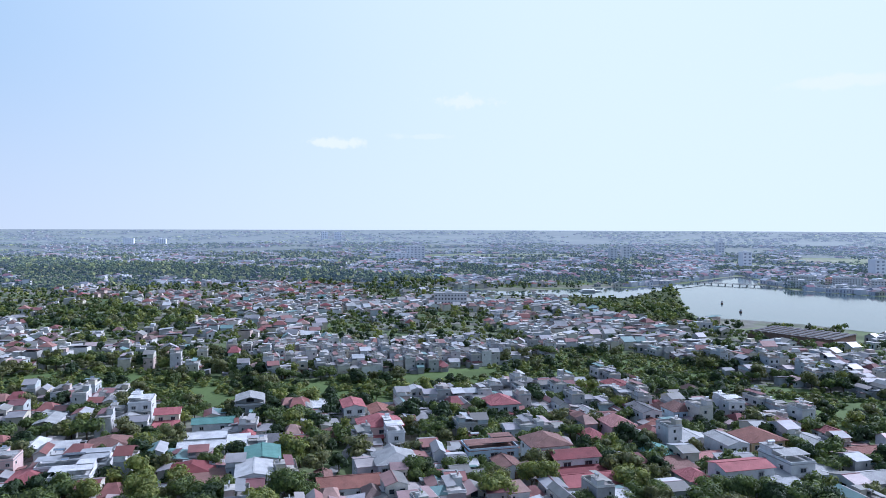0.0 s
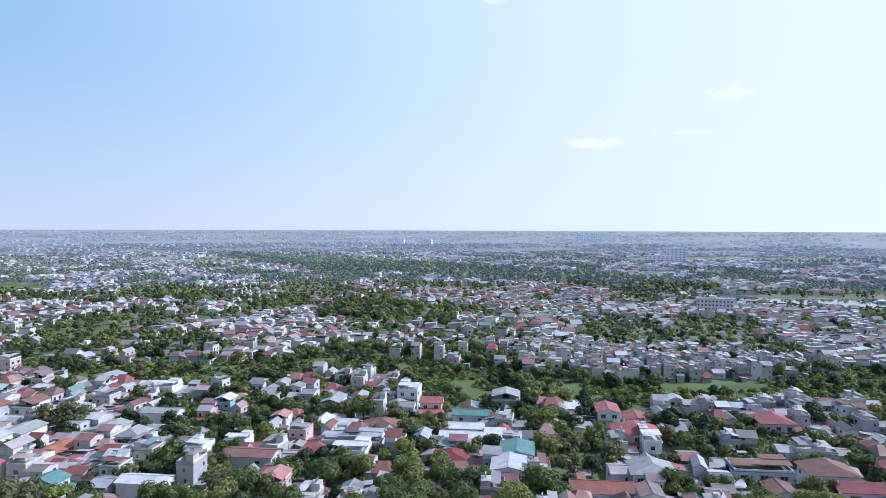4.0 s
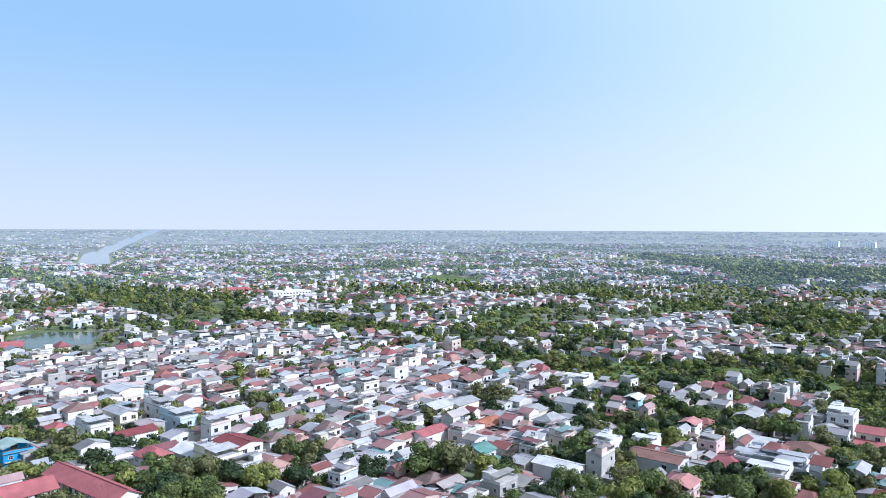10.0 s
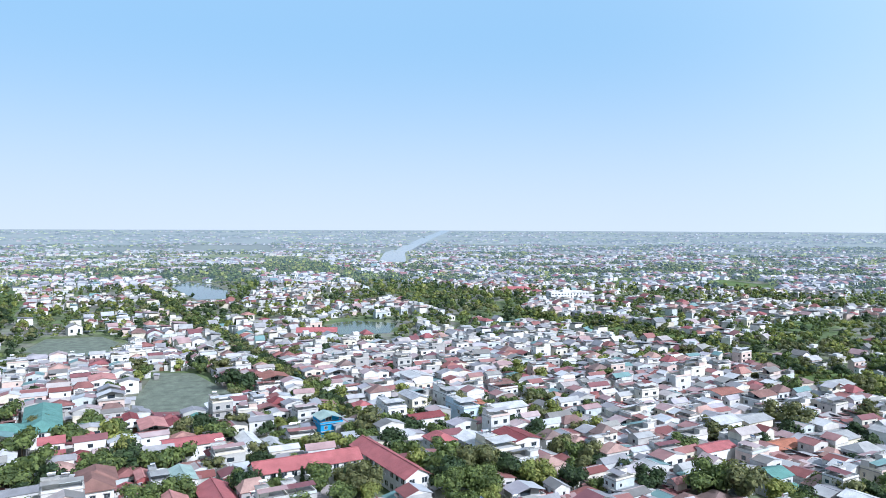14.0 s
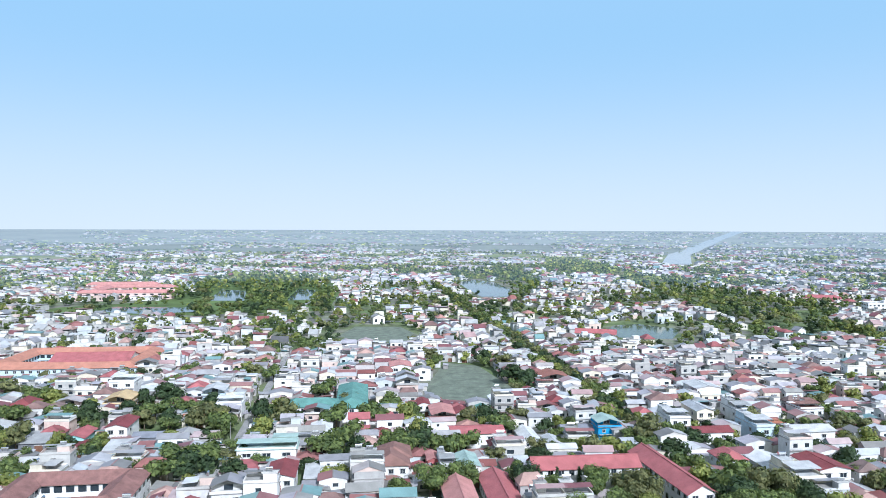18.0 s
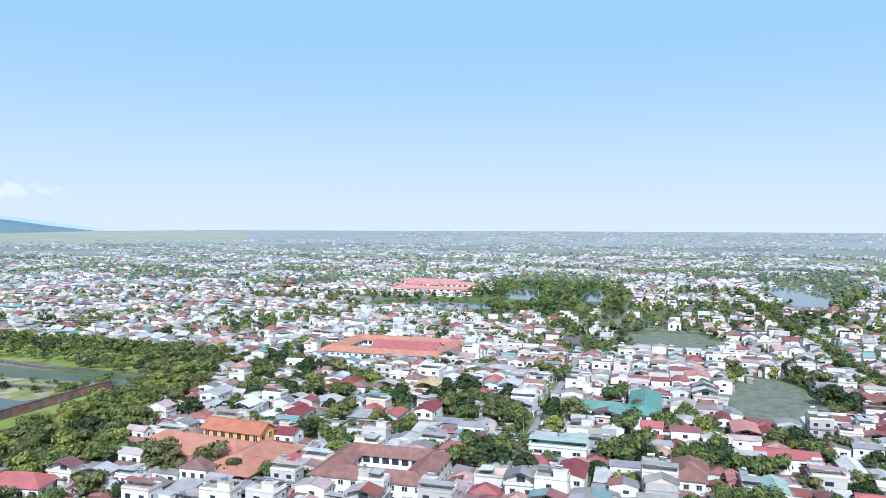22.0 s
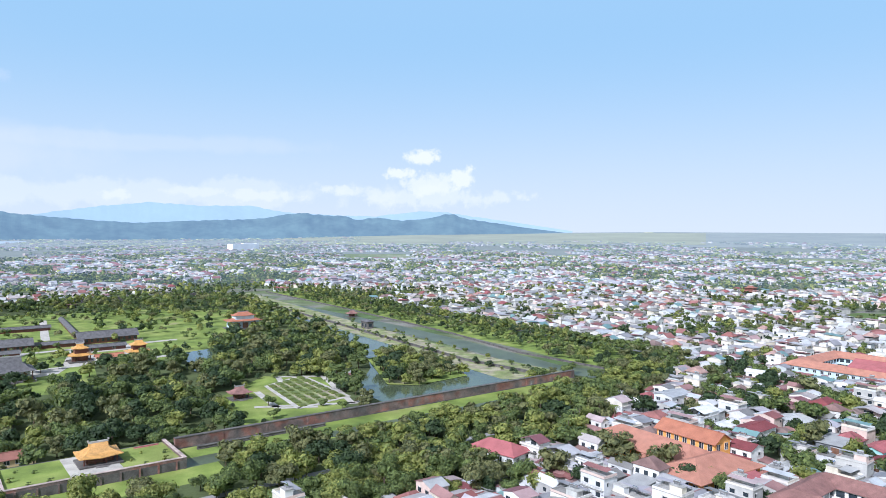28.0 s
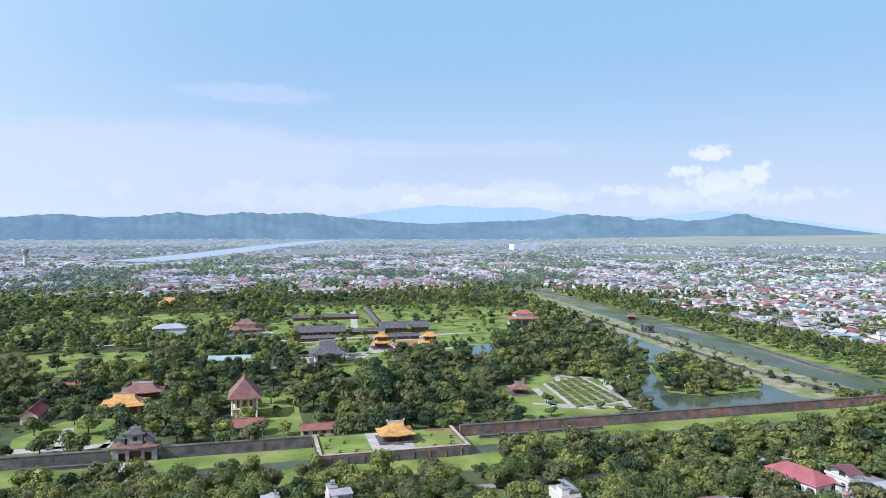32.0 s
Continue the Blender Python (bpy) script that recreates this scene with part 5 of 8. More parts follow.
PLACED_TREES += [
    (119, 301.3, 4.5), (45.9, 347.5, 4.9), (11.6, 347.4, 5.8), (67.3, 306.3, 3.5), (57.3, 236.1, 2.8), (119, 333.9, 5.9), (115.4, 356.8, 6.2), (-189.1, 135.5, 7.3),
    (-191.6, 145.2, 6.9), (-181, 143.5, 7.5), (-175.8, 151.9, 6), (-174.6, 160.6, 5.4), (-245.9, 218.8, 7.3), (-255.1, 215.3, 6.5), (-176.5, 196.6, 6.7), (-169.5, 192.7, 5.8),
    (-173.1, 185.4, 5), (-173.7, 177.1, 5.7), (-188, 219.8, 5.7), (-178, 218.5, 4.8), (-198.2, 220.7, 5), (-180.5, 232.4, 4.1), (-192.3, 267, 7.3), (-197.9, 279.9, 5.7),
    (-222.6, 164.9, 4.7), (-242.5, 171.5, 4.2), (-232.4, 179.9, 5.8), (-231.7, 191.5, 4.2), (-248.3, 257.5, 6), (-211.8, 204.9, 3.3), (-170.6, 272.8, 6.3), (-168.3, 287.2, 5.6),
]
PLACED_TREES += [
    (-288.5, -11.7, 6.5), (-298.6, -4.8, 5.9), (-309.8, 2.9, 5.2), (-292.6, 5.2, 4.1), (-287.3, 15.1, 4.1), (-269, 25.1, 6.9), (-274, 30.7, 3.9), (-277.5, 35.1, 6.3),
    (-283.3, 44.1, 7.2), (-267.6, 44.3, 6.1), (-253.6, 36.9, 5.8), (-259.7, 50.9, 6.7), (-249.3, 52.8, 5.8), (-233.1, 53, 6.1), (-229.4, 60.9, 7.5), (-233.8, 65.9, 5.5),
    (-219.6, 72, 7.5), (-214.9, 79.5, 5.9), (-209.8, 89.4, 6.5), (-228.8, 115.8, 5.1), (-219, 107.8, 4.2), (-200, 105.4, 3.9), (-365.7, -7.1, 5.1), (-371.7, -2.6, 7.2),
    (-340.1, 41.5, 5.7), (-360.5, 32.2, 6), (-260.2, 1.2, 4.4), (-265, 6.9, 4.5), (-266.3, 12.7, 5.3), (-237.7, 35.8, 4.1), (-234.7, 41.2, 4.1), (-340.1, 70.4, 5.8),
]
PLACED_TREES += [
    (-219, -111.3, 7.5), (-236, -113.5, 6.7), (-224.5, -99, 4.9), (-269.9, -124.5, 7.5), (-276.2, -136.7, 6.9), (-288.5, -114.5, 7.5), (-286.6, -104.9, 6.8), (-235.5, -94.8, 4.3),
    (-234.7, -105.1, 4.4), (-289.6, -97.3, 4.3), (-286.9, -81.3, 7.5), (-312.4, -81.6, 5.4), (-247.8, -74.4, 7.5), (-259.5, -70.5, 7.5), (-249.1, -62.1, 5.8), (-222.8, -64.2, 4.7),
    (-294.5, -67.2, 7.5), (-315.4, -63.6, 6.3), (-290.5, -52.5, 7.4), (-253.4, -46.9, 7.3), (-257, -39.7, 6.6), (-253.2, -31.6, 7.5), (-259.9, -26.2, 6.7), (-257.2, -54.4, 4.5),
    (-344.9, -50.3, 6.8), (-356.3, -43.2, 6), (-396.7, -54.1, 7.5), (-309.6, -17, 7.5), (-328.7, -13.6, 5.5), (-342.5, -25.2, 4.8), (-436.1, -63.9, 6.1), (-410.3, -48, 6.8),
]
PLACED_TREES += [
    (-382.7, -11, 7.4), (-417.2, -15.8, 6.9), (-380, 16.7, 4.2), (-370.8, -140.4, 6.6), (-460.3, -152.3, 7.5), (-518.4, -184, 7.5), (-334.2, -100.6, 7.5), (-232.6, -75.2, 4.2),
    (-242.7, -56.5, 4.3), (-250.3, -12.3, 4.3), (-158.6, -207.4, 7.5), (-159.6, -220.6, 6.9), (-169.5, -207.5, 3), (-167, -191.2, 6.5), (-165.4, -178.7, 5.6), (-170.7, -175.6, 4.9),
    (-152.3, -226.6, 7.5), (-149.4, -247.9, 7.3), (-137.7, -230.7, 6.8), (-167.9, -258.9, 7.5), (-172.6, -280.9, 7.5), (-186.3, -266.9, 7.5), (-187.3, -253.9, 7.5), (-194, -288.2, 7.5),
    (-211.3, -255.8, 6.5), (-236.7, -311.8, 7.5), (-253.8, -315.9, 7.5), (-212.8, -293.7, 7.5), (-196.3, -296.9, 7.5), (-215, -236.5, 6.2), (-215.2, -223.4, 5.2), (-215, -212.3, 5.1),
]
PLACED_TREES += [
    (-254.8, -246.5, 7.5), (-259.1, -238.2, 6.8), (-262.8, -231.9, 7.5), (-270.8, -217.2, 7.5), (-211.1, -188.3, 6.4), (-222.3, -188.2, 5.7), (-213.1, -174.7, 6.2), (-274.7, -195.1, 7.5),
    (-273.2, -183.2, 7.5), (-285.2, -161.2, 7.5), (-313.9, -170.7, 7.5), (-241.3, -175.3, 5), (-302.4, -227.2, 7.5), (-303.8, -243.7, 7.5), (-214.5, -119.6, 7.5), (-230.8, -123.8, 7.4),
    (-224.4, -133.3, 4.4), (-199.1, -115.4, 4.6), (-184.1, -136.8, 5.3), (-187.6, -130.2, 5.3), (-174.3, -153.9, 4), (-310.4, -315.5, 4.9), (-364.9, -325.1, 7.5), (-168.4, -164.8, 4.1),
    (-155.7, -196.1, 5),
]
GARDEN_TREES = [
    (-131.5, -201.6, 6.5), (-145.9, -194.3, 6.5), (-156.5, -176.9, 5), (-108.7, -207.5, 5), (-104.6, -216.0, 5.5), (-95.1, -220.3, 6), (-406.0, -52.2, 5), (-342.3, -52.8, 6),
    (-270.3, -44.4, 6.5), (-290.9, -9.7, 5), (-272.0, 37.7, 5.5), (-281.8, 45.7, 6.5), (-243.6, -29.3, 6), (-214.0, 58.5, 7), (-205.3, 68.7, 6), (-368.6, -28.6, 4.5),
    (-447.0, 5.3, 4.5), (-212.1, 103.6, 6), (-189.1, 138.7, 6.5), (-185.2, 174.2, 4.5), (-290.9, 299.4, 6), (-294.7, 315.3, 6), (-282.4, 279.5, 5), (-176.1, 220.0, 6),
    (-237.6, 209.5, 5), (-218.8, 157.9, 4), (-160.7, 181.9, 6.5), (-219.3, 143.6, 3.5), (-293.2, 249.1, 5), (-253.7, 234.8, 4), (-137.8, 269.2, 7), (-177.0, 419.0, 6),
]
GARDEN_TREES += [
    (-48.8, 239.9, 6), (-65.2, 286.7, 4.5), (-91.6, 213.4, 5), (-103.6, 213.3, 5), (37.7, 309.4, 6), (60.9, 224.3, 6), (58.6, 241.0, 5), (19.6, 279.6, 4.5),
    (49.6, 305.8, 4.5), (55.2, 267.0, 5), (106.9, 291.2, 5), (16.6, 211.7, 6), (-43.3, 294.6, 5), (-21.4, 286.3, 5), (-152.4, 255.1, 5), (-91.4, 250.8, 4.5),
]

# ---- landmarks ----
# the taller town houses: every other one has a sheet roof over its terrace
PLACED = [(*p[:5], p[5] * (0.8 if p[6] in (1, 9) else 0.92), (11 if p[6] == 9 else 10) if p[6] in (1, 9) and i % 2 else p[6], *p[7:]) for i, p in enumerate(PLACED)]
PLACED_TREES = [p for p in PLACED_TREES if math.hypot(p[0] + 190, p[1] + 135) > 24 and math.hypot(p[0] + 274, p[1] - 29) > 11]
GARDEN_TREES = [p for p in GARDEN_TREES if math.hypot(p[0] + 274, p[1] - 29) > 11]
for x_, y_, turn_, sx_, sy_, sz_, k_, _, _ in PLACED:
    CLEAR.append((x_, y_, 0.5 * max(sx_ * HOUSE_KINDS[k_][1], sy_ * HOUSE_KINDS[k_][2]) * 0.9))
HOUSE_SPOTS = list(CLEAR)
CLEAR += [(-276, 28, 5), (-283, 29, 6), (-80, -366, 17), (-87, -346, 12), (-77, -388, 12)]  # open yard before the blue house; the garden beds
CLEAR += [(x_, y_, r_ * 0.55) for x_, y_, r_ in PLACED_TREES]

M_YELLOW = material("glazed_yellow_tile", [(0.58, 0.31, 0.09)], 0.45, 0.3, 0.5, 4.0, 0.5, ribs=5.0)
M_ORANGE = ROOFS["orange"]
M_GREYTILE = material("grey_tile", [(0.115, 0.11, 0.115)], 0.85, 0.35, 0.5, 4.0, 0.5, ribs=5.0)
M_OLDTILE = material("old_brown_tile", [(0.25, 0.13, 0.115)], 0.85, 0.3, 0.4, 4.0, 0.5, ribs=5.0)
M_SALMON = material("salmon_tile", [(0.40, 0.185, 0.13)], 0.8, 0.2, 0.3, 4.0, 0.4, ribs=4.0)
M_LACQUER = material("dark_lacquered_wood", [(0.12, 0.045, 0.035)], 0.5, 0.25, 1.0, 6.0, 0.1)
M_SOLAR = material("dark_blue_panels", [(0.03, 0.045, 0.09)], 0.2, 0.15, 1.0, 5.0, 0.0)


def swept(w, d, z, rise_, curl=0.5, steep=0.38, ridge=0.45, thick=0.25):
    """A hipped roof with hollow slopes and lifted corners."""
    g = Geo()
    hw, hd = w / 2, d / 2
    levels = [(0.0, 0.0, curl), (hd * 0.35, rise_ * steep * 0.55, curl * 0.25), (hd * 0.7, rise_ * 0.62, 0.0)]
    rings = []
    for ins, zz, up in levels:
        a, b = hw - ins, hd - ins
        rings.append([(-a, -b, z + zz + up), (0, -b, z + zz), (a, -b, z + zz + up), (a, 0, z + zz), (a, b, z + zz + up), (0, b, z + zz), (-a, b, z + zz + up), (-a, 0, z + zz)])
    r = max(0.3, hw - hd * 1.0) if ridge is None else hw * ridge
    top = [(-r, 0, z + rise_), (0, 0, z + rise_), (r, 0, z + rise_)]
    v = [p for q in rings for p in q] + top
    f = [(k * 8 + i, k * 8 + (i + 1) % 8, k * 8 + 8 + (i + 1) % 8, k * 8 + 8 + i) for k in range(2) for i in range(8)]
    t = 24
    f += [(16, 17, t + 1, t), (17, 18, t + 2, t + 1), (18, 19, t + 2), (19, 20, t + 2), (20, 21, t + 1, t + 2), (21, 22, t, t + 1), (22, 23, t), (23, 16, t)]
    k = len(v)
    v += [(x, y, zz - thick) for x, y, zz in rings[0]]
    f += [(k + i, k + (i + 1) % 8, (i + 1) % 8, i) for i in range(8)] + [tuple(k + 7 - i for i in range(8))]
    return g.add(v, f)


def palace_hall(name, x, y, turn, w, d, h, rise_, roof, label, category="hall", tiers=1, wall=None, base=0.9, columns=6):
    """A timber hall on a stone base: columns, walls set back, hollow hipped roofs with ridges."""
    ob = thing(name, pose(x, y, 0, 0, 0, turn), label, category)
    part("stone_base", Geo().box(-w / 2 - 1.5, w / 2 + 1.5, -d / 2 - 1.5, d / 2 + 1.5, 0, base, 0).box(-2, 2, -d / 2 - 3, -d / 2 - 1.5, 0, base * 0.5, 0), M_STONE, ob)
    part("wall", Geo().box(-w / 2 + 1.2, w / 2 - 1.2, -d / 2 + 1.6, d / 2 - 1, base, base + h, 0), wall or M_LACQUER, ob)
    for k in range(columns):
        cx = -w / 2 + 0.3 + (w - 0.6) * k / (columns - 1)
        part("column", Geo().tube(cx, -d / 2 + 0.3, base, base + h, 0.28, 0.24, 8), M_LACQUER, ob)
    for k in range(3):
        cx = (k - 1) * w * 0.26
        part("door", Geo().box(cx - w * 0.09, cx + w * 0.09, -d / 2 + 1.5, -d / 2 + 1.62, base, base + h * 0.75), M_WOOD, ob)
    z = base + h
    low = rise_ if tiers == 1 else rise_ * 0.55
    rf = part("roof", swept(w + 3.0, d + 3.0, z, low), roof, ob)
    ridge_w, ridge_z = w * 0.24, z + low
    if tiers == 2:
        w2, d2 = w * 0.62, d * 0.6
        part("upper_wall", Geo().box(-w2 / 2, w2 / 2, -d2 / 2, d2 / 2, z + low * 0.4, z + low + 1.6), wall or M_LACQUER, ob)
        part("upper_roof", swept(w2 + 2.4, d2 + 2.4, z + low + 1.4, rise_ * 0.6), roof, ob)
        ridge_w, ridge_z = w2 * 0.24, z + low + 1.4 + rise_ * 0.6
    part("ridge_crest", Geo().box(-ridge_w - 0.6, ridge_w + 0.6, -0.22, 0.22, ridge_z - 0.15, ridge_z + 0.5).box(-ridge_w - 0.9, -ridge_w - 0.4, -0.2, 0.2, ridge_z + 0.4, ridge_z + 1.0)
         .box(ridge_w + 0.4, ridge_w + 0.9, -0.2, 0.2, ridge_z + 0.4, ridge_z + 1.0), M_CONC["object"], ob)
    CLEAR.append((x, y, max(w, d) * 0.62 + 2))
    return ob


def block(name, x, y, turn, w, d, h, label, category="building", roof="hip", rise_=2.5, wall=None, tile=None, storeys=2, over=0.7, clear=True, gap=3.4):
    """A plain building with rows of windows; its front to -y before the turn."""
    ob = thing(name, pose(x, y, float(rise(x, y)), 0, 0, turn), label, category)
    wall = wall or COATS["white"]
    deck, glass = M_CONC["object"], M_GLASS
    # far walls and windows glow with painted haze, stronger beyond 2500 m
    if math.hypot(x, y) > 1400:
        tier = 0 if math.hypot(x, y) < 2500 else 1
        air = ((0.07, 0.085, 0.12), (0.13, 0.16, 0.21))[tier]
        wall = glowing_backdrop("hazed_wall_%d" % tier, [(0.66, 0.65, 0.63)], air)
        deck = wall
        glass = glowing_backdrop("hazed_window_%d" % tier, [(0.14, 0.15, 0.16)], air)
    if roof == "gable":
        part("wall", Geo().gable_body(-w / 2, w / 2, -d / 2, d / 2, 0, h, rise_), wall, ob)
        part("roof", Geo().gable(-w / 2, w / 2, -d / 2, d / 2, h, rise_, over, 0.2), tile, ob)
        part("ridge_cap", Geo().box(-w / 2 - over, w / 2 + over, -0.22, 0.22, h + rise_ - 0.05, h + rise_ + 0.14), tile, ob)
    elif roof == "hip":
        part("wall", Geo().box(-w / 2, w / 2, -d / 2, d / 2, 0, h), wall, ob)
        part("roof", Geo().hip(-w / 2 - over, w / 2 + over, -d / 2 - over, d / 2 + over, h + 0.05, rise_, max(0.2, 1 - d / max(w, d)) if w >= d else 0.4, 0.25), tile, ob)
    else:
        part("wall", Geo().box(-w / 2, w / 2, -d / 2, d / 2, 0, h), wall, ob)
        part("roof", Geo().box(-w / 2 - 0.3, w / 2 + 0.3, -d / 2 - 0.3, d / 2 + 0.3, h, h + 0.25), deck, ob)
        for a, b, c, e in ((-w / 2, w / 2, -d / 2, -d / 2 + 0.2), (-w / 2, w / 2, d / 2 - 0.2, d / 2), (-w / 2, -w / 2 + 0.2, -d / 2 + 0.2, d / 2 - 0.2), (w / 2 - 0.2, w / 2, -d / 2 + 0.2, d / 2 - 0.2)):
            part("parapet", Geo().box(a, b, c, e, h + 0.25, h + 1.1), wall, ob)
        part("stair_room", Geo().box(-w * 0.15, w * 0.05, -d * 0.2, d * 0.25, h + 0.25, h + 3), wall, ob)
    fh = h / storeys
    n = max(2, min(12, int(w / gap)))
    far = math.hypot(x, y) > 560
    for s in range(storeys):
        for side, span, off, cnt in ((0, w, -d / 2, n), (2, w, d / 2, n), (1, d, w / 2, max(1, min(6, int(d / 4)))), (3, d, -w / 2, max(1, min(6, int(d / 4))))):
            for i in range(cnt):
                u = -span / 2 + span * (i + 0.5) / cnt
                px, py = {0: (u, off), 2: (u, off), 1: (off, u), 3: (off, u)}[side]
                ww, hh = min(2.0, span / cnt * 0.55), fh * 0.5
                if far:
                    if side == 0 or (side != 2 and deck is not wall):
                        part("window", turned(Geo().box(-span / cnt * 0.22, span / cnt * 0.22, -0.08, 0.02, 0, hh * 0.85), px, py, s * fh + fh * 0.28, side), glass, ob)
                    continue
                wob = part("window", window_frame(px, py, s * fh + fh * 0.28, ww, hh, side), M_FRAME, ob)
                part("pane", window_pane(px, py, s * fh + fh * 0.28, ww, hh, side), M_GLASS, wob)
    if clear:
        CLEAR.append((x, y, max(w, d) * 0.55 + 1))
        if max(w, d) > 1.7 * min(w, d):
            c_, s_ = math.cos(radians(turn)), math.sin(radians(turn))
            ux, uy = (c_, s_) if w > d else (-s_, c_)
            CLEAR.pop()
            q = max(w, d) / 2 - min(w, d) / 2
            for k in (-1, -0.5, 0, 0.5, 1):
                CLEAR.append((x + ux * q * k, y + uy * q * k, min(w, d) * 0.6 + 1))
    return ob


def turned(g, x, y, z, side):
    c, s = ((1, 0), (0, 1), (-1, 0), (0, -1))[side]
    g.v = [(x + px * c - py * s, y + px * s + py * c, z + pz) for px, py, pz in g.v]
    return g


def window_frame(x, y, z, w, h, side):
    g = Geo().box(-w / 2, w / 2, -0.08, 0.02, 0, 0.1).box(-w / 2, w / 2, -0.08, 0.02, h - 0.1, h).box(-w / 2, -w / 2 + 0.1, -0.08, 0.02, 0.1, h - 0.1).box(w / 2 - 0.1, w / 2, -0.08, 0.02, 0.1, h - 0.1)
    return turned(g.box(-0.05, 0.05, -0.08, 0.02, 0.1, h - 0.1), x, y, z, side)


def window_pane(x, y, z, w, h, side):
    return turned(Geo().box(-w / 2 + 0.1, w / 2 - 0.1, -0.045, 0.01, 0.1, h - 0.1), x, y, z, side)


def courtyard_block(name, x, y, turn, w, d, wing, h, rise_, tile, wall, label, storeys=2):
    """Four wings round an open court, under joined hipped roofs."""
    ob = thing(name, pose(x, y, 0, 0, 0, turn), label, "school")
    iw, idd = w - 2 * wing, d - 2 * wing
    for a, b, c, e in ((-w / 2, w / 2, -d / 2, -d / 2 + wing), (-w / 2, w / 2, d / 2 - wing, d / 2), (-w / 2, -w / 2 + wing, -d / 2 + wing, d / 2 - wing), (w / 2 - wing, w / 2, -d / 2 + wing, d / 2 - wing)):
        part("wall", Geo().box(a, b, c, e, 0, h), wall, ob)
    o = 0.8
    out = [(-w / 2 - o, -d / 2 - o), (w / 2 + o, -d / 2 - o), (w / 2 + o, d / 2 + o), (-w / 2 - o, d / 2 + o)]
    mid = [(sx * (w / 2 - wing / 2), sy * (d / 2 - wing / 2)) for sx, sy in ((-1, -1), (1, -1), (1, 1), (-1, 1))]
    inn = [(sx * (iw / 2 - o), sy * (idd / 2 - o)) for sx, sy in ((-1, -1), (1, -1), (1, 1), (-1, 1))]
    for k in range(4):
        j = (k + 1) % 4
        g = Geo()
        P3 = lambda p, z: (p[0], p[1], z)
        g.slab(P3(out[k], h), P3(out[j], h), P3(mid[j], h + rise_), P3(mid[k], h + rise_), 0.2)
        g.slab(P3(mid[k], h + rise_), P3(mid[j], h + rise_), P3(inn[j], h), P3(inn[k], h), 0.2)
        part("roof", g, tile, ob)
    fh = h / storeys
    for s in range(storeys):
        for side, span, off in ((0, w, -d / 2), (2, w, d / 2), (1, d, w / 2), (3, d, -w / 2)):
            n = int(span / 4)
            for i in range(n):
                u = -span / 2 + span * (i + 0.5) / n
                px, py = {0: (u, off), 2: (u, off), 1: (off, u), 3: (off, u)}[side]
                wob = part("window", window_frame(px, py, s * fh + 1.0, 1.8, 1.6, side), M_FRAME, ob)
                part("pane", window_pane(px, py, s * fh + 1.0, 1.8, 1.6, side), M_GLASS, wob)
        for side, span, off in ((2, iw, -idd / 2), (0, iw, idd / 2), (3, idd, iw / 2), (1, idd, -iw / 2)):
            n = int(span / 3.5)
            for i in range(n):
                u = -span / 2 + span * (i + 0.5) / n
                px, py = {0: (u, off), 2: (u, off), 1: (off, u), 3: (off, u)}[side]
                part("window", turned(Geo().box(-1.2, 1.2, -0.06, 0.02, 0, 2.0), px, py, s * fh + 0.9, side), M_GLASS, ob)
    for s in range(1, storeys):
        for sy in (-1, 1):
            part("gallery", Geo().box(-iw / 2, iw / 2, sy * (idd / 2) - (1.6 if sy > 0 else 0), sy * (idd / 2) + (0 if sy > 0 else 1.6), s * fh - 0.15, s * fh + 0.1)
                 .box(-iw / 2, iw / 2, sy * (idd / 2 - 1.5) - 0.06, sy * (idd / 2 - 1.5) + 0.06, s * fh + 0.1, s * fh + 1.1), wall, ob)
    part("court_paving", Geo().box(-iw / 2, iw / 2, -idd / 2, idd / 2, 0, 0.25), M_PAVE, ob)
    c_, s_ = math.cos(radians(turn)), math.sin(radians(turn))
    for u in np.arange(-w / 2 + 4, w / 2 - 3, 7):
        for v in np.arange(-d / 2 + 4, d / 2 - 3, 7):
            CLEAR.append((x + u * c_ - v * s_, y + u * s_ + v * c_, 6.0))
    return ob


BUSHES = []
rng0 = np.random.RandomState(21)
SQ = 13.5  # the grid's turn, degrees

# -- schools, temple and larger buildings near the camera
courtyard_block("courtyard_school", -190, -135, 105, 38, 31, 8.5, 7.0, 2.6, M_OLDTILE, COATS["white"], "white two-storey school round a court, brown tile roofs")
courtyard_block("red_school", -384, -264, 103.5, 82, 58, 11, 7.0, 3.0, M_SALMON, COATS["blue"], "low school round courts with orange tile roofs")
block("school_hall", -374, -247, 103.5, 42, 20, 10.0, "school hall with a wide maroon-red roof", "hall", "gable", 3.2, COATS["white"], ROOFS["red"], 2, clear=False)
block("school_wing", -236, 17, 103, 35, 9, 7.5, "two-storey white school wing with maroon roof", "school", "gable", 2.4, COATS["white"], ROOFS["red"], 2)
block("school_wing", -233, 44, 17, 40, 9, 7.5, "two-storey white school wing with maroon roof", "school", "gable", 2.4, COATS["white"], ROOFS["red"], 2)
block("school_annex", -214, -9, 13.5, 30, 9, 5.0, "low hall with a faded red sheet roof", "hall", "gable", 2.2, COATS["white"], ROOFS["red"], 1)
block("school_annex", -209, -21, 13.5, 24, 9, 5.0, "low hall with a faded pink sheet roof", "hall", "gable", 2.2, COATS["white"], ROOFS["pink"], 1)
block("temple_hall", -176, -207, 100, 46, 17, 5.0, "temple hall with broad orange tile roof", "temple", "hip", 4.4, COATS["orange"], M_SALMON, 1, 1.6)
block("temple_upper_hall", -189, -201, 100, 25, 9, 10.0, "raised orange temple hall with pitched tile roof", "temple", "gable", 2.6, COATS["orange"], M_ORANGE, 2, 1.0)
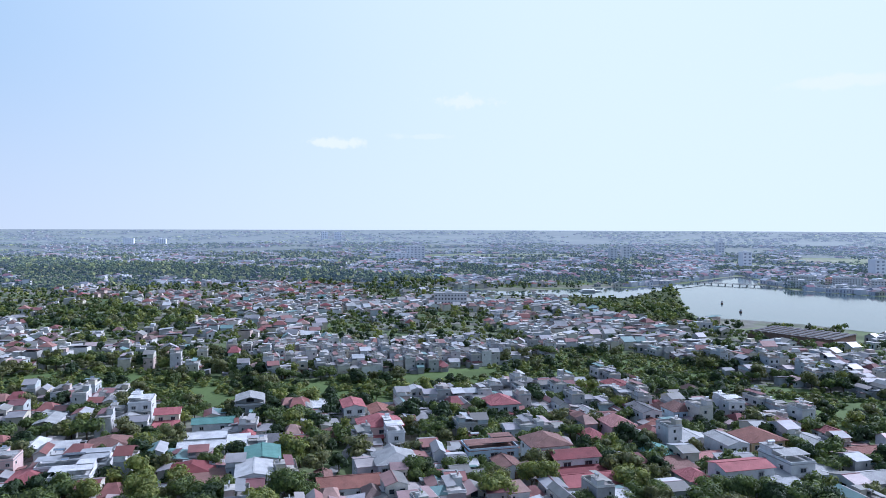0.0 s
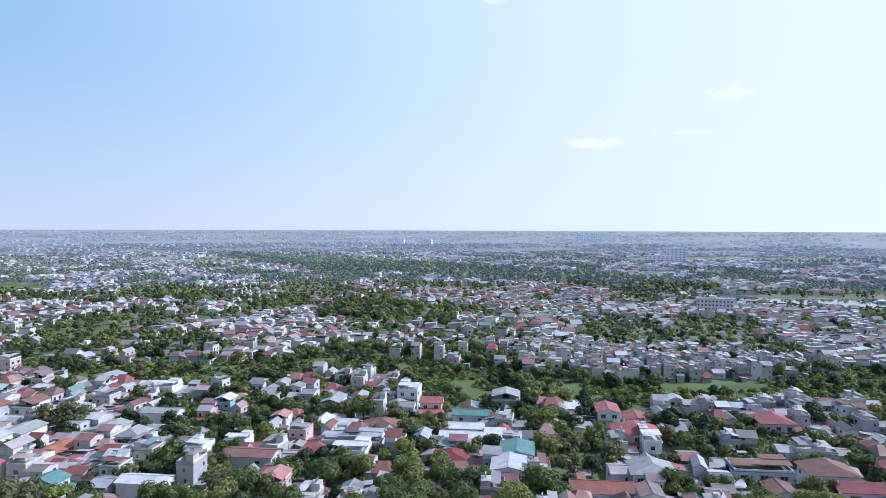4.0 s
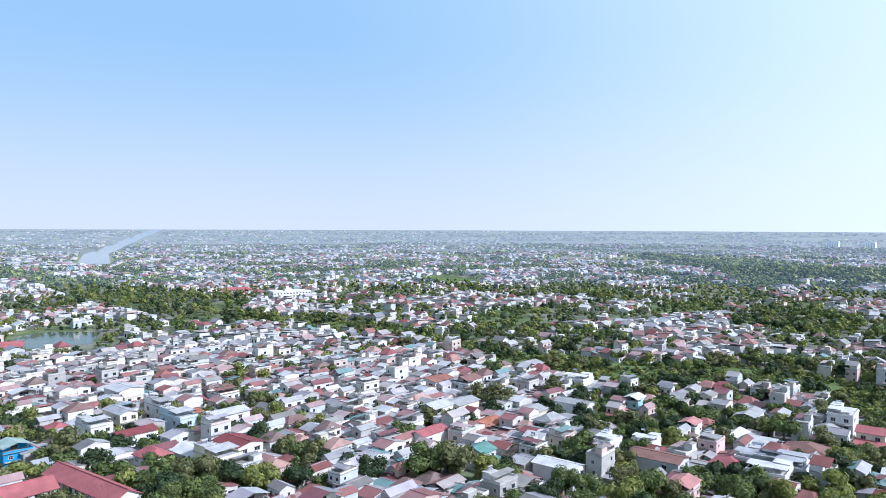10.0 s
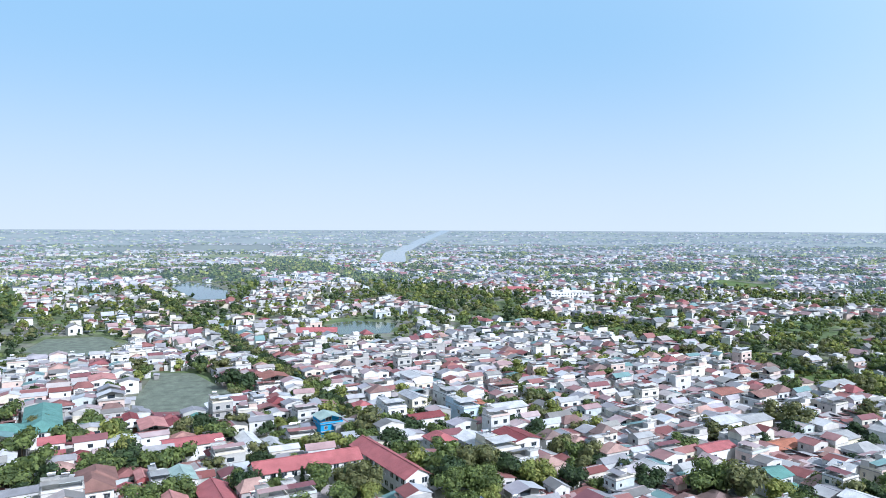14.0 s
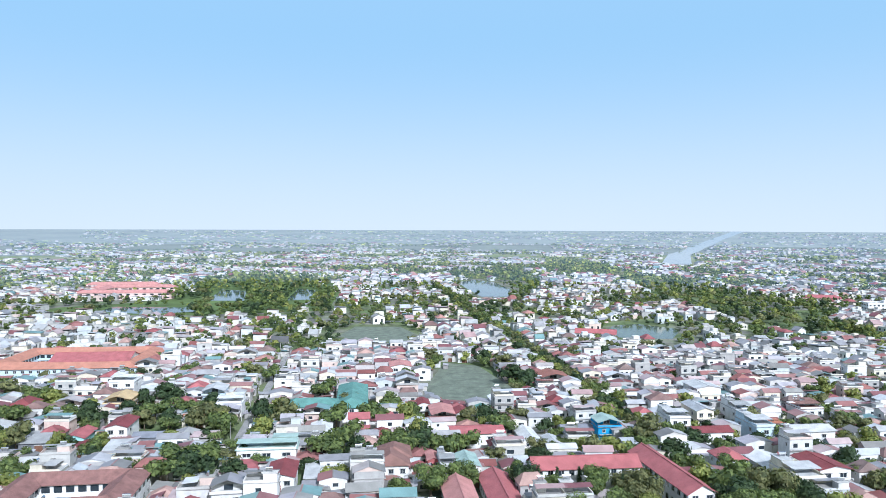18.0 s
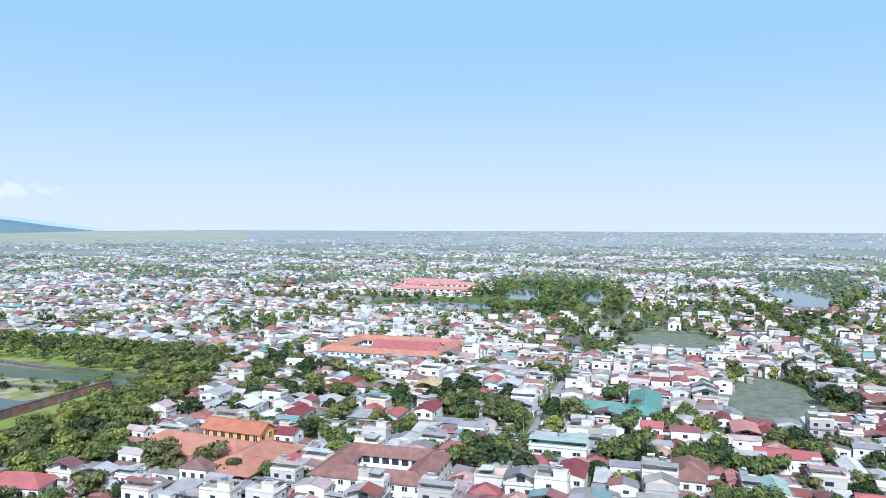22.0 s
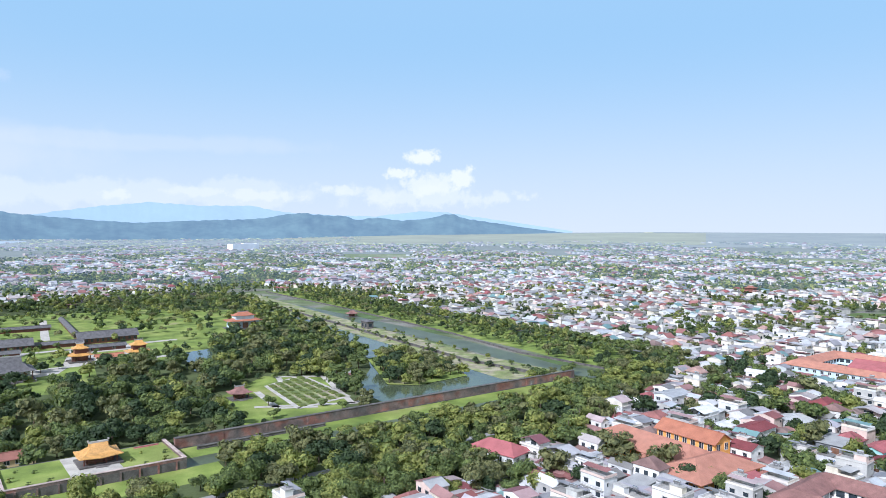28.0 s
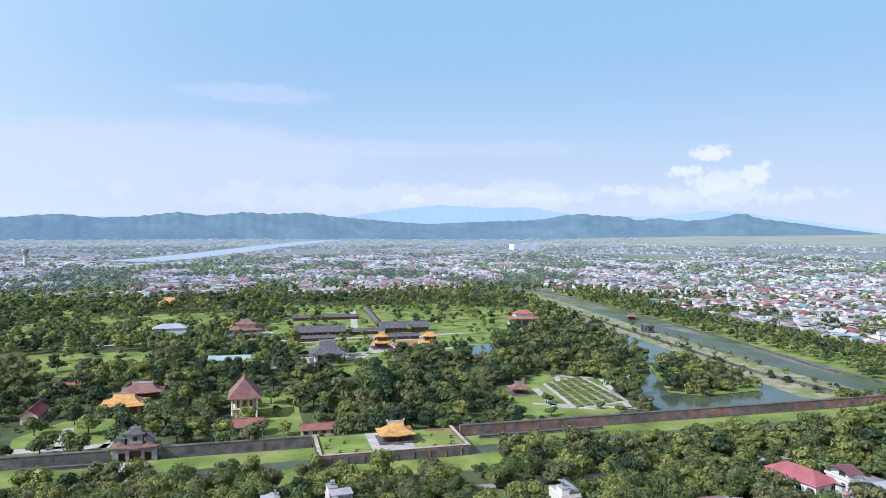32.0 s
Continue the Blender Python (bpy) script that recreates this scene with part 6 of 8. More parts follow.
block("temple_wing", -177, -181, 100, 18, 32, 5.0, "temple wing with salmon tile roof", "temple", "hip", 4.0, COATS["orange"], M_SALMON, 1, 1.4)
block("temple_wing", -165, -196, 12, 16, 9, 4.5, "small temple wing with salmon tile roof", "temple", "gable", 2.6, COATS["orange"], M_SALMON, 1, 1.0)
block("market_hall", -320, -83, 13.5, 44, 13, 6.5, "long white building under a teal roof", "building", "hip", 3.0, COATS["white"], ROOFS["teal"], 2)
block("market_hall", -303, -97, 103.5, 24, 11, 6.5, "white building under a teal roof", "building", "hip", 2.6, COATS["white"], ROOFS["teal"], 2)
block("garden_villa", -123, -228, 115, 20, 11, 4.5, "low house with a broad red tile roof", "house", "hip", 3.0, COATS["white"], ROOFS["red"], 1)

# -- larger buildings farther off
block("white_hall", -762, 356, 88, 46, 16, 10, "long white building with flat roof", "building", "flat", 1, COATS["white"], None, 3)
block("red_roofed_hall", -862, 330, 75, 40, 14, 6, "long hall with red roof", "building", "hip", 3, COATS["pink"], ROOFS["red"], 1)
block("red_roofed_hall", -552, 48, 82, 30, 11, 5, "long hall with red sheet roof", "building", "gable", 2.5, COATS["white"], ROOFS["red"], 1)
for dx_, dy_, w_, d_, t_ in ((-770, -470, 105, 13, 105), (-840, -500, 100, 13, 105), (-800, -520, 70, 12, 15), (-880, -540, 90, 13, 105)):
    block("palace_school", dx_, dy_, t_, w_, d_, 8, "long school building with pale red roofs", "school", "hip", 3.0, COATS["pink"], ROOFS["pink"], 2)
palace_hall("pagoda", -725, -672, 105, 18, 14, 5, 5, ROOFS["rust"], "old pagoda with two-tiered brown roofs", "pagoda", 2)
block("flats", 8, 752, 2, 34, 14, 15, "four-storey pale block of flats", "flats", "flat", 1, COATS["white"], None, 4)
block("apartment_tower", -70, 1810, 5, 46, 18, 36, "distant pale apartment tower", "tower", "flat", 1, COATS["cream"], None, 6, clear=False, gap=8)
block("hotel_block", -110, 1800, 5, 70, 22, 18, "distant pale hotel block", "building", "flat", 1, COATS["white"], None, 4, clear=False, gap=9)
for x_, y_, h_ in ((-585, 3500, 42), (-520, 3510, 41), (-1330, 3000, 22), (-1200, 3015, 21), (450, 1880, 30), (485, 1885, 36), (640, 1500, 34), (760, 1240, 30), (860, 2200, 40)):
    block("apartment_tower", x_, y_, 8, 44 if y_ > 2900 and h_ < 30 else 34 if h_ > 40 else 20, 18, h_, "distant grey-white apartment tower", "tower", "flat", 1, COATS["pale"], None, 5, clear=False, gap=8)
for x_, y_, t_, w_, d_, h_, s_ in ((511, 1004, -24, 40, 15, 13, 4), (541, 955, -26, 64, 13, 9, 3), (575, 1005, -28, 38, 18, 20, 5), (610, 985, -20, 26, 16, 17, 4), (640, 880, -34, 44, 16, 14, 4), (588, 880, -40, 30, 14, 12, 3), (540, 1062, -20, 34, 20, 18, 4)):
    block("riverside_block", x_, y_, t_, w_, d_, h_ * 0.72, "white riverside hotel block with flat roof", "building", "flat", 1, COATS["white"], None, s_)
for x_, y_, w_ in ((620, 945, 26), (665, 925, 30), (580, 1048, 24)):
    block("riverside_house", x_, y_, -28, w_, 12, 10, "riverside building with a red tiled roof", "building", "hip", 3, COATS["pink"], ROOFS["rust"], 3)
block("white_block", -375, -2690, 40, 140, 25, 24, "distant white block above the roofs", "building", "flat", 1, COATS["white"], None, 4, clear=False, gap=16)


def saw_hall():
    """A broad hall with rows of ridged roof bays."""
    ob = thing("market_shed", pose(272, 536, 0, 0, 0, -50), "broad dark shed with thin pale skylights along its roof bays", "shed")
    part("wall", Geo().box(-31, 31, -21, 21, 0, 5.6), COATS["brown"], ob)
    for k in range(11):
        a, b = -31.6 + k * 5.75, -31.6 + (k + 1) * 5.75
        bay = part("roof_bay", Geo().slab((a, -22, 5.7), (b - 1.1, -22, 6.7), (b - 1.1, 22, 6.7), (a, 22, 5.7), 0.2), ROOFS["dark"], ob)
        part("skylight", Geo().slab((b - 1.0, -22, 6.75), (b - 0.3, -22, 6.2), (b - 0.3, 22, 6.2), (b - 1.0, 22, 6.75), 0.1), M_GREYTILE, bay)
    for u in (-24, 0, 24):
        CLEAR.append((272 + u * 0.64, 536 - u * 0.77, 24))


saw_hall()


def causeway():
    ob = thing("footbridge", pose(428, 1046, 0, 0, 0, -40), "long low footbridge over the basin", "bridge")
    part("deck", Geo().box(-64, 64, -2, 2, 2.0, 2.5), M_CONC["object"], ob)
    for k in range(13):
        part("pier", Geo().box(-62 + k * 10.3, -61 + k * 10.3, -1.5, 1.5, -0.5, 2.0), M_CONC["object"], ob)
    for s in (-1, 1):
        part("railing", Geo().box(-64, 64, s * 1.9 - 0.06, s * 1.9 + 0.06, 3.3, 3.45), M_CONC["object"], ob)


causeway()

# -- the old palace: walls, bastion, gate, halls
WALL_H = 4.2


def wall_y(x):
    return -250.0 - 0.2386 * (143.0 - x)


def palace_wall(name, a, b, h, thick, mat, label):
    (ax, ay), (bx, by) = a, b
    l = math.hypot(bx - ax, by - ay)
    m = Matrix.Translation(((ax + bx) / 2, (ay + by) / 2, 0)) @ Matrix.Rotation(math.atan2(by - ay, bx - ax), 4, "Z")
    ob = tagged(new(name, Geo().box(-l / 2, l / 2, -thick / 2, thick / 2, 0, h).mesh(name, [mat])), label, "wall", "", "structure")
    ob.matrix_basis = m
    part("coping", Geo().box(-l / 2, l / 2, -thick / 2 - 0.15, thick / 2 + 0.15, h, h + 0.3), M_STONE, ob)
    part("plinth", Geo().box(-l / 2, l / 2, -thick / 2 - 0.25, thick / 2 + 0.25, 0, 0.5), M_STONE, ob)
    n = int(l / (18 if h > 2 and l < 300 else 60))
    for k in range(n + 1):
        px = -l / 2 + 0.3 + (l - 0.6) * k / max(1, n)
        for s in (-1, 1):
            part("buttress", Geo().box(px - 0.3, px + 0.3, s * thick / 2 - 0.1, s * thick / 2 + 0.1, 0.5, h), mat, ob)
    return ob


palace_wall("wall_east", (330, wall_y(330)), (114, wall_y(114)), WALL_H, 1.6, M_STONE, "dark weathered palace wall")
palace_wall("wall_gate", (97, wall_y(97)), (44, wall_y(44)), WALL_H, 1.6, M_STONE, "dark weathered palace wall beside the gate")
palace_wall("wall_north_east", (-14, wall_y(-14)), (-230, wall_y(-230)), WALL_H, 1.6, M_BRICK, "old brick palace wall with red brick patches")
for a_, b_ in (((-230, -339), (-205, -410)), ((-205, -410), (-188, -520)), ((-188, -520), (-160, -700)), ((-160, -700), (-120, -925))):
    palace_wall("bank_wall", (a_[0] + 10, a_[1]), (b_[0] + 10, b_[1]), 1.3, 1.0, M_STONE, "low stone bank of the moat")
for a_, b_ in (((-258, -352), (-238, -420)), ((-238, -420), (-232, -516)), ((-232, -516), (-199, -733)), ((-199, -733), (-158, -950))):
    palace_wall("bank_wall", (a_[0] - 3, a_[1]), (b_[0] - 3, b_[1]), 0.9, 0.8, M_STONE, "low stone edge of the moat")
for a_, b_ in (((140, -246), (114, -252)), ((-22, -284), (-75, -297))):
    palace_wall("bank_wall", a_, b_, 1.0, 0.9, M_STONE, "low stone edge of the moat below the wall")
for a_, b_ in (((-105, -925), (470, -800)),):
    palace_wall("wall_west", a_, b_, 4.0, 1.5, M_STONE, "far dark palace wall")


def bastion():
    ob = thing("bastion", pose(13.5, -269.5, 0, 0, 0, SQ), "square grassed bastion with brick edge walls", "bastion")
    w, d, h = 56, 27, 3.1
    part("terrace_body", Geo().box(-w / 2, w / 2, -d / 2, d / 2, 0, h), M_STONE, ob)
    part("grass_top", Geo().box(-w / 2 + 1.2, w / 2 - 1.2, -d / 2 + 1.2, d / 2 - 1.2, h, h + 0.15), M_GRASS, ob)
    for a, b, c, e in ((-w / 2, w / 2, d / 2 - 1.1, d / 2), (-w / 2, -w / 2 + 1.1, -d / 2, d / 2 - 1.1), (w / 2 - 1.1, w / 2, -d / 2, d / 2 - 1.1)):
        part("parapet", Geo().box(a, b, c, e, h, h + 0.9), M_BRICK, ob)
        part("parapet_cap", Geo().box(a - 0.1, b + 0.1, c - 0.1, e + 0.1, h + 0.9, h + 1.08), material("pinkish_lime", [(0.42, 0.33, 0.30)], 0.9, 0.4, 0.3, 3.0, 0.4), ob)
    part("terrace_path", Geo().box(-8, 8, -d / 2 + 1.5, d / 2 - 2.2, h + 0.15, h + 0.35), M_PAVE, ob)
    for k in range(9):
        px = -w / 2 + 3.5 + k * 6.1
        part("pilaster", Geo().box(px - 0.3, px + 0.3, d / 2, d / 2 + 0.25, 0, h), M_BRICK, ob)
    CLEAR.append((0, -273, 17))
    CLEAR.extend([(-8, -247, 9), (10, -243, 9), (28, -238, 9), (-22, -253, 8), (46, -238, 8)])
    sheet("lawn_bastion", [(52, -262), (48, -230), (-30, -250), (-26, -280)], 0.085, M_GRASS, "bright grass in front of the bastion")
    CLEAR.append((13, -270, 17))
    CLEAR.append((27, -266, 17))
    pv = palace_hall("bastion_pavilion", 11.5, -271.5, 180 + SQ, 11.0, 8.5, 2.4, 4.0, M_YELLOW, "open pavilion with glazed yellow-orange roof", "pavilion", 1, None, 0.6, 4)
    pv.location.z = h + 0.3
    bush = crown_geo(140, 4, 1, 160, 0.13)
    for k, (u, v, r) in enumerate(((-22, 9, 1.3), (-15, 10.5, 1.0), (-24, 1, 1.1), (-17, -3, 0.9), (14, 10, 1.2), (20, 9, 0.9), (24.5, 3, 1.4), (17, -2, 1.0), (22, -6, 0.8), (-12, 4, 0.8))):
        sh = tagged(new("shrub", bush.mesh("shrub", [M_TONE["mid" if k % 3 else "bright"]])), "small rounded green shrub on the bastion lawn", "shrub", "shrubs of the bastion")
        sh.matrix_basis = pose(13.5, -269.5, 0, 0, 0, SQ) @ Matrix.Translation((u, v, h + 0.15 + 0.6 * r)) @ Matrix.Diagonal((r, r, r * 0.8, 1))


bastion()
block("guard_shed", -4, -284.5, SQ, 8, 3.5, 2.6, "small red-roofed shed behind the bastion", "shed", "gable", 0.9, COATS["white"], ROOFS["red"], 1, 0.4)


def gate():
    """The ornate three-bayed gate."""
    ob = thing("palace_gate", pose(105.5, wall_y(105.5), 0, 0, 0, 180 + SQ), "ornate tiered palace gate with three doorways", "gate")
    lime = material("old_lime_render", [(0.25, 0.235, 0.23)], 0.9, 0.4, 0.4, 3.0, 0.4)
    for a, b in ((-7.5, -5.6), (-3.2, -2.0), (2.0, 3.2), (5.6, 7.5)):
        part("pier", Geo().box(a, b, -2.2, 2.2, 0, 5.4), lime, ob)
    for a, b, z in ((-5.6, -3.2, 3.4), (-2.0, 2.0, 4.0), (3.2, 5.6, 3.4)):
        part("lintel", Geo().box(a, b, -2.0, 2.0, z, 5.4), lime, ob)
        part("door_leaf", Geo().box(a, b, 0.4, 0.6, 0, z), M_LACQUER, ob)
    part("lower_roof", swept(16.5, 7.0, 5.3, 1.6, 0.5, ridge=0.7), M_OLDTILE, ob)
    for s, w in ((-1, 2.6), (1, 2.6)):
        part("side_turret", Geo().box(s * 4.8 - w / 2, s * 4.8 + w / 2, -1.3, 1.3, 6.3, 8.6), lime, ob)
        r = swept(w + 1.4, 4.0, 8.5, 1.4, 0.4)
        r.v = [(x + s * 4.8, y, z) for x, y, z in r.v]
        part("turret_roof", r, M_GREYTILE, ob)
    part("upper_storey", Geo().box(-2.6, 2.6, -1.6, 1.6, 6.3, 10.0), lime, ob)
    part("moon_window", Geo().box(-0.7, 0.7, -1.7, -1.55, 7.6, 9.0), M_GLASS, ob)
    part("upper_roof", swept(7.4, 5.0, 9.9, 1.9, 0.6), M_GREYTILE, ob)
    part("crest", Geo().box(-1.8, 1.8, -0.2, 0.2, 11.7, 12.4).box(-0.4, 0.4, -0.2, 0.2, 12.4, 13.0), lime, ob)
    CLEAR.append((105, -258, 10))
    CLEAR.append((103, -240, 6))
    strip("gate_path", [(105, -256), (102, -232), (101, -205)], 4.5, 0.18, M_PAVE, "stone path and bridge before the gate")
    palace_wall("bank_wall", (98, -252), (95, -232), 0.9, 0.6, M_STONE, "low parapet of the gate bridge")
    palace_wall("bank_wall", (110, -249), (107, -230), 0.9, 0.6, M_STONE, "low parapet of the gate bridge")


gate()


def tall_pavilion():
    ob = thing("tall_pavilion", pose(81, -318, 0, 0, 0, 180 + SQ), "tall columned pavilion with steep brown tile roof", "pavilion")
    part("stone_base", Geo().box(-6.2, 6.2, -7, 7, 0, 1.0), M_STONE, ob)
    part("core_wall", Geo().box(-4.2, 4.2, -5, 5, 1.0, 9.5), COATS["ochre"], ob)
    for k in range(4):
        for y_ in (-6.2, 6.2):
            part("column", Geo().tube(-5.2 + k * 3.47, y_, 1.0, 9.4, 0.5, 0.42, 10), COATS["cream"], ob)
    part("floor_slab", Geo().box(-5.8, 5.8, -6.8, 6.8, 5.0, 5.4), COATS["cream"], ob)
    part("architrave", Geo().box(-5.9, 5.9, -6.9, 6.9, 9.3, 10.2), COATS["cream"], ob)
    part("roof", Geo().hip(-7.2, 7.2, -8.6, 8.6, 10.2, 8.2, 0.6, 0.3), M_OLDTILE, ob)
    part("ridge_cap", Geo().box(-0.3, 0.3, -5.3, 5.3, 18.3, 18.75), M_STONE, ob)
    part("stair", Geo().box(-2.5, -0.5, -10.5, -6.9, 0, 3.0, 0), M_CONC["object"], ob)
    for k in range(3):
        part("doorway", Geo().box(-3.2 + k * 2.6, -2.0 + k * 2.6, -5.1, -4.95, 5.5, 8.6), M_WOOD, ob)
    CLEAR.append((81, -318, 10))


tall_pavilion()
block("pavilion_annex", 73, -291, 180 + SQ, 12, 8, 4.5, "low building with red tile roof below the tall pavilion", "building", "gable", 2.2, COATS["white"], ROOFS["rust"], 1)
palace_hall("yellow_hall", 137, -324, 180 + SQ, 17, 12, 4.0, 4.5, M_YELLOW, "hall with glazed yellow tile roof", "hall", 1, COATS["ochre"], 0.8, 6)
palace_hall("brown_hall", 139, -350, 180 + SQ, 17, 10, 3.8, 4.0, M_OLDTILE, "hall with brown tile roof behind trees", "hall")
block("red_roof_house", 183, -362, SQ, 9, 6, 4, "small house with pink-red roof", "house", "gable", 2, COATS["white"], ROOFS["red"], 1)
block("red_roof_house", 172, -314, SQ + 90, 16, 7, 4, "low hall with maroon roof", "house", "gable", 2.4, COATS["pink"], ROOFS["maroon"], 1)
block("red_roof_house", 190, -280, SQ, 12, 7, 4, "low hall with red roof by the wall", "house", "gable", 2.4, COATS["pink"], ROOFS["maroon"], 1)
block("wall_house", 42, -291, SQ, 18, 6, 3.2, "low ochre building with red roof inside the wall", "building", "gable", 1.6, COATS["ochre"], ROOFS["rust"], 1)
palace_hall("grey_hall", 62, -450, 180 + SQ, 20, 15, 5.0, 7.5, M_GREYTILE, "large hall with grey tile roof and pale front", "hall", 1, COATS["white"], 1.0, 6)
for x_, y_, w_ in ((83, -549, 38), (18, -574, 40)):
    block("long_gallery_hall", x_, y_ - 6, 180 + SQ, w_, 10, 5, "long dark palace hall with grey tile roof", "hall", "gable", 3.6, M_LACQUER, M_GREYTILE, 1, 1.2)
for x_, y_, w_, t_ in ((50, -565, 34, SQ), (48, -655, 130, 100), (85, -530, 34, SQ), (20, -540, 30, SQ), (92, -655, 60, SQ)):
    block("covered_corridor", x_, y_, t_, w_, 4, 3.2, "long covered corridor with grey tile roof", "corridor", "gable", 1.4, M_LACQUER, M_GREYTILE, 1, 0.8, gap=12)
palace_hall("yellow_pavilion", 31, -500, 180 + SQ, 11, 9, 3.4, 5.0, M_YELLOW, "two-tiered pavilion with glazed orange roofs", "pavilion", 2)
palace_hall("yellow_pavilion", -3, -502, 180 + SQ, 13, 9, 3.4, 5.0, M_YELLOW, "two-tiered pavilion with glazed orange roofs", "pavilion", 2)
block("side_building", 14, -495, SQ, 16, 6, 3.4, "low building with orange roof by the pavilion", "building", "gable", 1.6, COATS["cream"], M_ORANGE, 1)
palace_hall("ornate_hall", -85, -615, 180 + SQ, 26, 14, 6, 5, ROOFS["orange"], "ornate pale-blue hall with orange roofs", "hall", 2, COATS["blue"])
palace_hall("old_hall", 141, -558, 180 + SQ, 22, 12, 4.4, 5, M_OLDTILE, "hall with brown two-tiered roof", "hall", 2, COATS["ochre"])
block("old_annex", 138, -540, SQ, 26, 7, 3.4, "low annex with grey roof", "building", "gable", 1.6, COATS["ochre"], M_GREYTILE, 1)
block("covered_hall", 196, -548, SQ, 24, 12, 8, "hall under repair with pale sheet cover", "hall", "hip", 3, COATS["pale"], ROOFS["metal"], 2)
block("teal_shed", 118, -440, SQ - 4, 30, 9, 4.2, "low shed with pale teal roof", "shed", "gable", 1.8, COATS["white"], ROOFS["sage"], 1)
block("red_shed", 103, -426, SQ, 9, 7, 4.2, "small shed with bright red roof", "shed", "gable", 1.8, COATS["maroonw"], ROOFS["red"], 1)
palace_hall("far_pavilion", 272, -758, 180 + SQ, 20, 13, 4, 5.5, M_YELLOW, "pavilion with orange glazed roof among trees", "pavilion")
for x_, y_ in ((-48, -361), (-106, -372), (-192, -655), (95, -900), (-20, -880), (60, -840)):
    palace_hall("garden_pavilion", x_, y_, 180 + SQ, 7.5, 6, 2.6, 3.0, M_OLDTILE, "small garden pavilion with brown roof", "pavilion", 1, None, 0.6, 4)
block("moat_bridge_house", -182, -575, SQ + 90, 10, 6, 6, "stone gatehouse over the moat", "gate", "hip", 1.5, M_STONE, M_GREYTILE, 1)

for i_, p_ in enumerate(([(104, -536), (64, -546), (68, -528), (100, -520)], [(40, -552), (-6, -563), (-2, -538), (40, -528)], [(92, -470), (36, -482), (40, -462), (88, -430)], [(40, -520), (-14, -530), (-14, -488), (40, -486)], [(160, -570), (122, -578), (126, -540), (160, -534)])):
    sheet("court_paving", p_, 0.16 + 0.006 * i_, M_PAVE, "worn stone paving of a palace court")

# -- palace grounds: paths, parterre, garden beds
for l_, h_ in (([(150, -300), (140, -272)], 2.2), ([(158, -268), (122, -276)], 3.0), ([(126, -300), (124, -272)], 1.4), ([(-80, -330), (-62, -334), (-58, -372)], 1.8), ([(-72, -340), (-75, -405)], 1.6), ([(-97, -330), (-99, -396)], 1.6),
               ([(-75, -405), (-99, -397)], 1.6), ([(-52, -340), (-99, -330), (-108, -345)], 1.8), ([(70, -440), (45, -480), (-20, -500)], 3.0), ([(150, -520), (-30, -570)], 3.0), ([(60, -600), (75, -730)], 3.0),
               ([(95, -430), (60, -425)], 3.0), ([(270, -500), (160, -530)], 3.0)):
    strip("garden_path", l_, h_, 0.19, M_PAVE, "pale paved garden path")
BEDS = [(-65, -383), (-88, -403), (-99, -344), (-71, -330)]
sheet("garden_court", BEDS, 0.2, M_BANK, "pale trodden ground of the walled palace garden")
for a_, b_ in zip(BEDS, BEDS[1:] + BEDS[:1]):
    strip("garden_path", [a_, b_], 1.3, 0.24, M_PAVE, "pale paved path round the garden beds")
for k in range(7):
    for j in range(5):
        t_, u_ = (j + 0.5) / 5, (k + 0.5) / 7
        q_ = [(BEDS[0][c] * (1 - t_) + BEDS[1][c] * t_) * (1 - u_) + (BEDS[3][c] * (1 - t_) + BEDS[2][c] * t_) * u_ for c in (0, 1)]
        g = Geo().box(-2.9, 2.9, -1.7, 1.7, 0, 0.45, 0).box(-2.4, 2.4, -1.2, 1.2, 0.45, 0.65, 0)
        hb = tagged(new("garden_bed", g.mesh("garden_bed", [M_TONE["mid" if (k + j) % 3 else "bright"]])), "clipped low hedge bed in the palace garden", "hedge", "garden beds")
        hb.matrix_basis = pose(q_[0], q_[1], 0.2, 0, 0, 97)

sheet("moat_berm", BERM, 0.12, M_BANK, "pale trodden bank between the moats")
for k in range(46):
    t_ = k / 45
    q_ = np.array([np.interp(t_, [0, 0.2, 0.5, 1], [-214, -196, -180, -130]), np.interp(t_, [0, 0.2, 0.5, 1], [-350, -440, -560, -900])])
    BUSHES.append((q_[0] + (9 if k % 2 else -9) + rng0.normal(0, 1.5), q_[1] + rng0.normal(0, 3), rng0.uniform(1.6, 3.2)))

# -- a wooded island in the pond
ISLAND = [(-139, -440), (-160, -447), (-180, -400), (-176, -366), (-140, -354), (-126, -362)]
sheet("island", ISLAND, 0.3, M_GRASS, "small wooded island in the pond")

# -- paddocks and bare ground seen between trees
LAWNS += [[(45, -272), (-18, -288), (-30, -262), (45, -240)], [(130, -300), (120, -268), (180, -255), (190, -300)]]
for p_ in BARE:
    sheet("clearing", p_, 0.09, M_FIELD, "rough grass clearing among the trees")


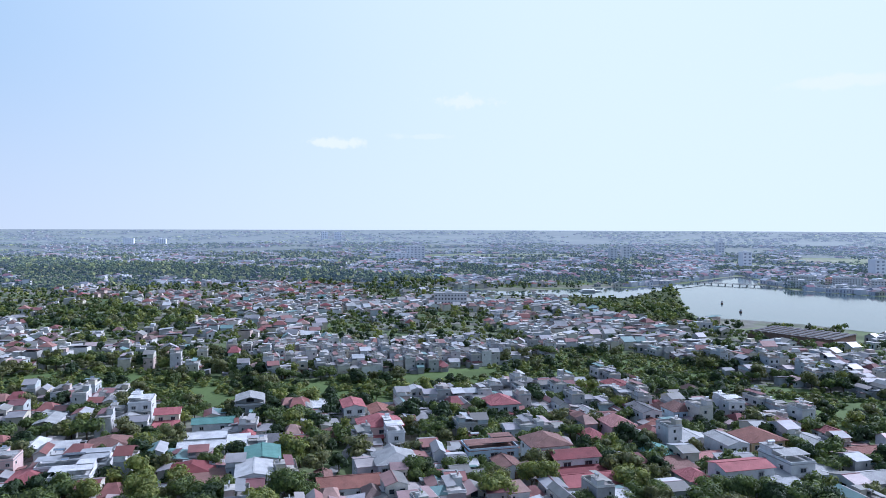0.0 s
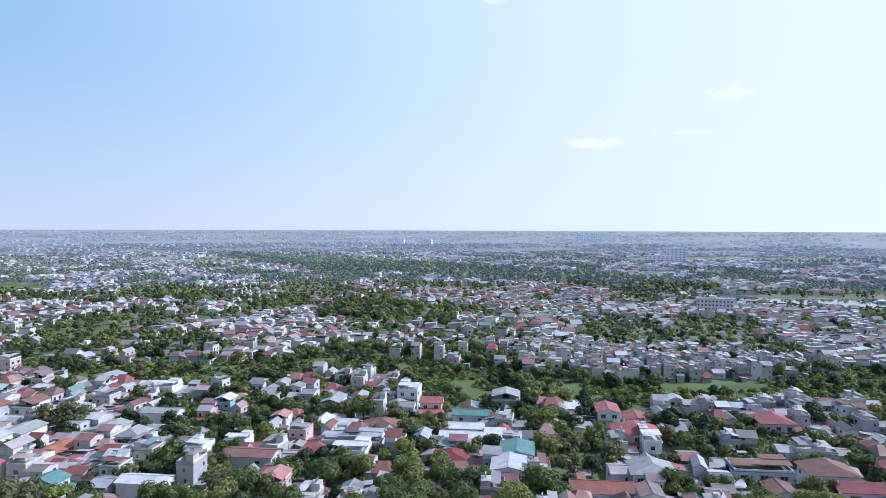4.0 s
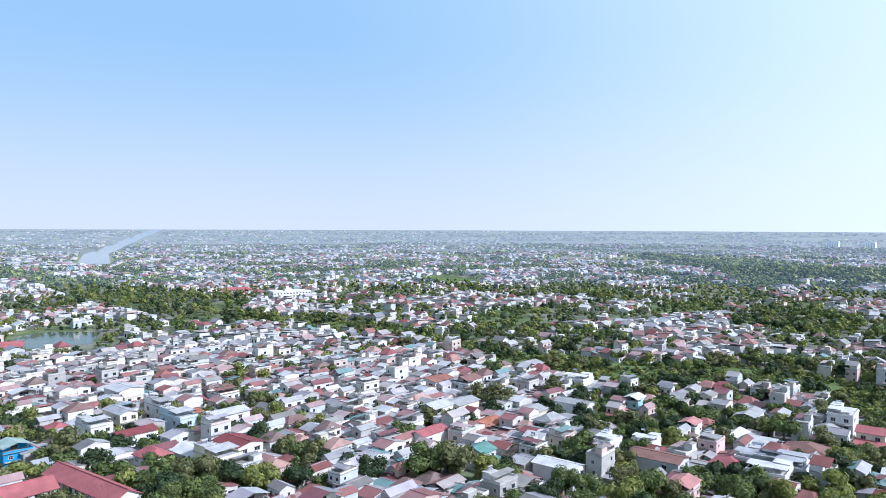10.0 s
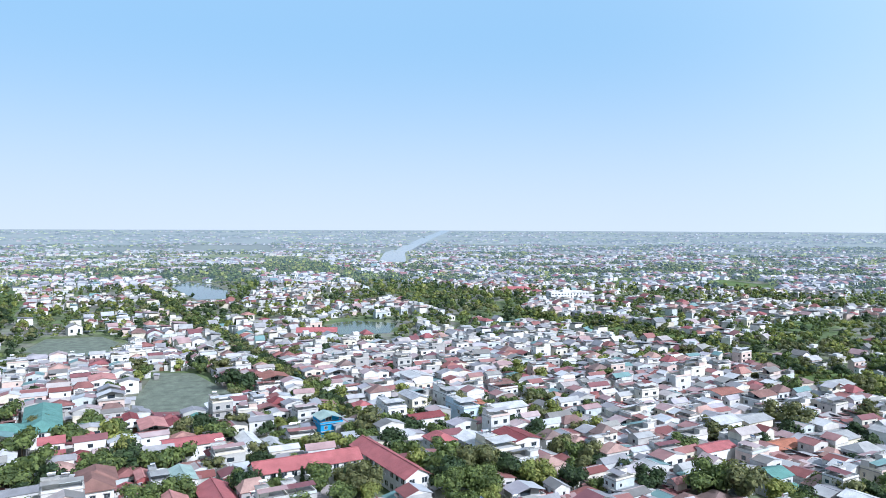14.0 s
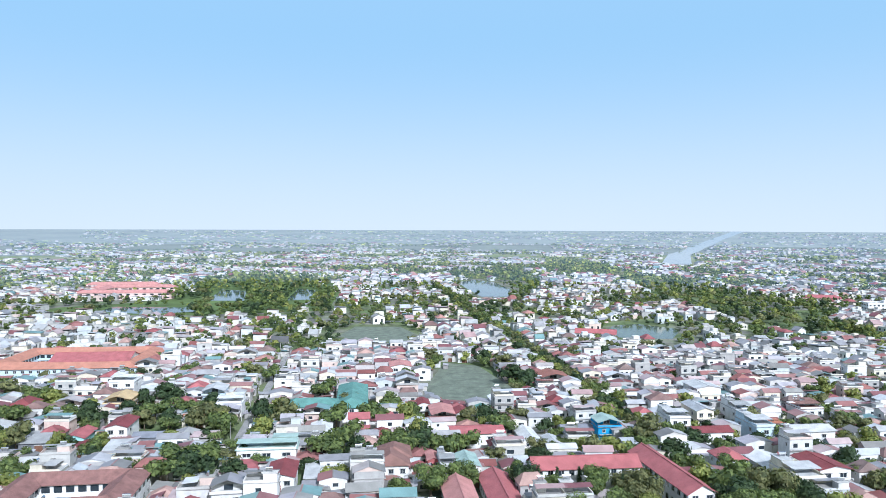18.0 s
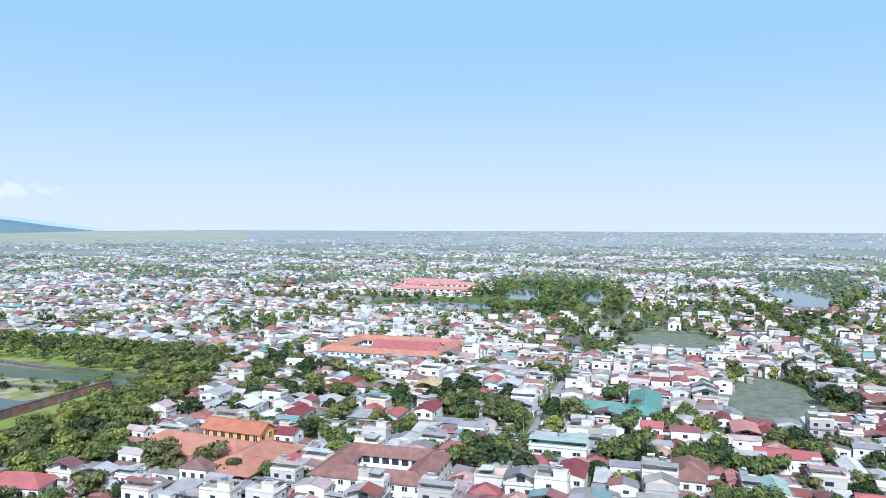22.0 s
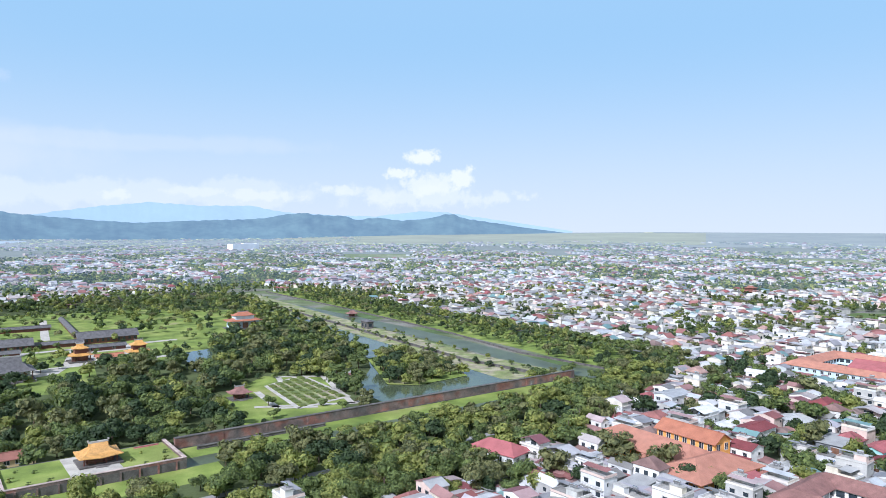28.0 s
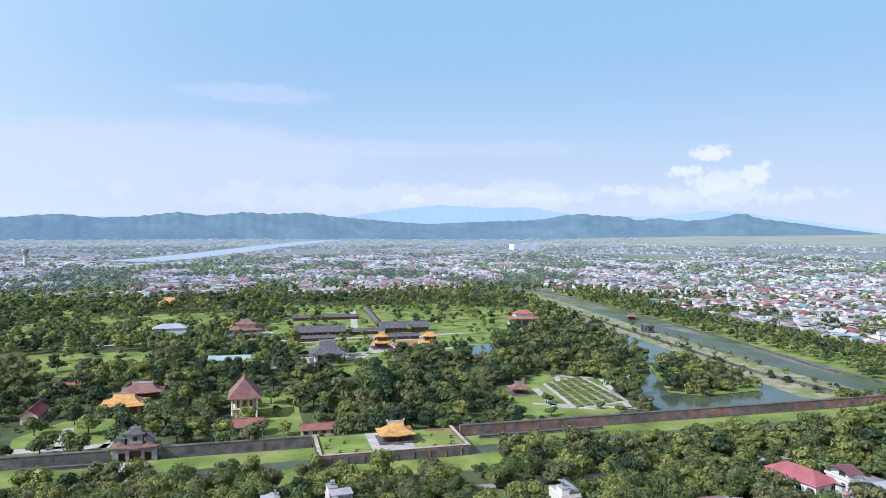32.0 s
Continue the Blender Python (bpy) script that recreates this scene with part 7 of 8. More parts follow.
# ---- mountains: a far backdrop ----
def mountains(name, r, deep, profile, mat, label, rough):
    """A chain of hills at the distance r: the skyline's height in degrees, by heading."""
    g, n, rows = Geo(), 560, 7
    yaws = np.linspace(146, 216, n)
    up = np.interp(yaws, [p[0] for p in profile], [p[1] for p in profile])
    soft = np.exp(-np.linspace(-2, 2, 9) ** 2)
    up = np.convolve(np.pad(up, 4, mode="edge"), soft / soft.sum(), "valid")
    rs = np.random.RandomState(len(profile))
    ripple = sum(np.sin(yaws * rs.uniform(2, 9) + rs.uniform(0, 6)) / (k + 2) for k in range(9))
    up = up + rough * ripple * np.clip(up, 0, 1)
    v = []
    for a, e in zip(yaws, up):
        d = heading(a)
        top = max(EYE + math.tan(radians(e)) * r, 20.0)
        for k in range(rows):
            t = k / (rows - 1)
            out = r - deep * (1 - t)
            v.append((d.x * out, d.y * out, -5.0 + (top + 5.0) * (t ** 0.8)))
    f = [(rows * i + j, rows * i + rows + j, rows * i + rows + 1 + j, rows * i + 1 + j) for i in range(n - 1) for j in range(rows - 1)]
    return setting(name, g.add(v, f), mat, label)


# haze painted into the hills: both chains glow a pale blue
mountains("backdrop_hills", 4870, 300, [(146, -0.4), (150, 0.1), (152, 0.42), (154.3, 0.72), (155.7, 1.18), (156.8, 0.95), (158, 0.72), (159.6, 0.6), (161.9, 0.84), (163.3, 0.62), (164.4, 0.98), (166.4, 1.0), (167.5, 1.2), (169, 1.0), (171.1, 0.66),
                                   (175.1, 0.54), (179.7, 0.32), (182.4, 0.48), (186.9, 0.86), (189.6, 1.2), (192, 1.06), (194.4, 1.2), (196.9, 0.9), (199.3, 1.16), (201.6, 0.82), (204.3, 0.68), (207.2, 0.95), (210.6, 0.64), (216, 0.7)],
          glowing_backdrop("hazy_blue_hills", [(0.045, 0.065, 0.055)], (0.135, 0.225, 0.32), vary=0.5, scale=0.008), "low forested hills on the horizon, blue with painted haze", 0.05)
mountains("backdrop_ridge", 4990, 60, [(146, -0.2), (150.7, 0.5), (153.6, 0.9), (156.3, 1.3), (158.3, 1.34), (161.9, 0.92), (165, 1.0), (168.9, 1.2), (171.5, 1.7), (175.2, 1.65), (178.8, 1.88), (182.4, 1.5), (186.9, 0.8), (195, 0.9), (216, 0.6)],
          glowing_backdrop("hazed_blue_ridge", [(0.06, 0.08, 0.08)], (0.42, 0.57, 0.69)), "distant mountain ridge paled by painted haze", 0.03)

# ---- the town: lots on the street grid ----
rng = np.random.RandomState(7)


def lattice(r0, r1, ca, cb):
    """Lots of size ca x cb on the street grid, between two distances from the middle."""
    n, m = int(r1 / ca) + 1, int(r1 / cb) + 1
    a, b = np.meshgrid(np.arange(-n, n + 1) * ca, np.arange(-m, m + 1) * cb)
    a = a + (np.round(b / cb) % 2) * ca * 0.5
    x, y = (a * E1[0] + b * E2[0]).ravel(), (a * E1[1] + b * E2[1]).ravel()
    r = np.hypot(x, y)
    k = (r > r0) & (r < r1) & seen(x, y)
    return x[k], y[k]


def lots(r0, r1, ca, cb, margin):
    x, y = lattice(r0, r1, ca, cb)
    ban = wet(x, y, margin)
    for p in (PALACE, BERM, MOAT_STRIP, CANAL_GREEN, WALL_TREES, MOAT_TREES, LAKE_PARK, TOWN_WOOD, CANAL_WOOD, LAKES_PARK, LAKE_WOOD, OPEN_PLAIN, *FIELDS):
        ban |= inside(x, y, p)
    ban |= inside(x, y, RIVER_BELT) & (rng.uniform(size=len(x)) < 0.94) | (inside(x, y, HOUSE_WOOD) | inside(x, y, TEMPLE_WOOD)) & (rng.uniform(size=len(x)) < 0.6)
    ban |= veils(x, y, 5.0) & (rng.uniform(size=len(x)) < 0.85)
    ban |= near_line(x, y, TOWN_GROVES, 22) & (rng.uniform(size=len(x)) < 0.6)
    for l in STREETS:
        ban |= near_line(x, y, l, 1.6 + min(ca, cb) * 0.42)
    for cx, cy, cr in CLEAR:
        ban |= np.hypot(x - cx, y - cy) < cr + min(ca, cb) * 0.3
    x, y = x[~ban], y[~ban]
    grove = 0.5 * patch(x, y, 150.0, 3) + 0.5 * patch(x, y, 420.0, 4)
    tree = rng.uniform(size=len(x)) < green(x, y) * np.clip((grove - 0.5) * 6 + 0.85, 0.15, 1.9)
    yaw = np.degrees(np.arctan2(-x, y)) % 360
    open_ = (yaw > 124) & (yaw < 163) & (np.hypot(x, y) > 3500 + 250 * patch(x, y, 900.0, 5))
    open_ |= (np.hypot(x, y) > 1900) & (patch(x, y, 700.0, 8) > 0.74)
    x, y, tree = x[~open_], y[~open_], tree[~open_]
    return x, y, tree


TREES = []  # x, y, radius


def house_rows(x, y, ca, cb):
    """For each lot: kind and the row x, y, z, turn, sx, sy, sz."""
    n = len(x)
    yaw = np.degrees(np.arctan2(-x, y))
    kind = rng.choice(len(HOUSE_KINDS), n, p=[0.06, 0.03, 0.21, 0.20, 0.05, 0.11, 0.10, 0.12, 0.0, 0.01, 0.07, 0.04])
    # narrow tall houses stand close together beyond the canal
    rows_of_tall = (yaw > -32) & (yaw < 26) & (np.hypot(x, y) > 330) & (rng.uniform(size=n) < 0.62)
    kind = np.where(rows_of_tall, rng.choice([0, 1, 3, 9, 11, 10], n, p=[0.2, 0.3, 0.1, 0.12, 0.2, 0.08]), kind)
    turn = GRID + rng.choice([0, 0.5, 1, 1.5], n, p=[0.1, 0.4, 0.1, 0.4]) * math.pi + rng.normal(0, 0.05, n)
    ww = np.array([k[1] for k in HOUSE_KINDS])[kind]
    dd = np.array([k[2] for k in HOUSE_KINDS])[kind]
    cross = np.abs(np.cos(turn - GRID)) > 0.7  # the house's width lies along the street
    lx, ly = np.where(cross, ca, cb), np.where(cross, cb, ca)
    sx = np.clip(lx * rng.uniform(0.78, 1.05, n) / ww, 0.5, 1.7)
    sy = np.clip(ly * rng.uniform(0.78, 1.05, n) / dd, 0.5, 1.7)
    sz = rng.uniform(0.68, 0.98, n) * np.where(rows_of_tall, 0.95, 1.0)
    j = rng.normal(0, 0.5, (2, n))
    return kind, np.stack([x + j[0], y + j[1], np.zeros(n), turn, sx, sy, sz], 1)


CA, CB = 6.5, 10.2
hx, hy, ht = lots(192, 490, CA, CB, 5.0)
for x_, y_ in zip(hx[ht], hy[ht]):
    TREES.append((x_ + rng.normal(0, 1.5), y_ + rng.normal(0, 1.5), rng.uniform(3.6, 6.2)))
hkind, hrow = house_rows(hx[~ht], hy[~ht], CA, CB)
order = np.argsort(np.hypot(hrow[:, 0], hrow[:, 1]))
NEAR_HOUSES = 12
near_ids, mid_ids = order[:NEAR_HOUSES], order[NEAR_HOUSES:]


def house_thing(i, m, label="", group="houses of the old town"):
    """The first house of a kind; later ones are copies of it."""
    ob = thing("house", m, label or HOUSE_KINDS[i][4], "house", group)
    for name, g in HOUSE_PARTS[i]:
        used = sorted(set(g.m))
        q = Geo()
        q.v, q.f, q.m = g.v, g.f, [used.index(k) for k in g.m]
        part(name, q, [HOUSE_MATS["object"][k] for k in used], ob)
    return ob


def placed(row):
    x, y, z, turn, sx, sy, sz = row
    return Matrix.Translation((x, y, z)) @ Matrix.Rotation(turn, 4, "Z") @ Matrix.Diagonal((sx, sy, sz, 1))


first_house = {}


def put_house(kind, row):
    if kind not in first_house:
        first_house[kind] = house_thing(kind, placed(row))
        return first_house[kind]
    src = first_house[kind]
    ob = copy_thing(src, Matrix.Identity(4))
    ob.matrix_basis = placed(row)
    return ob


def paint(ob, name, mt):
    """Another coat on the named parts of one house."""
    for c in ob.children:
        if c.name.split(".")[0] in name:
            slot = c.material_slots[0]
            slot.link = "OBJECT"
            slot.material = mt


for x_, y_, turn_, sx_, sy_, sz_, k_, roof_, wall_ in PLACED:
    ob = put_house(k_, (x_, y_, 0, radians(turn_), sx_, sy_, sz_))
    paint(ob, ("roof", "lower_roof", "porch_roof", "ridge_cap", "terrace_awning", "stair_room_roof"), ROOFS[roof_])
    paint(ob, ("wall", "gable_wall", "parapet", "stair_room", "railing", "porch_column"), COATS[wall_])
    ob["label"] = HOUSE_WORDS[k_] % (COAT_WORDS[wall_], ROOF_WORDS[roof_])
for i in near_ids:
    put_house(int(hkind[i]), hrow[i])

mass("houses_mid", [(HOUSE_JOINED[k], list(range(8)), hrow[[i for i in mid_ids if hkind[i] == k]]) for k in range(len(HOUSE_KINDS))],
     HOUSE_MATS["island"], "dense rows of plastered low houses with mixed roofs", "houses")


cl = rng.choice(len(hrow), 5200)
n_ = len(cl)
mass("outbuildings", [(LEAN_TO, [0, 1], np.stack([hrow[cl, 0] + rng.normal(0, 5.0, n_), hrow[cl, 1] + rng.normal(0, 5.0, n_), np.zeros(n_), GRID + rng.choice([0, 0.5, 1, 1.5], n_) * math.pi + rng.normal(0, 0.08, n_),
                                                  rng.uniform(2.5, 6.0, n_), rng.uniform(2.5, 5.0, n_), rng.uniform(2.6, 5.2, n_)], 1))],
     [M_CONC["island"], M_METAL["island"]], "small sheds and lean-to roofs between the houses", "sheds")


def far_town(name, r0, r1, ca, cb, hmin, hmax, tree_r):
    x, y, t = lots(r0, r1, ca, cb, 12.0)
    k = ~t & (rng.uniform(size=len(x)) < np.interp(np.hypot(x, y), [600, 1500, 3000, 4600], [0.97, 0.92, 0.8, 0.4]))
    lean = 1.0 if r1 < 2400 else 0.7 if r1 < 3300 else 0.42
    n = int(k.sum())
    hx_, hy_ = x[k] + rng.normal(0, ca * 0.12, n), y[k] + rng.normal(0, cb * 0.12, n)
    rows = np.stack([hx_, hy_, rise(hx_, hy_), GRID + rng.choice([0, math.pi / 2], n) + rng.normal(0, 0.15, n), ca * lean * rng.uniform(0.6, 0.98, n), cb * lean * rng.uniform(0.5, 0.9, n), rng.uniform(hmin, hmax, n)], 1)
    kk = rng.choice(4, n, p=[0.34, 0.11, 0.29, 0.26])
    mats = HOUSE_MATS["island"][:5]
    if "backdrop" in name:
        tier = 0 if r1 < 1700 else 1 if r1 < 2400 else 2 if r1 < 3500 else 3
        # haze put into the colours: bluish glow grows, own colour fades by tier
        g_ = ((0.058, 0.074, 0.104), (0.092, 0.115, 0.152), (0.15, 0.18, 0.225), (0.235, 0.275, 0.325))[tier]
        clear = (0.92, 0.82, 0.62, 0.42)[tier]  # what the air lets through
        mats = [glowing_backdrop(name + q, [tuple(clear * v for v in c) for c in cs], g_, "island") for q, cs in (("_walls", WALLS), ("_metal", METALS), ("_tiles", TILES), ("_slabs", WALLS), ("_glass", [(0.1, 0.1, 0.1)]))]
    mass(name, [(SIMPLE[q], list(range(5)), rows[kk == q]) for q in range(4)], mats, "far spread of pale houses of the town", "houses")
    for q in np.where(~k)[0]:
        if rng.uniform() < (0.85 if r1 < 2000 else 0.6 if r1 < 3300 else 0.4):
            for _ in range(1 if r1 < 1500 else 2):
                TREES.append((x[q] + rng.normal(0, ca * 0.3), y[q] + rng.normal(0, cb * 0.3), tree_r * rng.uniform(0.6, 1.2)))


far_town("houses_beyond", 490, 1050, 10.0, 12.5, 4.2, 9.0, 4.8)
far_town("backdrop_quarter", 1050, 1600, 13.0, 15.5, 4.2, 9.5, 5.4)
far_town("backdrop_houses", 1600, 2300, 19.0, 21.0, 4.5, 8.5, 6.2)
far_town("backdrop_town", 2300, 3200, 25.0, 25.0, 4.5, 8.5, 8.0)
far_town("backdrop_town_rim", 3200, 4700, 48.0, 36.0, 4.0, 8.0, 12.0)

# ---- small things ----
def palm(x, y, h, seed):
    rs = random.Random(seed)
    ob = thing("palm_tree", pose(x, y, 0, 0, 0, rs.uniform(0, 360)), "slender palm with drooping green fronds", "palm", "palms by the temple")
    part("trunk", Geo().tube(0, 0, 0, h, 0.2, 0.13, 8), M_TRUNK, ob)
    for k in range(12):
        a = k * 0.5236 + rs.uniform(-0.2, 0.2)
        c, s = math.cos(a), math.sin(a)
        g, v = Geo(), []
        for i in range(6):
            t = i / 5
            d, z, w = 2.8 * t, h + 1.2 * math.sin(t * 2.4) - 1.9 * t * t, 0.34 * (1 - t) + 0.06
            v += [(c * d - s * w, s * d + c * w, z - 0.1), (c * d, s * d, z + 0.06), (c * d + s * w, s * d - c * w, z - 0.1)]
        g.add(v, [(3 * i + j, 3 * i + j + 1, 3 * i + j + 4, 3 * i + j + 3) for i in range(5) for j in range(2)])
        part("frond", g, M_TONE["mid"], ob)


for k, (x_, y_, h_) in enumerate(((-168, -247, 9), (-173, -250, 10), (-178, -246, 9), (-183, -250, 10.5), (-188, -246, 9), (-164, -241, 8.5), (-158, -236, 9), (-250, -118, 7), (-300, -160, 7))):
    palm(x_, y_, h_, k)


def conifer(x, y, h):
    ob = thing("conifer", pose(x, y, 0), "dark narrow conifer in the school yard", "tree", "conifers of the school")
    part("trunk", Geo().tube(0, 0, 0, h * 0.9, 0.18, 0.06, 7), M_TRUNK, ob)
    rs = np.random.RandomState(int(abs(x) * 7 + abs(y)))
    g = Geo()
    for k in range(260):
        t = rs.uniform(0.12, 1.0)
        a, r = rs.uniform(0, 6.28), (1 - t) * h * 0.16 + 0.15
        p = np.array([math.cos(a) * r * rs.uniform(0.5, 1.0), math.sin(a) * r * rs.uniform(0.5, 1.0), h * t])
        u = np.array([math.cos(a), math.sin(a), -0.35]) * 0.55
        w = np.array([-math.sin(a), math.cos(a), 0.0]) * 0.3
        g.add([p - u, p - w, p + u, p + w], [(0, 1, 2, 3)])
    part("crown", g, M_TONE["dark"], ob)


for x_, y_ in ((-226, 8), (-227, 15), (-228, 22), (-222, 28), (-226, 34), (-219, 3)):
    conifer(x_, y_, 9.0)


def car_parts(ob, paint_):
    part("body", Geo().box(-2.1, 2.1, -0.85, 0.85, 0.35, 0.85).box(-2.05, 2.05, -0.8, 0.8, 0.85, 0.95, 0, 0.05), paint_, ob)
    part("cabin", Geo().box(-1.3, 1.2, -0.75, 0.75, 0.95, 1.45, 0, 0.22), paint_, ob)
    part("windows", Geo().box(-1.22, 1.12, -0.77, 0.77, 1.0, 1.32, 0, 0.16), M_GLASS, ob)
    for wx in (-1.3, 1.3):
        for wy in (-0.8, 0.8):
            g = Geo().lying(0, 0, 0.33, 0.11, 0.33, 12)
            g.v = [(wx + b, wy + a, c) for a, b, c in g.v]
            part("wheel", g, ROOFS["dark"], ob)


CAR_PAINT = [("white", COATS["white"]), ("silver", ROOFS["metal"]), ("dark", ROOFS["dark"]), ("red", ROOFS["red"]), ("blue", COATS["bluewall"])]
for k, (x_, y_, t_) in enumerate(((-92, -249, 13.5), (-98, -250.5, 13.5), (-105, -252, 13.5), (-243, -107, 13.5), (-262, -112, 13.5), (-284, -117.5, 13.5),
                                  (-312, -124.5, 13.5), (-340, -131.5, 13.5), (-268, -88, 70), (-258, -120, 75), (-232, -190, 75))):
    words, paint_ = CAR_PAINT[k % 5]
    car = thing("car", pose(x_, y_, 0.16, 0, 0, t_), words + " car parked on the street", "car", "cars on the streets")
    car_parts(car, paint_)

for k in range(16):
    x_, y_ = -222 - 24 * k * 0.972, -100.5 - 24 * k * 0.243
    lamp = thing("street_lamp", pose(x_, y_, 0, 0, 0, 103.5), "tall grey street lamp with bent arm", "lamp", "street lamps")
    part("pole", Geo().tube(0, 0, 0, 8.5, 0.11, 0.07, 8), M_STEEL, lamp)
    part("arm", Geo().box(0, 1.9, -0.05, 0.05, 8.35, 8.45), M_STEEL, lamp)
    part("lamp_head", Geo().box(1.5, 2.3, -0.14, 0.14, 8.3, 8.42), M_CONC["object"], lamp)
for k in range(12):
    x_, y_ = -268 - 26 * k * 0.972, -119.5 - 26 * k * 0.243
    pole_ = thing("utility_pole", pose(x_, y_, 0, 0, 0, 13.5), "concrete utility pole with cross arms", "pole", "utility poles")
    part("pole", Geo().tube(0, 0, 0, 9.0, 0.17, 0.11, 8), M_CONC["object"], pole_)
    for z_ in (8.0, 8.6):
        part("cross_arm", Geo().box(-0.9, 0.9, -0.05, 0.05, z_, z_ + 0.1), M_STEEL, pole_)


def boat(x, y, turn, l, words, mat):
    ob = thing("boat", pose(x, y, Z_WATER, 0, 0, turn), words, "boat", "boats on the river")
    w = l * 0.16
    part("hull", Geo().add([(-l / 2, -w, 0), (l * 0.3, -w, 0), (l / 2, 0, 0.2), (l * 0.3, w, 0), (-l / 2, w, 0), (-l / 2, -w * 1.2, 1.1), (l * 0.3, -w * 1.2, 1.1), (l * 0.56, 0, 1.5), (l * 0.3, w * 1.2, 1.1), (-l / 2, w * 1.2, 1.1)],
                           [(4, 3, 2, 1, 0), (5, 6, 7, 8, 9), (0, 1, 6, 5), (1, 2, 7, 6), (2, 3, 8, 7), (3, 4, 9, 8), (4, 0, 5, 9)]), mat, ob)
    part("cabin", Geo().box(-l * 0.35, l * 0.15, -w * 0.8, w * 0.8, 1.1, 2.7), COATS["white"], ob)
    part("cabin_roof", Geo().box(-l * 0.4, l * 0.2, -w, w, 2.7, 2.85), mat, ob)


boat(313, 792, 40, 3.6, "tiny dark fishing boat on open water", M_WOOD)
boat(300, 712, 110, 3.4, "tiny dark fishing boat on open water", M_WOOD)
boat(196, 938, 10, 30, "long white boat moored by the bank", COATS["white"])


def panel_field(x, y, z, turn, nx, ny, tilt):
    ob = thing("solar_panels", pose(x, y, z, tilt, 0, turn), "rows of dark blue solar panels on a roof", "solar panels")
    for i in range(nx):
        for j in range(ny):
            px, py = (i - nx / 2) * 1.1, (j - ny / 2) * 1.8
            part("panel", Geo().box(px, px + 1.04, py, py + 1.72, 0.0, 0.06), M_SOLAR, ob)


for x_, y_, turn_, sx_, sy_, sz_, k_, roof_, wall_ in PLACED:
    if k_ == 9 and roof_ == "metal" and wall_ == "white" and math.hypot(x_, y_) < 300:
        panel_field(x_, y_, 7.55 * sz_ + 3.1 * sz_, turn_, 6, 3, -8)
        break


def water_tower():
    ob = thing("water_tower", pose(825, -1480, 0), "tall concrete water tower", "tower")
    part("shaft", Geo().tube(0, 0, 0, 30, 4.0, 3.2, 14), M_CONC["object"], ob)
    part("tank", Geo().tube(0, 0, 28, 36, 5.0, 7.5, 16).tube(0, 0, 36, 40, 7.5, 6.5, 16), M_CONC["object"], ob)


water_tower()
rb = thing("river_bridge", pose(810, -1590, 0, 0, 0, 2), "long low road bridge on piers", "bridge")
part("deck", Geo().box(-90, 90, -5, 5, 8, 9.2), M_CONC["object"], rb)
for k in range(8):
    part("pier", Geo().box(-84 + k * 24, -81 + k * 24, -3.5, 3.5, -1, 8), M_CONC["object"], rb)
sg = thing("billboard", pose(-466, -172, 0, 0, 0, 103.5 + 180), "black billboard with yellow disc on posts", "sign")
part("board", Geo().box(-6, 6, -0.15, 0.15, 6, 10), ROOFS["dark"], sg)
disc = Geo().lying(0, 0, 0, 0.06, 1.0, 16)
disc.v = [(2.0 + c, -0.2 + a, 8 + b) for a, b, c in disc.v]
part("disc", disc, material("yellow_paint", [(0.65, 0.38, 0.04)], 0.6, 0.1, 1, 5, 0.0), sg)
for k in (0, 1, 2):
    part("text_bar", Geo().box(-5, -0.6, -0.19, -0.15, 6.7 + k * 1.1, 7.2 + k * 1.1), COATS["white"], sg)
for px in (-5, 5):
    part("post", Geo().tube(px, 0, 0, 6, 0.18, 0.18, 8), M_STEEL, sg)

# ---- trees ----
def scatter(poly, step, lo, hi, keep=1.0, avoid=(), island=False):
    xs, ys = [p[0] for p in poly], [p[1] for p in poly]
    gx, gy = np.meshgrid(np.arange(min(xs), max(xs), step), np.arange(min(ys), max(ys), step))
    x, y = gx.ravel() + rng.uniform(-0.45, 0.45, gx.size) * step, gy.ravel() + rng.uniform(-0.45, 0.45, gx.size) * step
    k = inside(x, y, poly) & (island | ~wet(x, y, 2.0)) & seen(x, y) & (rng.uniform(size=len(x)) < keep) & (np.hypot(x, y) > 200)
    for p in avoid:
        k &= ~inside(x, y, p)
    gap = wall_y(x)
    k &= ~((y > gap - 5) & (y < gap + 29) & (x > -235) & (x < 335))  # open grass below the wall
    for i, l in enumerate(STREETS):
        k &= ~near_line(x, y, l, 1.5 if i == 6 else 5.0)
    for cx, cy, cr in CLEAR:
        k &= np.hypot(x - cx, y - cy) > cr + lo * 0.6
    for a, b in zip(x[k], y[k]):
        TREES.append((a, b, rng.uniform(lo, hi)))


# the overgrown canal: clumps of trees in a sea of bushes
THICKET = []


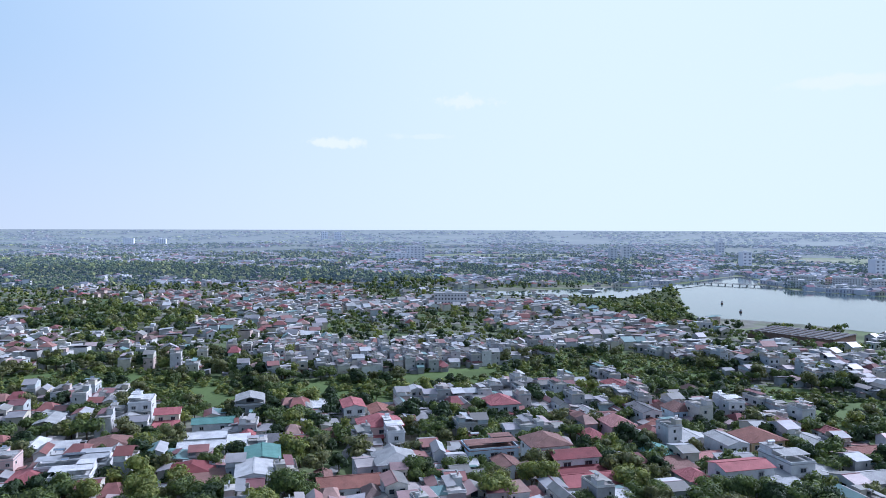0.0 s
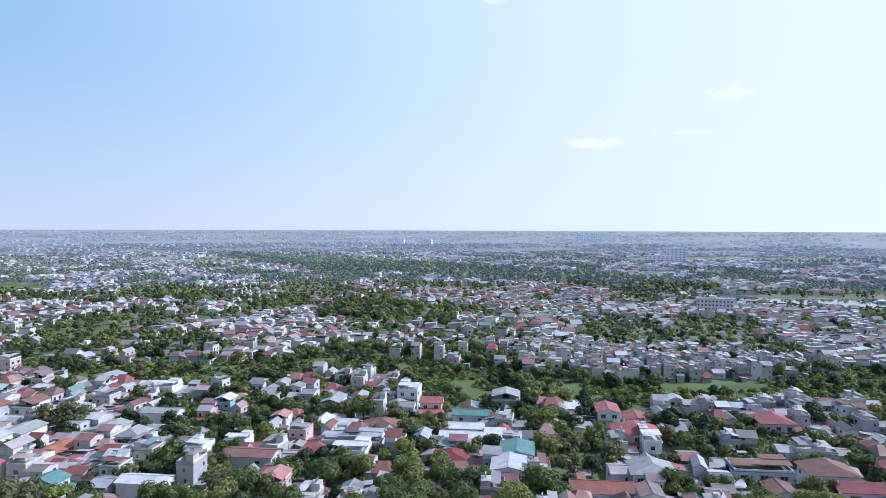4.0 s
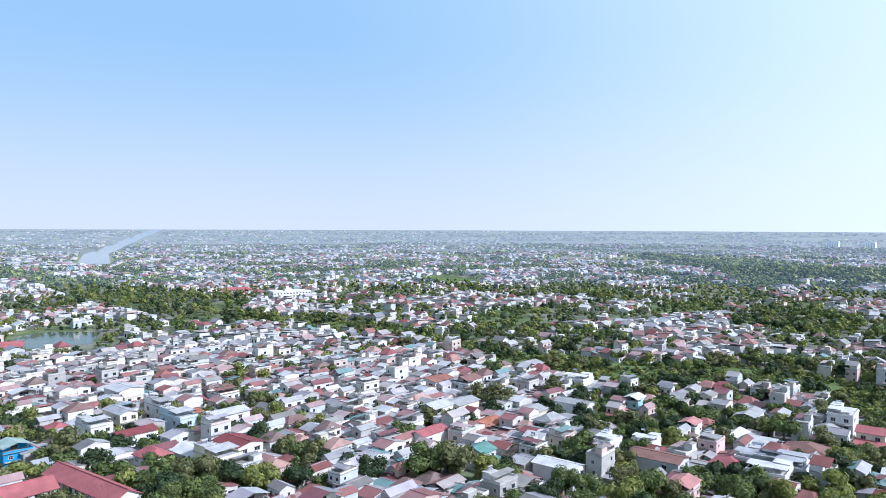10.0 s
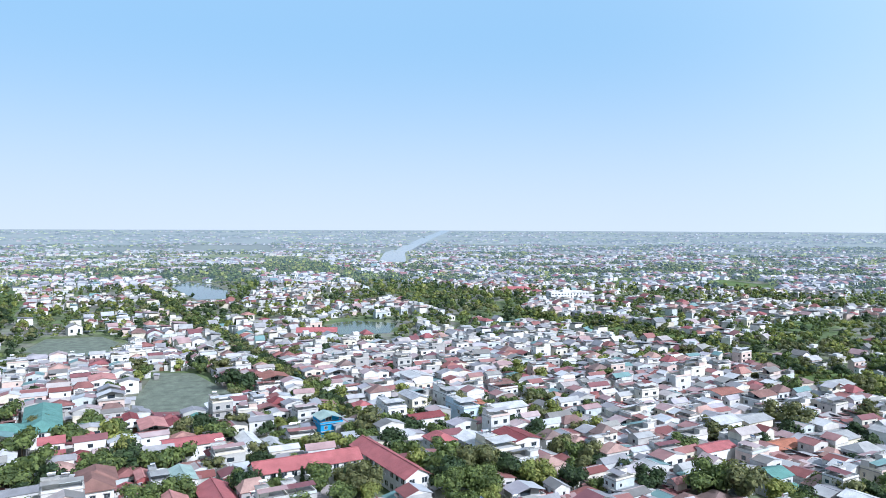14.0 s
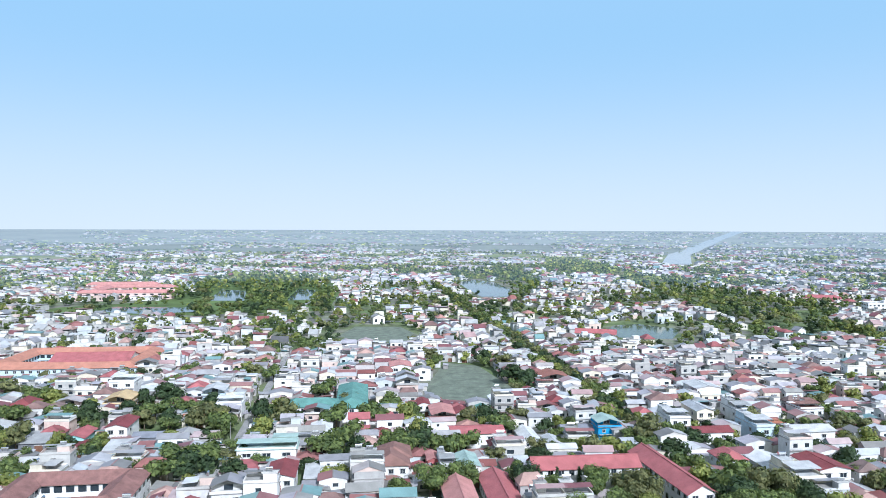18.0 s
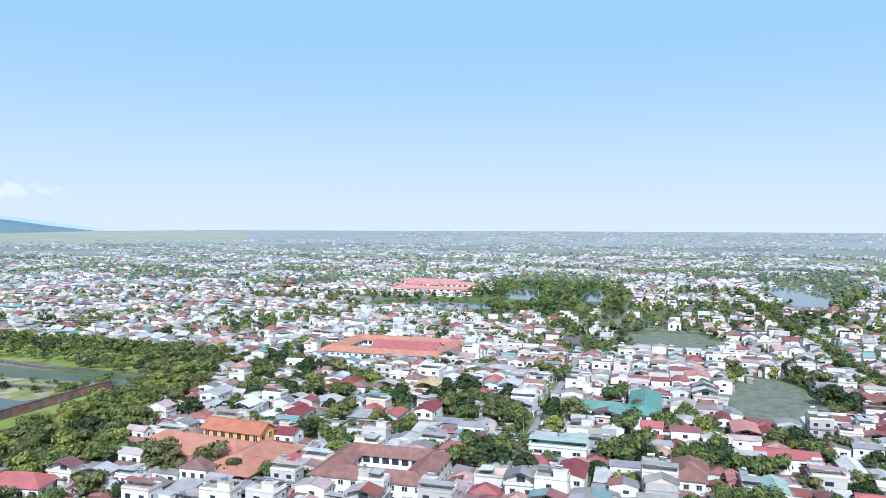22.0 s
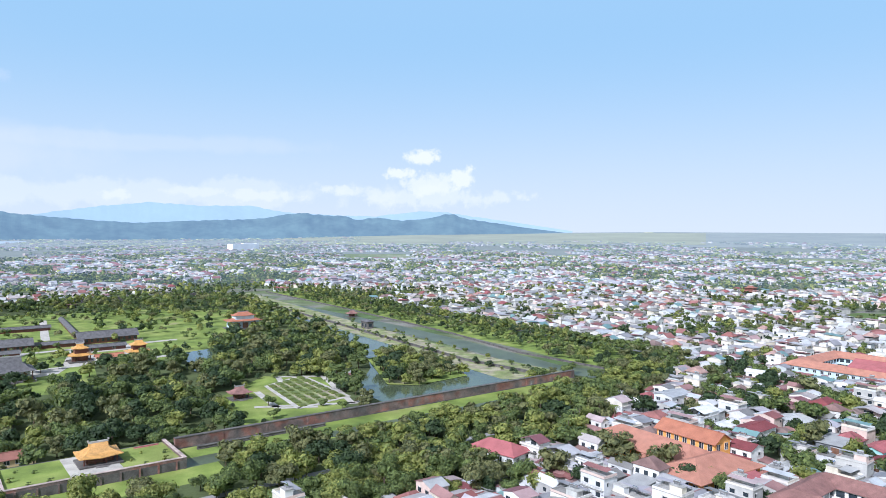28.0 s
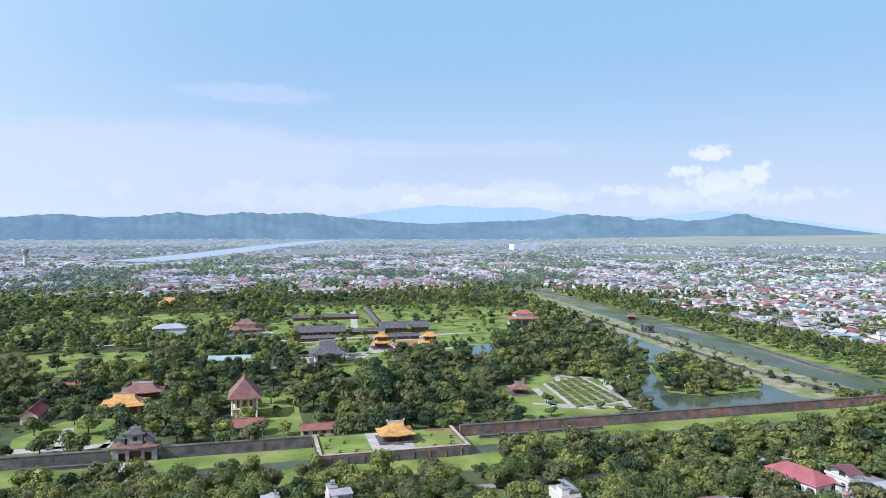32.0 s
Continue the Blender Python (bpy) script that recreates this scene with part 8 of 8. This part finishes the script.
def thicket(poly, step, avoid):
    xs, ys = [p[0] for p in poly], [p[1] for p in poly]
    gx, gy = np.meshgrid(np.arange(min(xs), max(xs), step), np.arange(min(ys), max(ys), step))
    x, y = gx.ravel() + rng.uniform(-0.5, 0.5, gx.size) * step, gy.ravel() + rng.uniform(-0.5, 0.5, gx.size) * step
    k = inside(x, y, poly) & ~wet(x, y, 1.0) & seen(x, y) & (np.hypot(x, y) > 190)
    for p in avoid:
        k &= ~inside(x, y, p)
    for cx, cy, cr in CLEAR:
        k &= np.hypot(x - cx, y - cy) > cr + 1.0
    for l in STREETS:
        k &= ~near_line(x, y, l, 4.5)
    lush = patch(x, y, 44.0, 21)
    for a, b, q in zip(x[k], y[k], lush[k]):
        if q > 0.64 and rng.uniform() < 0.24:
            TREES.append((a, b, rng.uniform(3.2, 5.6)))
        elif q > 0.08 and rng.uniform() < 0.88:
            THICKET.append((a, b, rng.uniform(1.5, 3.1)))


thicket(CANAL_GREEN, 4.2, FIELDS)
for x_, y_, r_ in PLACED_TREES + BUSHES:
    if any(math.hypot(x_ - cx, y_ - cy) < cr * 0.45 for cx, cy, cr in HOUSE_SPOTS):
        continue
    TREES.append((x_, y_, r_))
TREES += [(x_, y_, r_) for x_, y_, r_ in GARDEN_TREES if all(math.hypot(x_ - p[0], y_ - p[1]) > 11 for p in PLACED_TREES)]
scatter(WALL_TREES, 6.8, 3.4, 6.0, 0.95, BARE)
scatter(PALACE, 9.4, 3.2, 7.6, 0.78, LAWNS)
scatter(PALACE, 9.0, 1.3, 2.4, 0.4, LAWNS[:5])
for i_, p_ in enumerate(LAWNS[:9]):
    scatter(p_, 13.0, 2.6, 6.0, 0.36 if i_ == 0 else 0.5)
scatter(ISLAND, 7.0, 3.5, 6.0, 0.95, (), True)
scatter(MOAT_TREES, 7.6, 3.0, 5.0, 0.68)
scatter(LAKE_PARK, 8.5, 3.5, 6.0, 0.8)
scatter(TOWN_WOOD, 10.0, 4.0, 7.5, 0.85)
scatter(CANAL_WOOD, 12.0, 4.0, 7.2, 0.85)
scatter(HOUSE_WOOD, 9.0, 4.0, 6.5, 0.6)
scatter(TEMPLE_WOOD, 9.0, 3.5, 5.8, 0.62)
scatter(LAKE_WOOD, 13.0, 4.5, 7.5, 0.8)
scatter(RIVER_BELT, 14.0, 6.0, 9.0, 0.95)


def band(line, half, step, lo, hi):
    """Trees in an uneven belt along a broken line."""
    for (ax, ay), (bx, by) in zip(line, line[1:]):
        l = math.hypot(bx - ax, by - ay)
        for k in range(int(l / step * half * 2 / step)):
            u, v = rng.uniform(), rng.normal(0, 0.5) * half
            TREES.append((ax + (bx - ax) * u - (by - ay) / l * v, ay + (by - ay) * u + (bx - ax) / l * v, rng.uniform(lo, hi)))


band([(262, 590), (330, 545), (420, 505), (600, 385)], 12, 9.0, 4.0, 6.5)
band(TOWN_GROVES, 24, 10.0, 4.0, 6.5)
band([(-322, -360), (-282, -540), (-207, -950)], 7, 5.5, 3.8, 5.8)
band(STREETS[1], 7, 6.0, 3.2, 5.0)
for p_ in (LOTUS_NEAR, LOTUS_FAR, LAKE_SMALL, POND_FISH, *LAKES_WEST, POND_PALACE):
    c_ = np.mean(p_, 0)
    for (ax, ay), (bx, by) in zip(p_, p_[1:] + p_[:1]):
        n_ = max(1, int(math.hypot(bx - ax, by - ay) / 7))
        for k in range(n_):
            q_ = np.array([ax + (bx - ax) * k / n_, ay + (by - ay) * k / n_])
            away = q_ - c_
            q_ = q_ + away / np.linalg.norm(away) * (5 + rng.uniform(0, 5))
            near_side = np.hypot(*q_) < np.hypot(*c_)
            if rng.uniform() < (0.3 if near_side else 0.8):
                TREES.append((q_[0], q_[1], rng.uniform(2.5, 4.8)))
scatter(LAKES_PARK, 11.5, 4.5, 7.5, 0.85, FIELDS)
for l_, h_ in STREAMS[:1]:
    for (ax, ay), (bx, by) in zip(l_[5:], l_[6:]):
        n_ = int(math.hypot(bx - ax, by - ay) / 11)
        ux, uy = (bx - ax) / n_, (by - ay) / n_
        for k in range(n_):
            for s_ in (-1, 1):
                for d_ in (h_ + 8, h_ + 20):
                    TREES.append((ax + ux * k - s_ * uy / 11 * d_ + rng.normal(0, 4), ay + uy * k + s_ * ux / 11 * d_ + rng.normal(0, 4), rng.uniform(5, 8)))
for l_ in STREETS[:5]:
    for (ax, ay), (bx, by) in zip(l_, l_[1:]):
        n_ = int(math.hypot(bx - ax, by - ay) / 12)
        ux, uy = (bx - ax) / n_, (by - ay) / n_
        for k in range(n_):
            for s_ in (-1, 1):
                if rng.uniform() < 0.6:
                    TREES.append((ax + ux * k - s_ * uy / 12 * 6.5, ay + uy * k + s_ * ux / 12 * 6.5, rng.uniform(3.0, 4.6)))

T = np.array(TREES)
near_river = (T[:, 0] > 30) & (T[:, 0] < 275) & (T[:, 1] > 740) & (T[:, 1] < 880)
T[near_river, 2] = np.minimum(T[near_river, 2], 3.0)
T = T[seen(T[:, 0], T[:, 1]) & (np.hypot(T[:, 0], T[:, 1]) < 4600) & (inside(T[:, 0], T[:, 1], ISLAND) | ~wet(T[:, 0], T[:, 1], 0.5))]
T = T[~veils(T[:, 0], T[:, 1], T[:, 2] * 1.5) | (rng.uniform(size=len(T)) < 0.1)]
dist = np.hypot(T[:, 0], T[:, 1])
T, dist = T[np.argsort(dist)], np.sort(dist)
NEAR_TREES = 300
first_tree = {}
TONES = ["dark", "mid", "bright", "olive"]
TONE_WORDS = {"dark": "dark ", "mid": "", "bright": "yellowish bright ", "olive": "dull olive "}
kinds = rng.randint(0, len(TREE_KINDS), len(T))
for i in range(min(NEAR_TREES, len(T))):
    x_, y_, r_ = T[i]
    k = int(kinds[i])
    h_, rad_, words = TREE_KINDS[k]
    s_ = r_ / rad_
    m_ = Matrix.Translation((x_, y_, 0)) @ Matrix.Rotation(rng.uniform(0, 6.28), 4, "Z") @ Matrix.Diagonal((s_, s_, s_ * rng.uniform(0.85, 1.1), 1))
    tone = TONES[int(rng.choice(4, p=[0.04, 0.34, 0.44, 0.18] if inside(np.array([x_]), np.array([y_]), WALL_TREES)[0] else [0.14, 0.42, 0.28, 0.16]))]
    if (k, tone) not in first_tree:
        ob = thing("tree", m_, words, "tree", "trees of the town")
        part("trunk", trunk_geo(h_, 0.28, k), M_TRUNK, ob)
        g = crown_geo(50 + k, 12, 1, 1700, 0.078)
        g.v = [(a * rad_, b * rad_, c * rad_ * 0.95 + h_) for a, b, c in g.v]
        part("crown", g, M_TONE[tone], ob).data.shade_smooth()
        first_tree[(k, tone)] = ob
    else:
        ob = copy_thing(first_tree[(k, tone)], Matrix.Identity(4))
        ob.matrix_basis = m_
    ob["label"] = TONE_WORDS[tone] + words

MID_CROWN = [crown_geo(80 + k, 7, 1, 520, 0.112) for k in range(4)]
LOW_CROWN = [crown_geo(90 + k, 3, 1, 60, 0.2) for k in range(4)]
FAR_CROWN = [crown_geo(95 + k, 2, 1, 4, 0.4) for k in range(4)]
STEM = Geo().tube(0, 0, -0.1, 0.7, 0.06, 0.04, 5)


def wood(name, lo, hi, crowns, label, stems, low=1.0, haze_glow=None):
    k = (dist >= lo) & (dist < hi) & (np.arange(len(T)) >= NEAR_TREES)
    x, y, r = T[k].T
    n = len(x)
    z = rise(x, y) + r * 0.95 * low
    rows = np.stack([x, y, z, rng.uniform(0, 6.28, n), r / low ** 0.7, r / low ** 0.7, r * low * rng.uniform(0.75, 1.05, n)], 1)
    w = rng.choice(4, n, p=[0.28, 0.38, 0.17, 0.17])
    sunny = inside(x, y, WALL_TREES) | inside(x, y, PALACE) & (rng.uniform(size=n) < 0.65)
    w = np.where(sunny, rng.choice(4, n, p=[0.22, 0.38, 0.24, 0.16]), w)
    w = np.where(inside(x, y, WALL_TREES) | inside(x, y, TEMPLE_WOOD), rng.choice(4, n, p=[0.04, 0.34, 0.44, 0.18]), w)
    b = [(c, [i], rows[w == i]) for i, c in enumerate(crowns)]
    if stems:
        b.append((STEM, [4], np.stack([x, y, rise(x, y), rng.uniform(0, 6, n), r, r, r * 1.2], 1)))
    leaf = [M_TONE[t] for t in TONES]
    # distant leaves carry the haze as a bluish glow in their material
    if haze_glow:
        leaf = [glowing_backdrop(name + "_" + t, LEAF_TONES[t], haze_glow, "island") for t in TONES]
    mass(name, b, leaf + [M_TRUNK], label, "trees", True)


B_ = np.array(THICKET)
n_ = len(B_)
pick_ = rng.choice(4, n_, p=[0.04, 0.28, 0.48, 0.20])
brow = np.stack([B_[:, 0], B_[:, 1], B_[:, 2] * 0.55, rng.uniform(0, 6.28, n_), B_[:, 2] * 1.15, B_[:, 2] * 1.15, B_[:, 2] * rng.uniform(0.55, 0.95, n_)], 1)
BUSH = [crown_geo(120 + k, 3, 1, 110, 0.17) for k in range(4)]
mass("bushes_canal", [(BUSH[i], [i], brow[pick_ == i]) for i in range(4)], [M_TONE[t] for t in TONES], "thick green bushes along the overgrown canal", "bushes", True)
wood("trees_mid", 0, 490, MID_CROWN, "dense green trees among houses and along the moat", True)
wood("trees_beyond", 490, 900, LOW_CROWN, "far green trees between the houses", False)
wood("trees_far", 900, 1050, FAR_CROWN, "far green trees between the houses", False)
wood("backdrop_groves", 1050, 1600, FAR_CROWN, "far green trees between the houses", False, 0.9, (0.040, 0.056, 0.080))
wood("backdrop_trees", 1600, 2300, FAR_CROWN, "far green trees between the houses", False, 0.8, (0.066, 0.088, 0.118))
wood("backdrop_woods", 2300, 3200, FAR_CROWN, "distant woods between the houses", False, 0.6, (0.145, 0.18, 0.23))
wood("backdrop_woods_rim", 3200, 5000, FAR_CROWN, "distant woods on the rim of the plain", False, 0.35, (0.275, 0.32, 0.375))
